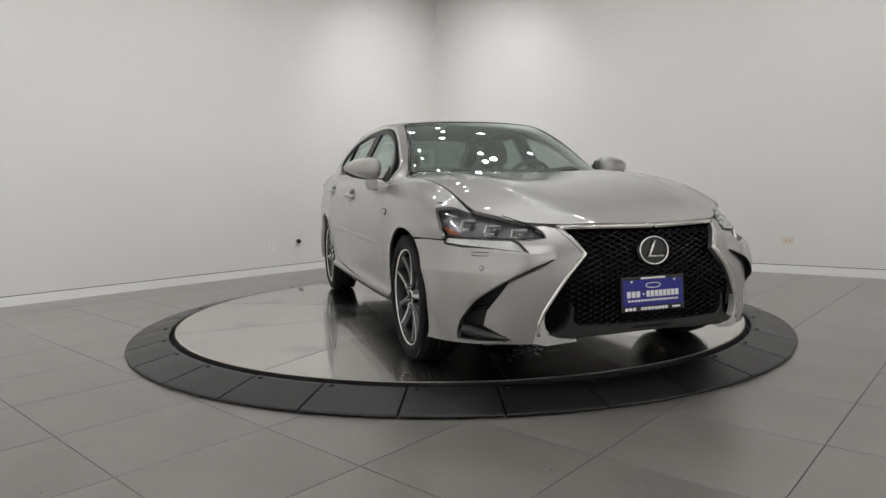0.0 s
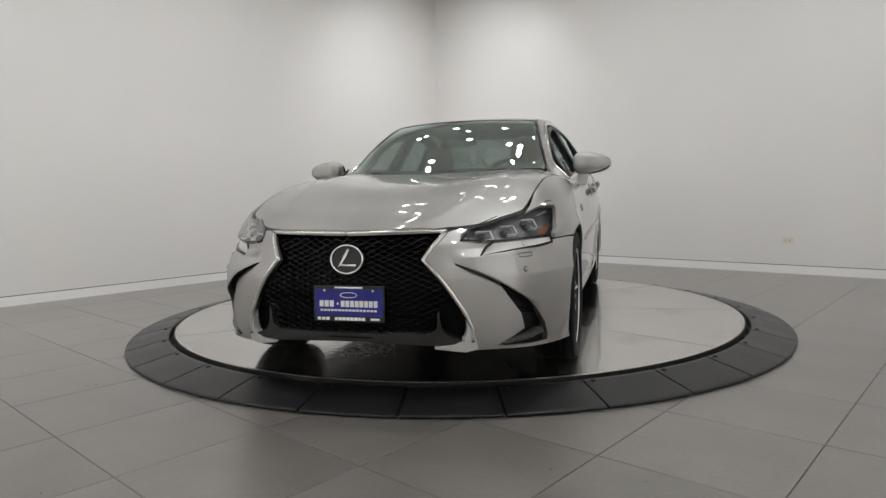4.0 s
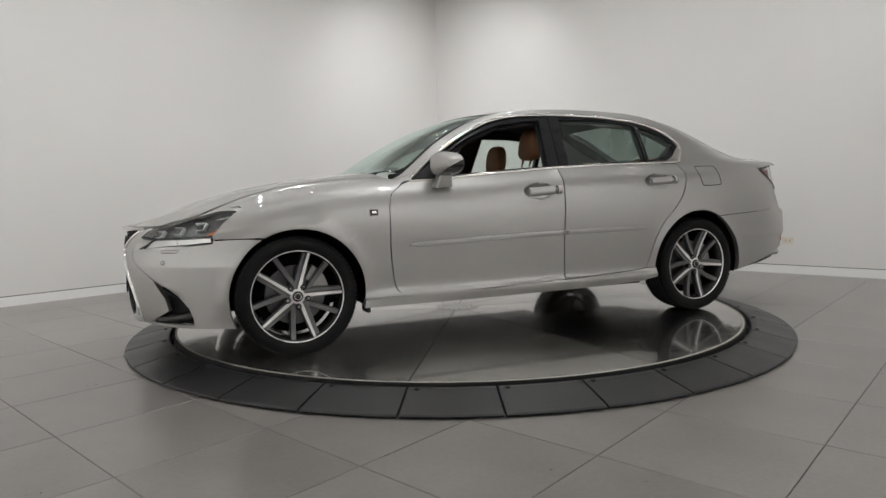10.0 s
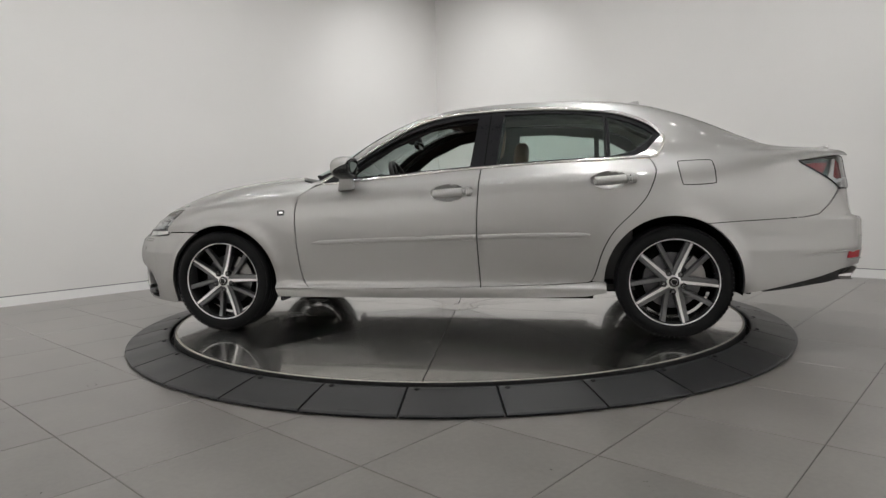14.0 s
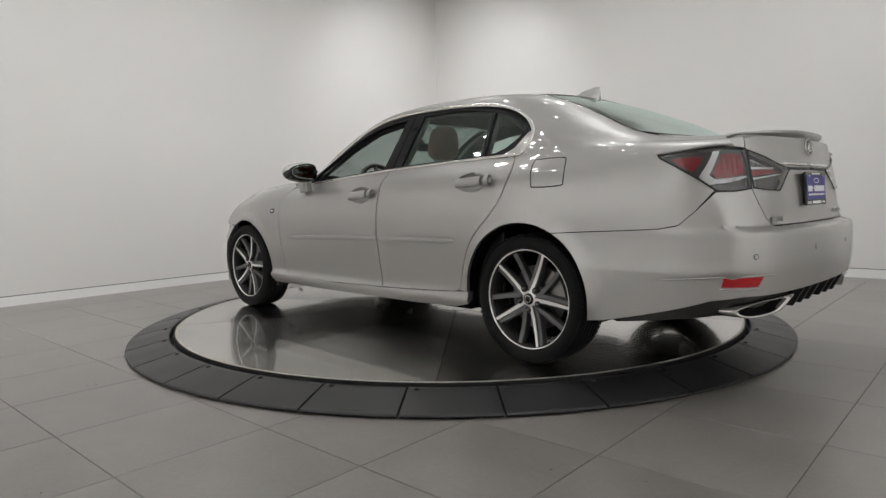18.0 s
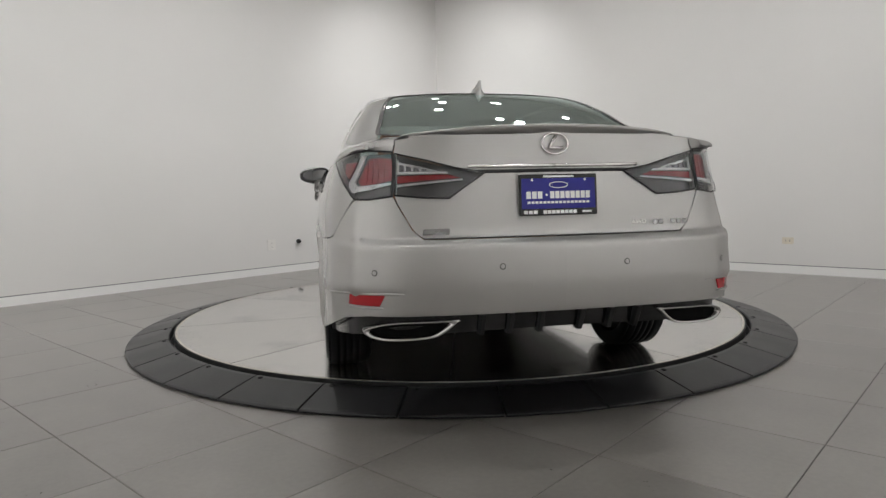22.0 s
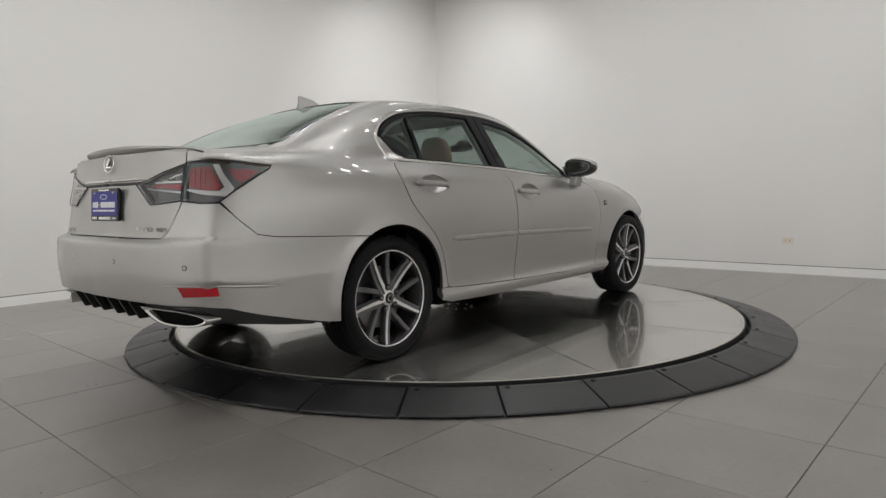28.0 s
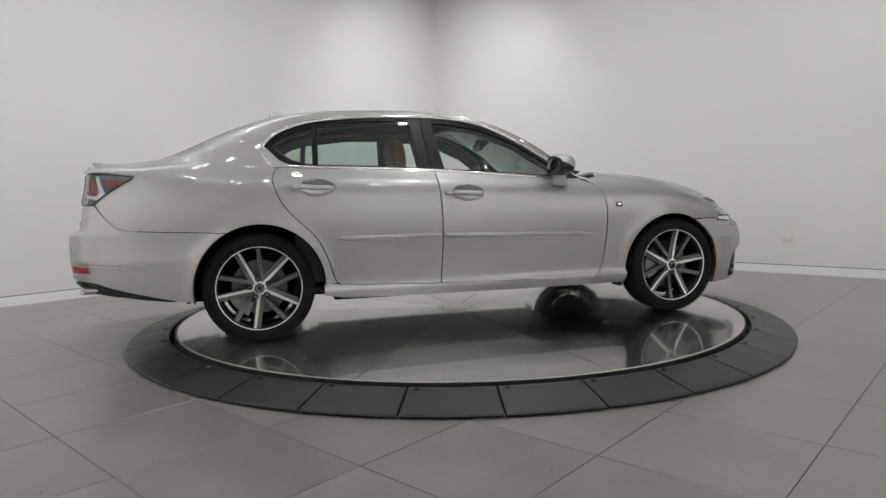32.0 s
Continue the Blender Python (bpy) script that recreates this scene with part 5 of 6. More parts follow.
def tail_push(s, z):
    """The crease of the rear bumper at the height of the reflectors, and its upper ledge."""
    k = np.clip((z - 0.503 + 0.14 * np.clip(s - 0.6, 0, 0.3)) / 0.020, 0, 1)
    k = k * k * (3 - 2 * k)
    on = np.clip((s - 0.36) / 0.08, 0, 1) * np.clip((0.86 - s) / 0.14, 0, 1) * np.clip((0.64 - z) / 0.10, 0, 1)
    ridge = 0.012 * np.exp(-(((s - 0.545 - 0.05 * (0.75 - z)) / 0.045) ** 2)) * np.clip((z - 0.47) / 0.06, 0, 1) * np.clip((0.845 - z) / 0.10, 0, 1)
    return 0.004 * k * on + ridge


def build_rear():
    seam = [(0.414, 1.074), (0.41, 1.02), (0.406, 0.877), (0.375, 0.80), (0.336, 0.735), (0.301, 0.706)]
    # boot lid: the deck and the rear face
    deck = above([(-2.05, 0.0), (-2.045, 0.25), (-2.02, 0.5), (-2.0, 0.617), (-2.12, 0.60), (-2.24, 0.575), (-2.335, 0.545), (-2.40, 0.30), (-2.425, 0.0)])
    lid = panel("boot_lid", cabin_surface, deck, PAINT, whole=True, rim=0.012)[0]
    face = [(0.0, 1.090), (0.25, 1.088)] + [(s - 0.001, z) for s, z in curve(seam, 4)] + [(0.11, 0.7045), (0.0, 0.7045)]
    gap = [(0.150, 0.946), (0.22, 0.962), (0.30, 0.992), (0.401, 1.021), (0.401, 0.95), (0.397, 0.866), (0.32, 0.856), (0.243, 0.851), (0.20, 0.895)]
    panel("boot_face", tail, face, PAINT, lid, whole=True, holes=[gap], scale=(1.1, 1.0), rim=0.012)
    # spoiler
    bm = bmesh.new()
    rows = []
    for i in range(33):
        y = -0.60 + 1.2 * i / 32
        k = abs(y) / 0.60
        xe = -2.448 + 0.13 * k ** 3.0 + 0.03 * k ** 2
        zt = 1.127 - 0.030 * k ** 2.2 - 0.012 * (k > 0.98)
        rows.append([bm.verts.new((xe + 0.16 - 0.05 * k, y, zt - 0.030 + 0.006 * k)), bm.verts.new((xe + 0.07, y, zt - 0.008)), bm.verts.new((xe + 0.012, y, zt)), bm.verts.new((xe, y, zt - 0.004)), bm.verts.new((xe + 0.006, y, zt - 0.014 * (1 - 0.6 * k ** 6))), bm.verts.new((xe + 0.03, y, zt - 0.036 * (1 - 0.7 * k ** 6)))])
    for p, q in zip(rows, rows[1:]):
        for j in range(5):
            bm.faces.new((p[j], p[j + 1], q[j + 1], q[j]))
    bmesh.ops.recalc_face_normals(bm, faces=bm.faces)
    part("spoiler", bm, PAINT, CAR, "slim boot-lid lip spoiler", shade=True)
    strip("boot_trim", tail, round_front(tail, [(0.0, 0.968), (0.15, 0.968), (0.34, 0.969)]), 0.015, 0.008, CHROME, label="chrome strip across the boot lid", scale=(1.1, 1))
    strip("boot_recess", tail, round_front(tail, [(0.0, 0.950), (0.2, 0.949), (0.30, 0.949)]), 0.014, 0.003, TRIM_BLACK, scale=(1.1, 1))
    # bumper
    edge = [(0.0, 0.699), (0.11, 0.699), (0.301, 0.701), (0.340, 0.735), (0.378, 0.80), (0.410, 0.860)] + [(s, z - 0.002) for s, z in REAR_SEAM]
    edge += round_side(tail, arc(*RA, REAR_R, 180 - rear_angle(0.670), 180 - rear_angle(0.275), 14))
    edge += [(0.952, 0.281), (0.827, 0.333), (0.634, 0.405), (0.50, 0.422), (0.268, 0.425), (0.0, 0.425)]
    panel("rear_bumper", tail, edge, PAINT, whole=True, scale=(1.2, 1.0), step=0.012, rim=0.03, push=tail_push)
    low = [(0.0, 0.43), (0.268, 0.43), (0.5, 0.428), (0.634, 0.412), (0.827, 0.34), (0.95, 0.29), (0.92, 0.275), (0.75, 0.312), (0.6, 0.33), (0.4, 0.325), (0.25, 0.322), (0.0, 0.328)]
    panel("rear_valance", tail, low, GLOSS_BLACK, whole=True, scale=(1.2, 1.0), offset=-0.045, rim=0.02, label="matt black lower valance with fins")
    strip("bumper_crease", tail, [(0.36, 0.508), (0.43, 0.507), (0.60, 0.503), (0.70, 0.494), (0.80, 0.482)], 0.009, 0.006, PAINT, scale=(1.2, 1), step=0.015, taper=True, label="pressed crease across the rear bumper corner")
    corner = [(0.417, 1.034), (0.521, 1.042), (0.65, 1.034), (0.79, 1.016), (0.80, 1.03), (0.65, 1.055), (0.53, 1.068), (0.417, 1.078)]
    panel("rear_corner", tail, corner, PAINT, scale=(1.1, 1.0), step=0.02, rim=0.012)
    for sgn in (1, -1):
        for y in (0.08, 0.20, 0.31):
            fin = bmesh.new()
            box(fin, (-2.53, y * sgn - 0.010, 0.335), (-2.44, y * sgn + 0.010, 0.42))
            for v in fin.verts:
                if v.co.x < -2.5 and v.co.z < 0.35:
                    v.co.x += 0.045
            part("valance_fin", bevel(fin, 0.004), TRIM_BLACK, CAR)
    # exhaust tips
    outline = [(0.395, 0.405), (0.50, 0.402), (0.62, 0.398), (0.70, 0.384), (0.745, 0.362), (0.735, 0.342), (0.68, 0.326), (0.58, 0.326), (0.50, 0.334), (0.455, 0.352)]
    line = [tuple(q) for q in curve(outline + [outline[0]], 4)[:-1]]
    for sgn in (1, -1):
        root = None
        for name, mat, grow, x_out, x_in, lbl in (("exhaust_tip", TIP_STEEL, 1.0, -0.008, -0.12, "polished trapezoid exhaust tip"), ("exhaust_bore", SHELL, 0.86, -0.034, -0.14, "")):
            bm = bmesh.new()
            c = np.mean(line, 0)
            loops = []
            for k, (g, dx) in enumerate(((grow, x_in), (grow, x_out), (grow * 0.97 if name == "exhaust_tip" else grow, x_out + 0.003), (grow * 0.84, x_out - 0.012), (grow * 0.82, x_in))):
                lp = []
                for y, z in line:
                    yy, zz = c[0] + (y - c[0]) * g, c[1] + (z - c[1]) * (g if g > 0.9 else g * 0.86)
                    s = s_at(tail, yy, zz)
                    lp.append(bm.verts.new((float(tail(s, zz)[0]) - dx, yy * sgn, zz)))
                loops.append(lp)
            if name == "exhaust_tip":
                for p, q in zip(loops, loops[1:]):
                    for i in range(len(p)):
                        j = (i + 1) % len(p)
                        bm.faces.new((p[i], p[j], q[j], q[i]))
            else:
                bm.faces.new(loops[1])
            bmesh.ops.recalc_face_normals(bm, faces=bm.faces)
            ob = part(name, bm, mat, root or CAR, lbl, shade=name == "exhaust_tip")
            root = root or ob
    # lamps
    outer = [(0.4145, 1.028), (0.531, 1.036), (0.65, 1.026), (0.782, 1.010), (0.775, 0.998), (0.70, 0.945), (0.624, 0.895), (0.574, 0.856), (0.50, 0.852), (0.414, 0.862), (0.4125, 0.95)]
    inner = [(0.150, 0.946), (0.22, 0.962), (0.30, 0.992), (0.405, 1.022), (0.4065, 0.95), (0.402, 0.866), (0.32, 0.856), (0.243, 0.851), (0.20, 0.895)]
    red_outer = [(0.522, 1.010), (0.47, 1.012), (0.422, 1.006), (0.421, 0.926), (0.50, 0.914), (0.562, 0.911), (0.578, 0.926), (0.550, 0.972)]
    red_tip = [(0.742, 0.994), (0.690, 1.000), (0.606, 1.000), (0.632, 0.966), (0.660, 0.940), (0.705, 0.962)]
    hook = [(0.562, 1.020), (0.590, 0.975), (0.634, 0.918), (0.626, 0.902), (0.600, 0.882), (0.50, 0.892), (0.420, 0.910), (0.420, 0.917), (0.50, 0.909), (0.570, 0.905), (0.592, 0.922), (0.560, 0.975), (0.534, 1.020)]
    zones_outer = [("tail_light", RED_LENS, red_outer, -0.016), ("tail_light", DARK_RED, red_tip, -0.016), ("tail_accent", BRIGHT_SILVER, hook, -0.006)]
    zones_outer += [("light_rib", DARK_RED, [(s, 1.004), (s + 0.003, 1.004), (s + 0.005, 0.918), (s + 0.002, 0.918)], -0.013) for s in (0.448, 0.474, 0.500, 0.526)]
    zones_outer += [("lamp_cell", BRIGHT_SILVER, [(s, 0.9045), (s + 0.010, 0.9045), (s + 0.010, 0.899), (s, 0.899)], -0.004) for s in (0.455, 0.478, 0.501, 0.524, 0.547)]
    zones_inner = [("tail_light", RED_LENS, [(0.400, 0.940), (0.33, 0.942), (0.245, 0.943), (0.212, 0.930), (0.30, 0.924), (0.400, 0.914)], -0.014)]
    zones_inner += [("reversing_light", CLEAR_LED, [(0.400, 0.994), (0.345, 0.981), (0.285, 0.962), (0.260, 0.951), (0.400, 0.950)], -0.018)]
    zones_inner += [("tail_accent", BRIGHT_SILVER, [(0.402, 0.906), (0.30, 0.916), (0.206, 0.925), (0.206, 0.921), (0.30, 0.910), (0.402, 0.898)], -0.006)]
    zones_inner += [("tail_accent", BRIGHT_SILVER, [(0.403, 0.952), (0.250, 0.952), (0.244, 0.946), (0.403, 0.945)], -0.006), ("tail_accent", BRIGHT_SILVER, [(0.403, 1.000), (0.396, 0.998), (0.396, 0.952), (0.403, 0.952)], -0.006)]
    zones_inner += [("lamp_cell", LAMP_BODY, [(s, 0.958), (s + 0.016, 0.958), (s + 0.016, 0.9595 + h), (s, 0.9585 + h * 0.8)], -0.012) for s, h in ((0.305, 0.007), (0.330, 0.012), (0.355, 0.018), (0.377, 0.024))]
    for line, zones, lbl in ((outer, zones_outer, "red and smoked wrap-round tail lamp"), (inner, zones_inner, "smoked tail lamp section on the boot lid")):
        made = panel("tail_lamp", tail, line, SMOKE_GLASS, scale=(1.1, 1.0), step=0.016, offset=0.006, rim=0.0, label=lbl)
        housing = sheet(tail, line, scale=(1.1, 1.0), step=0.02, offset=-0.026, rim=0.0)
        bezel = bead(tail, line, 0.007, 0.005, closed=True, scale=(1.1, 1.0), step=0.014, offset=0.003)
        for ob, sgn in zip(made, (1, -1)):
            ob.visible_shadow = False
            v, f, n = housing if sgn > 0 else flip(housing)
            part("lamp_housing", mesh_from("lamp_housing", v, f, n), SMOKE, ob)
            me = bpy.data.meshes.new("lamp_bezel")
            me.from_pydata([tuple(q) for q in bezel[0] * np.array([1, sgn, 1])], [], bezel[1])
            part("lamp_bezel", smooth(me), GLOSS_BLACK, ob)
            for name, mat, poly, deep in zones:
                data = sheet(tail, poly, scale=(1.1, 1.0), step=0.02, offset=deep, rim=0.008)
                v, f, n = data if sgn > 0 else flip(data)
                part(name, mesh_from(name, v, f, n), mat, ob)
    for sgn in (1, -1):
        data = sheet(tail, [(0.425, 0.503), (0.592, 0.500), (0.598, 0.462), (0.446, 0.462)], scale=(1.2, 1.0), step=0.02, offset=0.005, rim=0.01)
        v, f, n = data if sgn > 0 else flip(data)
        part("rear_reflector", mesh_from("rear_reflector", v, f, n), REFLEX, CAR, "red bumper reflector")
        v, f = bead(tail, [(0.432, 0.455), (0.52, 0.453), (0.604, 0.453)], 0.010, 0.010, scale=(1.2, 1.0), step=0.02, taper=True)
        me = bpy.data.meshes.new("reflector_lip")
        me.from_pydata([tuple(q) for q in v * np.array([1, sgn, 1])], [], f)
        part("reflector_lip", smooth(me), PAINT, CAR)
        for y, z in ((0.243, 0.600), (0.70, 0.585)):
            sensor(tail, float(s_at(tail, y, z)), z, sgn, 0.004 if y > 0.5 else 0.0)
        sensor(bumper_skin, 0.571, 0.537, sgn, 0.002)


def build_windows():
    chrome = curve(DLO_TOP, 5)
    strip("window_trim", cabin_surface, side(chrome), 0.022, 0.007, CHROME, label="bright chrome window surround", step=0.02)
    strip("belt_trim", cabin_surface, side(BELT), 0.020, 0.007, CHROME, label="bright chrome belt strip", step=0.03)
    corner = side([(-1.331, 1.070), (-1.20, 1.064), (-1.28, 1.10), (-1.345, 1.17), (-1.368, 1.19), (-1.374, 1.145)])
    panel("window_corner_trim", cabin_surface, corner, CHROME, offset=0.004, rim=0.004)
    inside = [(x * 0.985 - 0.005, z - 0.020) for x, z in DLO_TOP[1:-1]]
    # black frame with openings
    outer = side([(0.70, 0.972)] + curve(inside, 4) + [(-1.325, 1.085), (-1.02, 1.064), (-0.7, 1.054), (-0.30, 1.036), (0.0, 1.017), (0.365, 0.988)])
    front = [(0.56, 0.978), (0.545, 1.05), (0.46, 1.115), (0.30, 1.212), (0.19, 1.263), (0.047, 1.312), (-0.168, 1.345), (-0.270, 1.350), (-0.256, 1.21), (-0.232, 1.038), (0.1, 1.016), (0.365, 0.995)]
    rear = [(-0.432, 1.362), (-0.70, 1.362), (-0.90, 1.348), (-1.030, 1.326), (-1.042, 1.20), (-1.045, 1.072), (-0.70, 1.060), (-0.395, 1.046), (-0.408, 1.20)]
    quart = [(-1.062, 1.318), (-1.15, 1.292), (-1.25, 1.25), (-1.322, 1.198), (-1.29, 1.155), (-1.215, 1.105), (-1.15, 1.082), (-1.072, 1.074), (-1.068, 1.2)]
    frames = panel("window_frame", cabin_surface, outer, PILLAR_BLACK, label="black window frame and centre pillar", holes=[side(dense(front, 0.05)), side(dense(rear, 0.05)), side(dense(quart, 0.05))], offset=0.001, rim=0.02)
    strip("pillar_gap", cabin_surface, side([(-0.322, 1.045), (-0.330, 1.15), (-0.340, 1.26), (-0.350, 1.372)]), 0.006, 0.0012, SHELL, offset=0.0022, step=0.02, label="thin dark gap between the door frames")
    strip("quarter_divider", cabin_surface, side([(-1.052, 1.078), (-1.050, 1.20), (-1.045, 1.318)]), 0.014, 0.004, GLOSS_BLACK, offset=0.001, step=0.02)
    for name, line in (("front_side_glass", front), ("rear_side_glass", rear), ("quarter_glass", quart)):
        data = sheet(cabin_surface, side(dense(line, 0.05)), offset=-0.008, rim=0.0)
        for sgn in (1, -1):
            if name == "front_side_glass" and sgn > 0:
                continue
            v, f, n = data if sgn > 0 else flip(data)
            ob = part(name, mesh_from(name, v, f, n), GLASS, CAR, "lightly tinted side window glass")
            ob.visible_shadow = False


# ---- wheels ----
def build_wheel():
    root = new("wheel")
    root.parent = CAR
    R, rim_r, w = 0.332, 0.254, 0.112
    edge = [(R, 0.56), (R - 0.003, 0.70), (R - 0.009, 0.82), (R - 0.018, 0.91), (R - 0.030, 0.97), (0.291, 1.0), (0.276, 0.995), (rim_r + 0.010, 0.95), (rim_r - 0.004, 0.86)]
    prof = [(r, -w * k) for r, k in edge[::-1]]
    for c in (-0.046, -0.016, 0.016, 0.046):
        prof += [(R, c - 0.005), (R - 0.007, c - 0.0035), (R - 0.007, c + 0.0035), (R, c + 0.005)]
    prof += [(r, w * k) for r, k in edge]
    tyre = part("tyre", spin_profile(prof, 80), TYRE, root, "black low-profile road tyre", shade=True)
    tread = bmesh.new()
    for k in range(72):
        for s, t in ((1, 0.0), (-1, 0.5)):
            m = Matrix.Rotation(2 * math.pi * (k + t) / 72, 4, "Z") @ Matrix.Translation((R - 0.0145, 0, s * w * 0.815)) @ Matrix.Rotation(s * radians(33), 4, "Y")
            box(tread, (-0.004, -0.0105, -0.011), (0.0052, 0.0105, 0.011), m)
    tagged(part("tread", tread, TYRE, tyre), kind="stuff")
    barrel = [(rim_r, w * 0.88), (rim_r - 0.010, w * 0.80), (rim_r - 0.018, w * 0.55), (rim_r - 0.022, -w * 0.3), (rim_r - 0.004, -w * 0.84)]
    rim = part("rim", spin_profile(barrel, 72), LIP_GREY, root, "dark grey alloy rim with machined split spokes", shade=True)
    part("rim_lip", spin_profile([(rim_r + 0.001, w * 0.84), (rim_r + 0.001, w * 0.87), (rim_r - 0.002, w * 0.885), (rim_r - 0.006, w * 0.87), (rim_r - 0.007, w * 0.84)], 72), ALLOY, rim, "bright machined rim edge", shade=True)

    def spoke(a0, a1, r0, r1, w0, w1, z0, z1, mat, name, face=None):
        """A tapered spoke between two polar points, with a bright machined face if given."""
        p, q = Vector((r0 * math.cos(a0), r0 * math.sin(a0), 0)), Vector((r1 * math.cos(a1), r1 * math.sin(a1), 0))
        d = (q - p).normalized()
        n = Vector((-d.y, d.x, 0))
        bm = bmesh.new()
        rows = []
        for f in (0.0, 0.33, 0.7, 1.0):
            c = p.lerp(q, f)
            hw = w0 + (w1 - w0) * f
            z = z0 + (z1 - z0) * f - 0.010 * math.sin(math.pi * f)
            sec = [(-hw * 1.25, z - 0.035), (-hw * 1.12, z - 0.006), (-hw * 0.9, z), (hw * 0.9, z), (hw * 1.12, z - 0.006), (hw * 1.25, z - 0.035)]
            rows.append([bm.verts.new(c + n * a + Vector((0, 0, b))) for a, b in sec])
        for a, b in zip(rows, rows[1:]):
            for j in range(5):
                bm.faces.new((a[j], a[j + 1], b[j + 1], b[j]))
        bmesh.ops.recalc_face_normals(bm, faces=bm.faces)
        for f in bm.faces:
            f.normal_update()
        if sum(f.normal.z for f in bm.faces) < 0:
            bmesh.ops.reverse_faces(bm, faces=bm.faces)
        ob = part(name, bm, mat, rim)
        if face:
            bm = bmesh.new()
            rows = []
            for f in (0.0, 0.33, 0.7, 1.0):
                c = p.lerp(q, f)
                hw = (w0 + (w1 - w0) * f) * face
                z = z0 + (z1 - z0) * f - 0.010 * math.sin(math.pi * f) + 0.0012
                rows.append([bm.verts.new(c + n * a + Vector((0, 0, z))) for a in (-hw, hw)])
            for a, b in zip(rows, rows[1:]):
                bm.faces.new((a[0], b[0], b[1], a[1]))
            bmesh.ops.recalc_face_normals(bm, faces=bm.faces)
            if sum(f.normal.z for f in bm.faces) < 0:
                bmesh.ops.reverse_faces(bm, faces=bm.faces)
            part("machined_face", bm, ALLOY, rim)

    for k in range(5):
        a = radians(3.5 + 72 * k)
        spoke(a + radians(3), a, 0.036, rim_r - 0.004, 0.0150, 0.0100, 0.080, w * 0.80, ALLOY_GREY, "spoke", 0.66)
        # dark flank of the bright spoke, then the grey spoke that branches from it
        spoke(a + radians(24), a + radians(5.0), 0.058, rim_r - 0.006, 0.0120, 0.0090, 0.072, w * 0.74, ALLOY_GREY, "spoke_flank")
        spoke(a + radians(26), a + radians(44.5), 0.060, rim_r - 0.006, 0.0120, 0.0125, 0.068, w * 0.74, ALLOY_GREY, "spoke")
    part("hub", spin_profile([(0.0, 0.074), (0.052, 0.074), (0.066, 0.062), (0.078, 0.03)], 40), ALLOY_GREY, rim, shade=True)
    part("hub_face", spin_profile([(0.028, 0.0815), (0.038, 0.0805), (0.042, 0.074)], 40), ALLOY, rim, "machined hub face", shade=True)
    part("centre_cap", spin_profile([(0.0, 0.090), (0.024, 0.089), (0.029, 0.085), (0.030, 0.06)], 32), GLOSS_BLACK, rim, "round black centre cap", shade=True)
    part("cap_emblem", spin_profile([(0.0165, 0.0905), (0.0190, 0.0905)], 24), ALLOY, rim)
    for k in range(5):
        a = radians(3.5 + 72 * k + 54)
        well = part("nut_well", spin_profile([(0.0, 0.0832), (0.0165, 0.0832), (0.0175, 0.06)], 18), LIP_GREY, rim)
        nut = part("wheel_nut", spin_profile([(0.0, 0.096), (0.006, 0.094), (0.0105, 0.087), (0.012, 0.05)], 12), SATIN, rim, "dark wheel nut", shade=True)
        well.location = nut.location = (0.058 * math.cos(a), 0.058 * math.sin(a), 0)
    part("brake_disc", spin_profile([(0.06, 0.0), (0.165, 0.0), (0.165, -0.024), (0.06, -0.024)], 48), ALLOY_DARK, root, "grey steel brake disc")
    part("dust_shield", spin_profile([(0.0, -0.03), (0.215, -0.03)], 32), SHELL, root)
    cal = spin_profile([(0.105, 0.03), (0.185, 0.03), (0.19, 0.0), (0.185, -0.05), (0.105, -0.05), (0.105, 0.03)], 10, radians(150), radians(205))
    part("brake_caliper", cal, BRAKE, root, "cast grey brake caliper")
    return root


def build_wheels():
    first = build_wheel()
    y_f, y_r = 0.792, 0.776
    spots = [(WHEEL_X, y_f, 1), (-WHEEL_X, y_r, 1), (WHEEL_X, -y_f, -1), (-WHEEL_X, -y_r, -1)]
    phases = (34.5, 27.5, 5.5, 42)
    for (x, y, s), ph in zip(spots, phases):
        m = Matrix.Translation((x, y, 0.332)) @ pose(0, 0, 0, -90 * s, 0, 0) @ pose(0, 0, 0, 0, 0, ph)
        if first.matrix_basis == Matrix.Identity(4):
            first.matrix_basis = m
        else:
            ob = copy_thing(first, m)
    for cx, cz in (FA, RA):
        for sgn in (1, -1):
            bm = bmesh.new()
            rows = []
            reach = (ARCH_R if cx > 0 else REAR_R) + 0.008
            for a in np.linspace(-12, 192, 36):
                c, s = math.cos(radians(a)), math.sin(radians(a))
                rows.append([bm.verts.new((cx + reach * c, sgn * y, cz + reach * s)) for y in (0.50, 0.862)])
            for p, q in zip(rows, rows[1:]):
                bm.faces.new((p[0], q[0], q[1], p[1]))
            cap = bm.faces.new([r[0] for r in rows])
            part("wheel_arch_liner", bm, SHELL, CAR, "black wheel arch liner")
    bm = bmesh.new()
    box(bm, (-1.85, -0.50, 0.22), (2.10, 0.50, 0.27))
    box(bm, (-2.36, -0.55, 0.350), (-2.10, 0.55, 0.38))
    box(bm, (-0.97, -0.80, 0.222), (1.0, 0.80, 0.26))
    box(bm, (1.80, -0.70, 0.21), (2.05, 0.70, 0.26))
    part("underbody", bm, SHELL, CAR, "black underbody tray")
    for x in (-WHEEL_X, WHEEL_X):
        part("axle", boxed((x - 0.075, -0.70, 0.28), (x + 0.075, 0.70, 0.36)), SHELL, CAR)

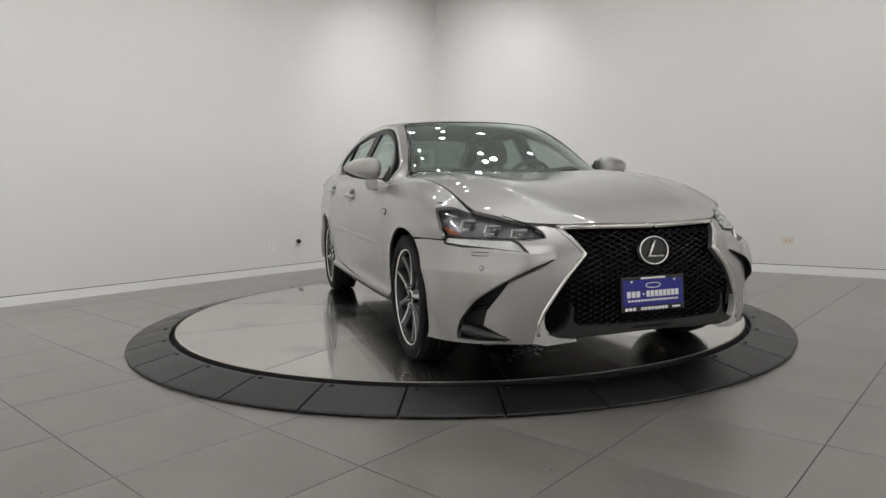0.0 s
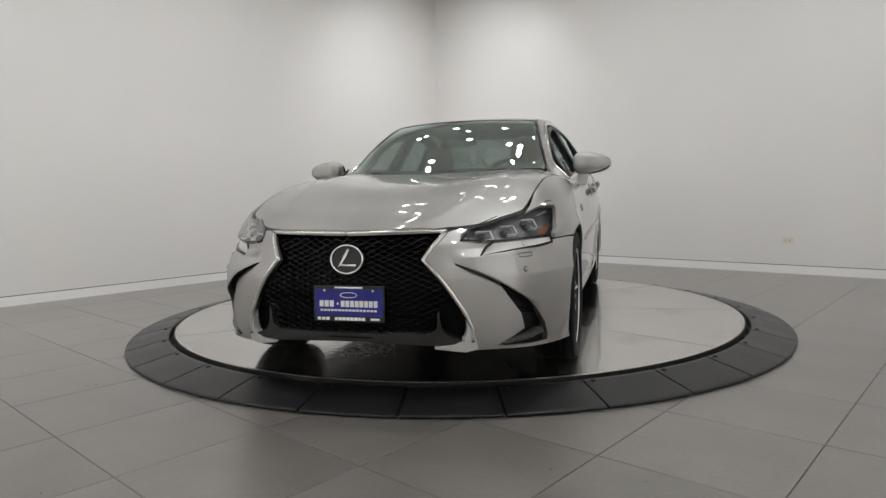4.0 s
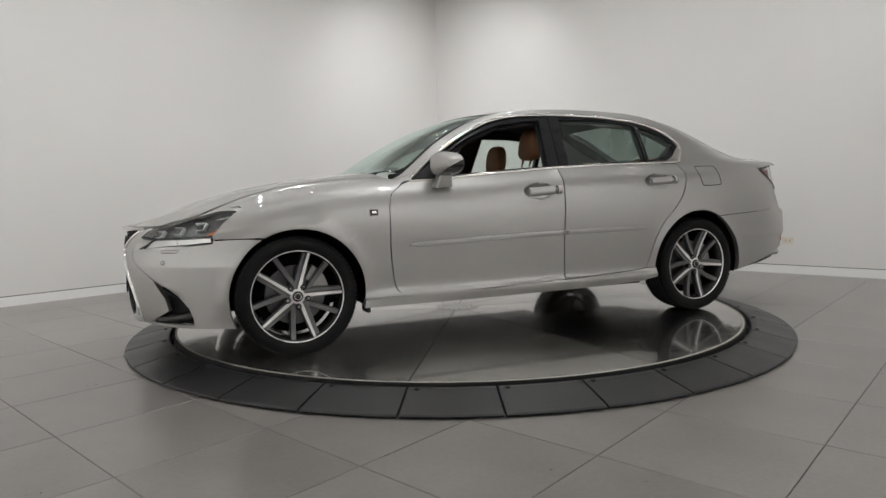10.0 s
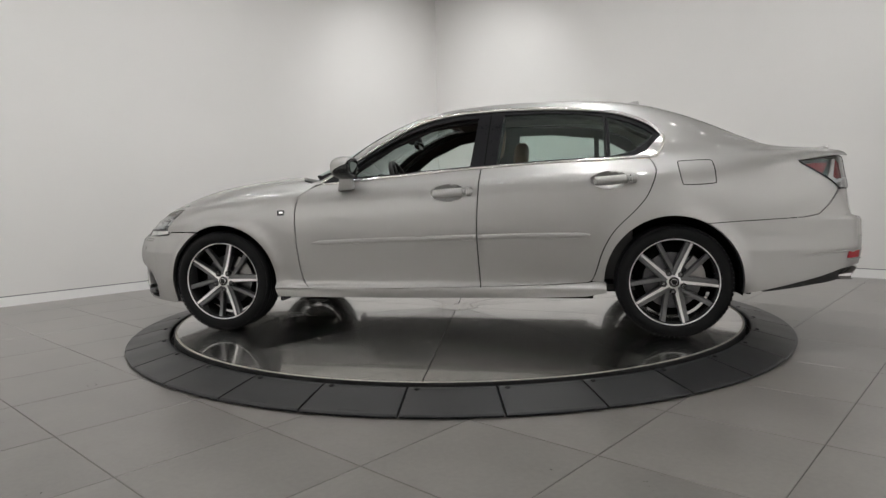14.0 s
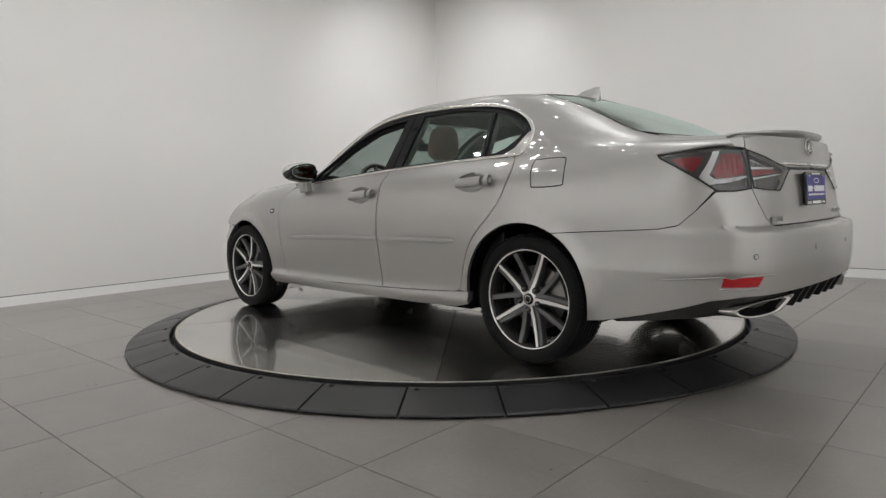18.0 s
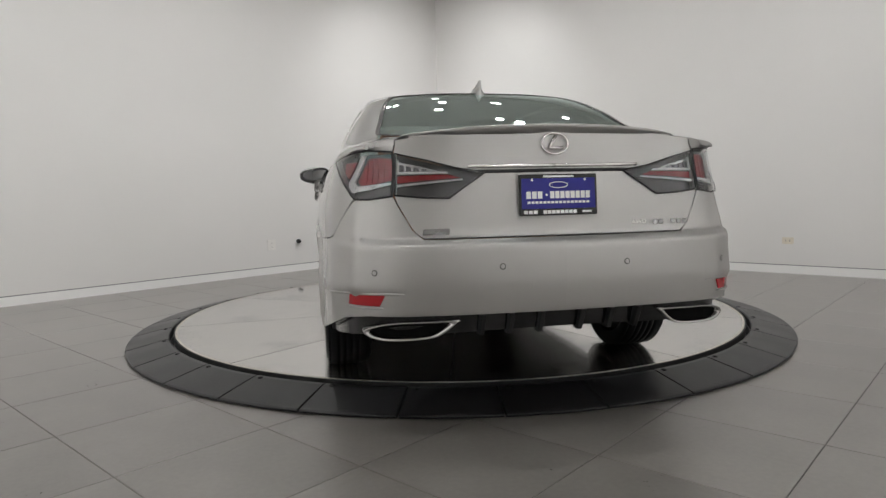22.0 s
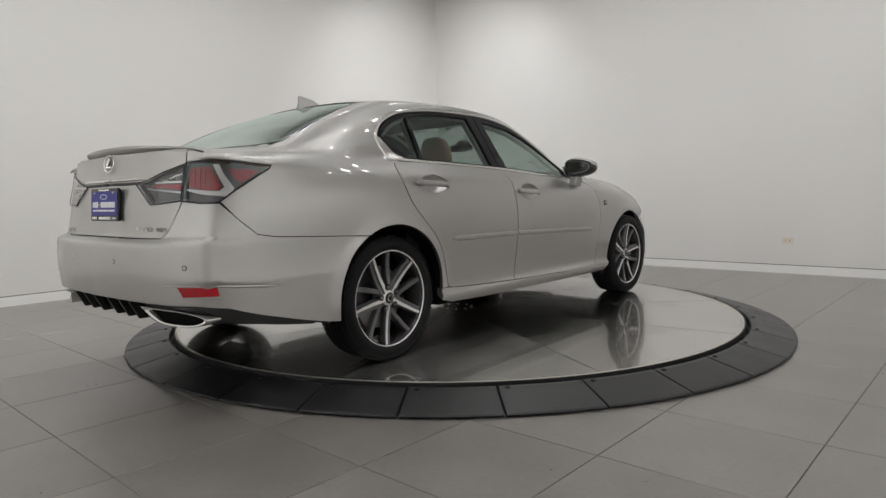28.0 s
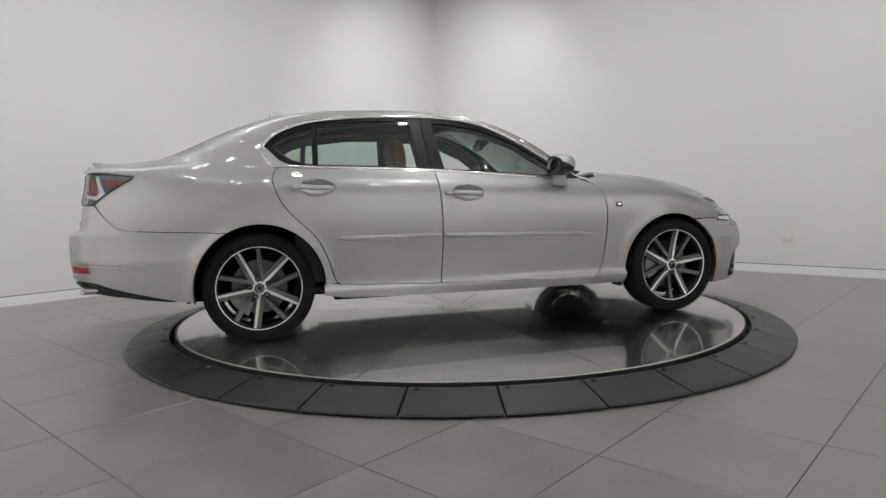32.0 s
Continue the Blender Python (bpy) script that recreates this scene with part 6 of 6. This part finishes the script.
# ---- car: cabin, mirrors, badges ----
def blob(centre, radii, power=2.5, nu=28, nv=16, warp=None):
    """A rounded box-like solid."""
    bm = bmesh.new()
    f = lambda c, e: math.copysign(abs(c) ** e, c)
    e = 2.0 / power
    rows = []
    for j in range(1, nv):
        b = -math.pi / 2 + math.pi * j / nv
        row = []
        for i in range(nu):
            a = 2 * math.pi * i / nu
            p = Vector((radii[0] * f(math.cos(b), e) * f(math.cos(a), e), radii[1] * f(math.cos(b), e) * f(math.sin(a), e), radii[2] * f(math.sin(b), e)))
            row.append(bm.verts.new(p))
        rows.append(row)
    lo, hi = bm.verts.new((0, 0, -radii[2])), bm.verts.new((0, 0, radii[2]))
    for p, q in zip(rows, rows[1:]):
        for i in range(nu):
            k = (i + 1) % nu
            bm.faces.new((p[i], p[k], q[k], q[i]))
    for i in range(nu):
        k = (i + 1) % nu
        bm.faces.new((rows[0][k], rows[0][i], lo))
        bm.faces.new((rows[-1][i], rows[-1][k], hi))
    for v in bm.verts:
        if warp:
            v.co = Vector(warp(v.co))
        v.co += Vector(centre)
    bmesh.ops.recalc_face_normals(bm, faces=bm.faces)
    return bm


def tube(points, radius, n=10, closed=False):
    bm = bmesh.new()
    pts = [Vector(p) for p in points]
    rings = []
    m = len(pts)
    for i, p in enumerate(pts):
        t = (pts[(i + 1) % m] - pts[i - 1]) if closed else (pts[min(i + 1, m - 1)] - pts[max(i - 1, 0)])
        t.normalize()
        u = t.orthogonal().normalized() if i == 0 or not rings else (up - t * up.dot(t)).normalized()
        up = u
        w = t.cross(u)
        rings.append([bm.verts.new(p + (u * math.cos(2 * math.pi * k / n) + w * math.sin(2 * math.pi * k / n)) * radius) for k in range(n)])
    pairs = list(zip(rings, rings[1:])) + ([(rings[-1], rings[0])] if closed else [])
    for p, q in pairs:
        for k in range(n):
            bm.faces.new((p[k], p[(k + 1) % n], q[(k + 1) % n], q[k]))
    if not closed:
        bm.faces.new(rings[0][::-1])
        bm.faces.new(rings[-1])
    bmesh.ops.recalc_face_normals(bm, faces=bm.faces)
    return bm


def build_mirrors():
    for s in (1, -1):
        root = new("wing_mirror")
        root.parent = CAR
        root["label"] = "silver wing mirror with black lower cap"

        def shape(p):
            x, y, z = p
            k = (y + 0.118) / 0.236
            x = max(x, -0.056) + 0.02 * (k - 0.5) * -1.2
            z = z * (1.0 - 0.42 * max(k, 0.0) ** 1.5) - 0.002 * k
            return (x * (1.0 - 0.25 * max(k - 0.45, 0)), y, z)

        shell = blob((0.540, 0.931, 1.050), (0.080, 0.120, 0.080), 2.9, 36, 20, shape)
        low = blob((0.538, 0.931, 1.048), (0.0785, 0.1175, 0.0785), 2.9, 36, 20, shape)
        cut = bmesh.ops.bisect_plane(shell, geom=shell.verts[:] + shell.edges[:] + shell.faces[:], plane_co=(0.54, 0.94, 1.012), plane_no=(0.45, -0.30, 1), clear_inner=True)
        for bm in (shell, low):
            bmesh.ops.transform(bm, matrix=Matrix.Diagonal((1, s, 1, 1)), verts=bm.verts)
            if s < 0:
                bmesh.ops.reverse_faces(bm, faces=bm.faces)
        part("mirror_shell", shell, PAINT, root, shade=True)
        part("lower_cap", low, GLOSS_BLACK, root, "gloss black lower mirror cap", shade=True)
        glass = blob((0.479, 0.924, 1.048), (0.004, 0.098, 0.058), 3.0, 28, 10, lambda p: (p[0], p[1], p[2] * (1 - 1.8 * (p[1] + 0.1))))
        bmesh.ops.transform(glass, matrix=Matrix.Diagonal((1, s, 1, 1)), verts=glass.verts)
        part("mirror_glass", glass, MIRROR, root, "mirror glass tinted dark in place of a dark reflection", shade=True)
        back = blob((0.486, 0.928, 1.048), (0.010, 0.114, 0.071), 2.8, 32, 12, lambda p: (p[0], p[1], p[2] * (1 - 1.8 * (p[1] + 0.1))))
        bmesh.ops.transform(back, matrix=Matrix.Diagonal((1, s, 1, 1)), verts=back.verts)
        part("mirror_bezel", back, GLOSS_BLACK, root, "gloss black mirror bezel", shade=True)
        lamp = tube([(0.612, s * 0.91, 1.018), (0.603, s * 0.97, 1.020), (0.580, s * 1.012, 1.025), (0.535, s * 1.038, 1.031)], 0.006, 8)
        part("side_repeater", lamp, CLEAR_LED, root, shade=True)
        foot = bmesh.new()
        lo = [(0.612, 0.835, 0.912), (0.492, 0.845, 0.915), (0.492, 0.90, 0.915), (0.595, 0.895, 0.905)]
        hi = [(0.575, 0.845, 1.0), (0.505, 0.85, 1.0), (0.505, 0.915, 1.0), (0.575, 0.92, 1.0)]
        a, b = [[foot.verts.new((x, y * s, z)) for x, y, z in q] for q in (lo, hi)]
        for k in range(4):
            j = (k + 1) % 4
            foot.faces.new((a[k], a[j], b[j], b[k]))
        foot.faces.new(a)
        foot.faces.new(b[::-1])
        bmesh.ops.recalc_face_normals(foot, faces=foot.faces)
        part("mirror_foot", bevel(foot, 0.012, 3), PAINT, root, shade=True)
        sail = bmesh.new()
        tri = [(0.72, 0.800, 0.962), (0.56, 0.800, 0.972), (0.57, 0.745, 1.065)]
        f0 = [sail.verts.new((x, y * s, z)) for x, y, z in tri]
        f1 = [sail.verts.new((x, (y + 0.010) * s, z)) for x, y, z in tri]
        sail.faces.new(f0)
        sail.faces.new(f1[::-1])
        for k in range(3):
            j = (k + 1) % 3
            sail.faces.new((f0[k], f1[k], f1[j], f0[j]))
        bmesh.ops.recalc_face_normals(sail, faces=sail.faces)
        part("mirror_sail", sail, TRIM_BLACK, root)


def seat(x, y, drop=0.0):
    root = new("seat")
    root.parent = CAR
    root["label"] = "tan leather seat with headrest"
    w = 0.255
    part("cushion", blob((x + 0.28, y, 0.52), (0.29, w, 0.10), 4.0), LEATHER, root, shade=True)
    lean = lambda p: (p[0] - 0.28 * (p[2] + 0.3), p[1] * (1.0 - 0.22 * max(p[2], 0) / 0.32), p[2])
    part("backrest", blob((x - 0.02, y, 0.725), (0.085, w, 0.315), 3.2, warp=lean), LEATHER, root, shade=True)
    head = blob((x - 0.215, y, 1.208 - drop), (0.056, 0.118, 0.112), 3.0, warp=lambda p: (p[0] - 0.1 * p[2], p[1] * (1 - 0.12 * p[2] / 0.1), p[2]))
    part("headrest", head, LEATHER, root, shade=True)
    for k in (-1, 1):
        part("headrest_post", tube([(x - 0.150, y + 0.055 * k, 0.99), (x - 0.195, y + 0.055 * k, 1.13)], 0.007), CHROME, root, shade=True)


def build_cabin():
    for y in (0.37, -0.37):
        seat(-0.14 if y > 0 else -0.25, y, 0.0 if y > 0 else 0.062)
    bench = new("rear_bench")
    bench.parent = CAR
    bench["label"] = "tan leather rear bench"
    part("bench_cushion", blob((-0.78, 0, 0.54), (0.22, 0.64, 0.10), 5.0), LEATHER, bench, shade=True)
    part("bench_backrest", blob((-1.25, 0, 0.885), (0.10, 0.60, 0.145), 5.0, warp=lambda p: (p[0] - 0.35 * p[2], p[1], p[2])), LEATHER, bench, shade=True)
    for y in (-0.37, 0.37):
        part("bench_headrest", blob((-1.375, y, 1.05), (0.05, 0.125, 0.07), 3.2), LEATHER, bench, shade=True)
    part("rear_shelf", boxed((-1.85, -0.60, 0.98), (-1.36, 0.60, 1.0), 0.006), LEATHER_DARK, CAR, "black parcel shelf")
    dash = blob((0.62, 0, 0.84), (0.26, 0.70, 0.125), 4.0, 48, 20)
    part("dashboard", dash, LEATHER_DARK, CAR, "black dashboard", shade=True)
    part("instrument_hood", blob((0.47, 0.37, 0.955), (0.10, 0.17, 0.045), 2.6), LEATHER_DARK, CAR, shade=True)
    part("centre_screen", boxed((0.52, -0.16, 0.93), (0.55, 0.16, 1.03), 0.006), GLOSS_BLACK, CAR)
    part("centre_console", boxed((-0.5, -0.12, 0.3), (0.45, 0.12, 0.60), 0.03), LEATHER_DARK, CAR)
    wheel = new("steering_wheel")
    wheel.parent = CAR
    wheel["label"] = "black leather steering wheel"
    wheel.matrix_basis = pose(0.30, 0.37, 0.93, 0, -65, 0)
    part("wheel_ring", tube([(0.185 * math.cos(a), 0.185 * math.sin(a), 0) for a in np.linspace(0, 2 * math.pi, 40, endpoint=False)], 0.016, 10, True), LEATHER_DARK, wheel, shade=True)
    part("wheel_boss", blob((0, 0, -0.01), (0.07, 0.085, 0.03), 2.6), LEATHER_DARK, wheel, shade=True)
    for a in (0, 180, 270):
        c, s = math.cos(radians(a + 90)), math.sin(radians(a + 90))
        part("wheel_spoke", tube([(0.05 * c, 0.05 * s, -0.01), (0.18 * c, 0.18 * s, 0)], 0.013, 8), LEATHER_DARK, wheel, shade=True)
    part("steering_column", tube([(0.31, 0.37, 0.92), (0.55, 0.37, 0.80)], 0.04, 12), LEATHER_DARK, CAR, shade=True)
    mirror = part("interior_mirror", blob((0.27, 0.0, 1.240), (0.02, 0.115, 0.032), 3.2), GLOSS_BLACK, CAR, "black interior mirror", shade=True)
    part("mirror_mount", blob((0.30, 0.0, 1.275), (0.05, 0.045, 0.030), 3.0), TRIM_BLACK, CAR, shade=True)
    liner = above([(0.05, 0.0), (0.02, 0.3), (0.0, 0.53), (-0.6, 0.535), (-1.1, 0.54), (-1.25, 0.52), (-1.27, 0.3), (-1.28, 0.0)])
    panel("headliner", cabin_surface, liner, HEADLINER, whole=True, offset=-0.035, rim=0.0, label="dark cloth headliner")
    # pillar trims: the windows' frame seen from inside
    ring = side([(0.72, 0.972)] + [(x, z) for x, z in curve(DLO_TOP, 4)[2:-2]] + [(-1.34, 1.07), (-1.02, 1.02), (-0.3, 0.99), (0.365, 0.95)])
    ring_top = [(a, b + 0.25) for a, b in ring]
    holes = [[(0.53, 0.98), (0.53, 1.05), (0.30, 1.20), (0.047, 1.302), (-0.168, 1.335), (-0.26, 1.340), (-0.222, 1.03), (0.365, 0.985)], [(-0.440, 1.352), (-0.70, 1.352), (-1.03, 1.315), (-1.04, 1.065), (-0.40, 1.04)], [(-1.07, 1.305), (-1.15, 1.28), (-1.30, 1.195), (-1.20, 1.115), (-1.075, 1.085)]]
    panel("pillar_trim", cabin_surface, ring_top, TRIM_BLACK, holes=[side(dense(h, 0.05)) for h in holes], offset=-0.028, rim=0.02, label="black inner pillar trim")
    pillar = above([(0.80, 0.70), (0.50, 0.625), (0.30, 0.575), (0.10, 0.54), (0.05, 0.515), (0.10, 0.50), (0.30, 0.535), (0.50, 0.58), (0.76, 0.655)])
    panel("screen_pillar_trim", cabin_surface, pillar, TRIM_BLACK, offset=-0.020, rim=0.0)
    rear_p = above([(-1.27, 0.49), (-1.33, 0.53), (-1.55, 0.585), (-1.75, 0.62), (-1.95, 0.65), (-1.9, 0.70), (-1.6, 0.70), (-1.35, 0.64), (-1.2, 0.56)])
    panel("rear_pillar_trim", cabin_surface, rear_p, TRIM_BLACK, offset=-0.025, rim=0.0)
    for s in (1, -1):
        card = boxed((-1.2, s * 0.77 - 0.01, 0.34), (0.72, s * 0.77 + 0.01, 0.955), 0.008)
        part("door_card", card, LEATHER_DARK, CAR, "black inner door lining")
    part("cabin_floor", boxed((-1.3, -0.74, 0.265), (0.8, 0.74, 0.30)), LEATHER_DARK, CAR)
    part("firewall", boxed((0.80, -0.72, 0.26), (0.83, 0.72, 0.94)), SHELL, CAR)
    label = above([(0.17, 0.40), (0.125, 0.395), (0.105, 0.475), (0.15, 0.485)])
    panel("windscreen_sticker", cabin_surface, label, WHITE_INK, both=False, offset=-0.0065, rim=0.0, label="small white paper sticker behind the glass")


def on_tail(y, z, lift=0.0):
    P, n = with_normals(tail, s_at(tail, np.array([abs(y)]), np.array([z])), np.array([z]))
    m = np.array([1, math.copysign(1, y), 1])
    P, n = P[0] * m, n[0] * m
    return Vector(P + n * lift), Vector(n)


def facing(at, n):
    """A frame whose z axis leaves the surface, y is up and x runs to the viewer's right."""
    z = n.normalized()
    x = Vector((0, 0, 1)).cross(z).normalized()
    return Matrix.Translation(at) @ Matrix((x, z.cross(x), z)).transposed().to_4x4()


def number_plate(name, m, back, label, wide=1.0):
    root = new(name)
    root.parent = CAR
    root.matrix_basis = m @ Matrix.Diagonal((wide, 1, 1, 1))
    root["label"] = label
    part("plate_bracket", boxed((-0.150, -0.074, -0.008), (0.150, 0.074, 0.0), 0.004), back, root)
    part("plate_frame", boxed((-0.155, -0.078, 0.0), (0.155, 0.078, 0.009), 0.004), GLOSS_BLACK, root, "black plastic plate frame")
    part("plate_sheet", boxed((-0.146, -0.052, 0.009), (0.146, 0.062, 0.0105)), BLUE, root, "deep blue enamelled sheet")

    def bar(x0, x1, y0, y1, z=0.0106):
        part("printed_bar", boxed((x0, y0, z), (x1, y1, z + 0.0008)), WHITE_INK, root)

    bar(-0.060, 0.060, 0.0655, 0.0725)
    # oval emblem of four rings drawn as a plain outline
    line = [(0.036 * math.cos(a), 0.037 + 0.011 * math.sin(a), 0.0113) for a in np.linspace(0, 2 * math.pi, 28, endpoint=False)]
    part("printed_oval", tube(line, 0.0016, 6, True), WHITE_INK, root)
    for k in range(3):
        bar(-0.128 + k * 0.0225, -0.110 + k * 0.0225, -0.014, 0.013)
    bar(-0.052, -0.044, -0.004, 0.004)
    for k in range(8):
        bar(-0.034 + k * 0.0203, -0.0175 + k * 0.0203, -0.014, 0.013)
    for k in range(16):
        bar(-0.124 + k * 0.0156, -0.1125 + k * 0.0156, -0.033, -0.024)
    for k in range(3):
        bar(-0.138 + k * 0.019, -0.123 + k * 0.019, -0.0715, -0.0585, 0.0092)
    for k in range(8):
        bar(-0.062 + k * 0.017, -0.048 + k * 0.017, -0.0715, -0.0585, 0.0092)
    bar(0.094, 0.132, -0.069, -0.061, 0.0092)
    for x in (-0.105, 0.105):
        screw = part("screw", spin_profile([(0.0, 0.0025), (0.005, 0.002), (0.006, 0.0)], 10), CHROME, root)
        screw.location = (x, 0.056, 0.0105)


def emblem(m, w, h, name, deep):
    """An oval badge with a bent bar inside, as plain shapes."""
    root = new(name)
    root.parent = CAR
    root.matrix_basis = m
    root["label"] = "oval chrome badge"
    if deep:
        disc = spin_profile([(0.0, 0.0), (0.90, 0.0), (0.98, -0.25)], 40)
        bmesh.ops.transform(disc, matrix=Matrix.Diagonal((w * 1.10, h * 1.12, 0.04, 1)), verts=disc.verts)
        part("badge_plate", disc, GLOSS_BLACK, root)
    part("badge_ring", tube([(w * math.cos(a), h * math.sin(a), 0.004) for a in np.linspace(0, 2 * math.pi, 44, endpoint=False)], 0.0042, 8, True), CHROME, root, shade=True)
    part("badge_bar", tube([(0.10 * w, 0.72 * h, 0.004), (-0.42 * w, -0.42 * h, 0.004), (0.62 * w, -0.42 * h, 0.004)], 0.0085, 8), CHROME, root, shade=True)


def build_badges():
    at = Vector((2.304, 0, 0.602))
    emblem(facing(at, Vector((1, 0, 0.12))), 0.072, 0.060, "front_badge", True)
    at = Vector((2.294, 0, 0.411))
    number_plate("front_plate", facing(at, Vector((1, 0, 0.05))), TRIM_BLACK, "blue dealer plate in a black frame on the grille", 1.06)
    at, n = on_tail(0.0001, 1.050, 0.004)
    emblem(facing(at, Vector((-1, 0, 0.10))), 0.053, 0.040, "rear_badge", False)
    at, n = on_tail(0.0001, 0.855, 0.006)
    number_plate("rear_plate", facing(at, Vector((-1, 0, 0.06))), TRIM_BLACK, "blue dealer plate in a black frame on the boot")
    # badge lettering
    def words(text, y, z, high, name):
        data = bpy.data.curves.new(name, "FONT")
        data.body, data.size, data.extrude, data.align_x = text, high, 0.0015, "CENTER"
        tmp = new(name, data)
        me = bpy.data.meshes.new_from_object(tmp)
        bpy.data.objects.remove(tmp)
        at, n = on_tail(y, z, 0.003)
        part(name, me, CHROME, CAR, "chrome badge lettering").matrix_basis = facing(at, n)

    words("AWD", -0.335, 0.735, 0.026, "drive_badge")
    at, n = on_tail(-0.47, 0.740, 0.002)
    badge = new("model_badge")
    badge.parent = CAR
    badge.matrix_basis = facing(at, n)
    for k, wd in enumerate((0.022, 0.020, None, 0.020, 0.020, 0.022)):
        if wd:
            x = -0.075 + k * 0.027
            part("chrome_bar", boxed((x, -0.009, 0.0), (x + wd * 0.9, 0.010, 0.003), 0.0012), SATIN, badge)
    at, n = on_tail(0.47, 0.728, 0.002)
    part("trim_badge", boxed((-0.05, -0.011, 0.0), (0.05, 0.011, 0.003), 0.001), SATIN, CAR, "grey rectangular trim badge").matrix_basis = facing(at, n)
    for s in (1, -1):
        P, n = with_normals(hood_surface, np.array([0.985]), v_at_z(np.array([0.985]), np.array([0.775]), HOOD))
        m = np.array([1, s, 1])
        root = new("wing_badge")
        root.parent = CAR
        root["label"] = "small square chrome wing badge"
        root.matrix_basis = facing(Vector((P[0] + n[0] * 0.001) * m), Vector(n[0] * m))
        part("badge_plate", boxed((-0.026, -0.020, 0.0), (0.026, 0.020, 0.003), 0.001), SATIN, root)
        part("badge_inlay", boxed((-0.022, -0.016, 0.003), (0.022, 0.016, 0.0042)), LIP_GREY, root)
        part("badge_stroke", boxed((-0.012, -0.004, 0.0042), (0.014, 0.009, 0.0052)), CHROME, root)


def build_extras():
    # fuel flap seam, roof fin, mud flaps
    flap = [(-1.450, 1.030), (-1.60, 1.033), (-1.635, 1.015), (-1.645, 0.92), (-1.63, 0.898), (-1.49, 0.893), (-1.463, 0.91), (-1.445, 1.012)]
    strip("fuel_flap_seam", cabin_surface, side(dense(curve(flap + [flap[0]], 3)[:-1], 0.05)), 0.0055, 0.0012, SHELL, both=False, closed=True, step=0.012, label="thin dark seam of the fuel flap")
    bm = bmesh.new()
    base = [(-1.13, 0.0), (-1.16, 0.026), (-1.25, 0.034), (-1.315, 0.024), (-1.325, 0.0), (-1.315, -0.024), (-1.25, -0.034), (-1.16, -0.026)]
    top = [(-1.255, 0.0), (-1.26, 0.004), (-1.285, 0.005), (-1.305, 0.004), (-1.312, 0.0), (-1.305, -0.004), (-1.285, -0.005), (-1.26, -0.004)]
    zz = lambda x: float(cabin_surface(np.array([x]), np.array([12.0]))[0][2])
    a = [bm.verts.new((x, y, zz(x) - 0.004)) for x, y in base]
    mid = [bm.verts.new((0.45 * x + 0.55 * u, 0.22 * y + 0.3 * v, zz(x) + 0.026)) for (x, y), (u, v) in zip(base, top)]
    b = [bm.verts.new((x, y, 1.490 if x < -1.28 else 1.484)) for x, y in top]
    for p, q in ((a, mid), (mid, b)):
        for k in range(8):
            j = (k + 1) % 8
            bm.faces.new((p[k], p[j], q[j], q[k]))
    bm.faces.new(b)
    bmesh.ops.recalc_face_normals(bm, faces=bm.faces)
    part("roof_fin", bm, PAINT, CAR, "silver shark-fin aerial", shade=True)
    for s in (1, -1):
        for x, z0 in ((1.02, 0.20), (-1.83, 0.262)):
            part("spat", boxed((x - 0.012, s * 0.80 - 0.055, z0), (x + 0.012, s * 0.80 + 0.055, z0 + 0.10), 0.006), TRIM_BLACK, CAR, "small black spat")
    # engine tray and suspension seen under the car
    for x in (-1.3, 1.3):
        for s in (1, -1):
            part("control_arm", tube([(x, s * 0.35, 0.22), (x * 1.06, s * 0.66, 0.26)], 0.022, 8), SHELL, CAR)
    part("silencer", blob((-2.08, 0, 0.36), (0.13, 0.40, 0.055), 3.0), SHELL, CAR, shade=True)
    for s in (1, -1):
        part("exhaust_pipe", tube([(-2.10, s * 0.38, 0.36), (-2.25, s * 0.52, 0.365), (-2.40, s * 0.57, 0.37)], 0.026, 12), BRAKE, CAR, shade=True)

floor, turn = build_room()
build_downlights()
build_outlets()
turntable = build_turntable()
build_ring()
build_body()
build_front()
build_rear()
build_windows()
build_wheels()
build_cabin()
build_mirrors()
build_badges()
build_extras()
build_tiles(floor, turn)


def motions():
    walk(turntable, turn_rows(Vector(), PLATE_Z))
    walk(CAR, turn_rows(CAR_OFFSET, PLATE_Z))


motions()
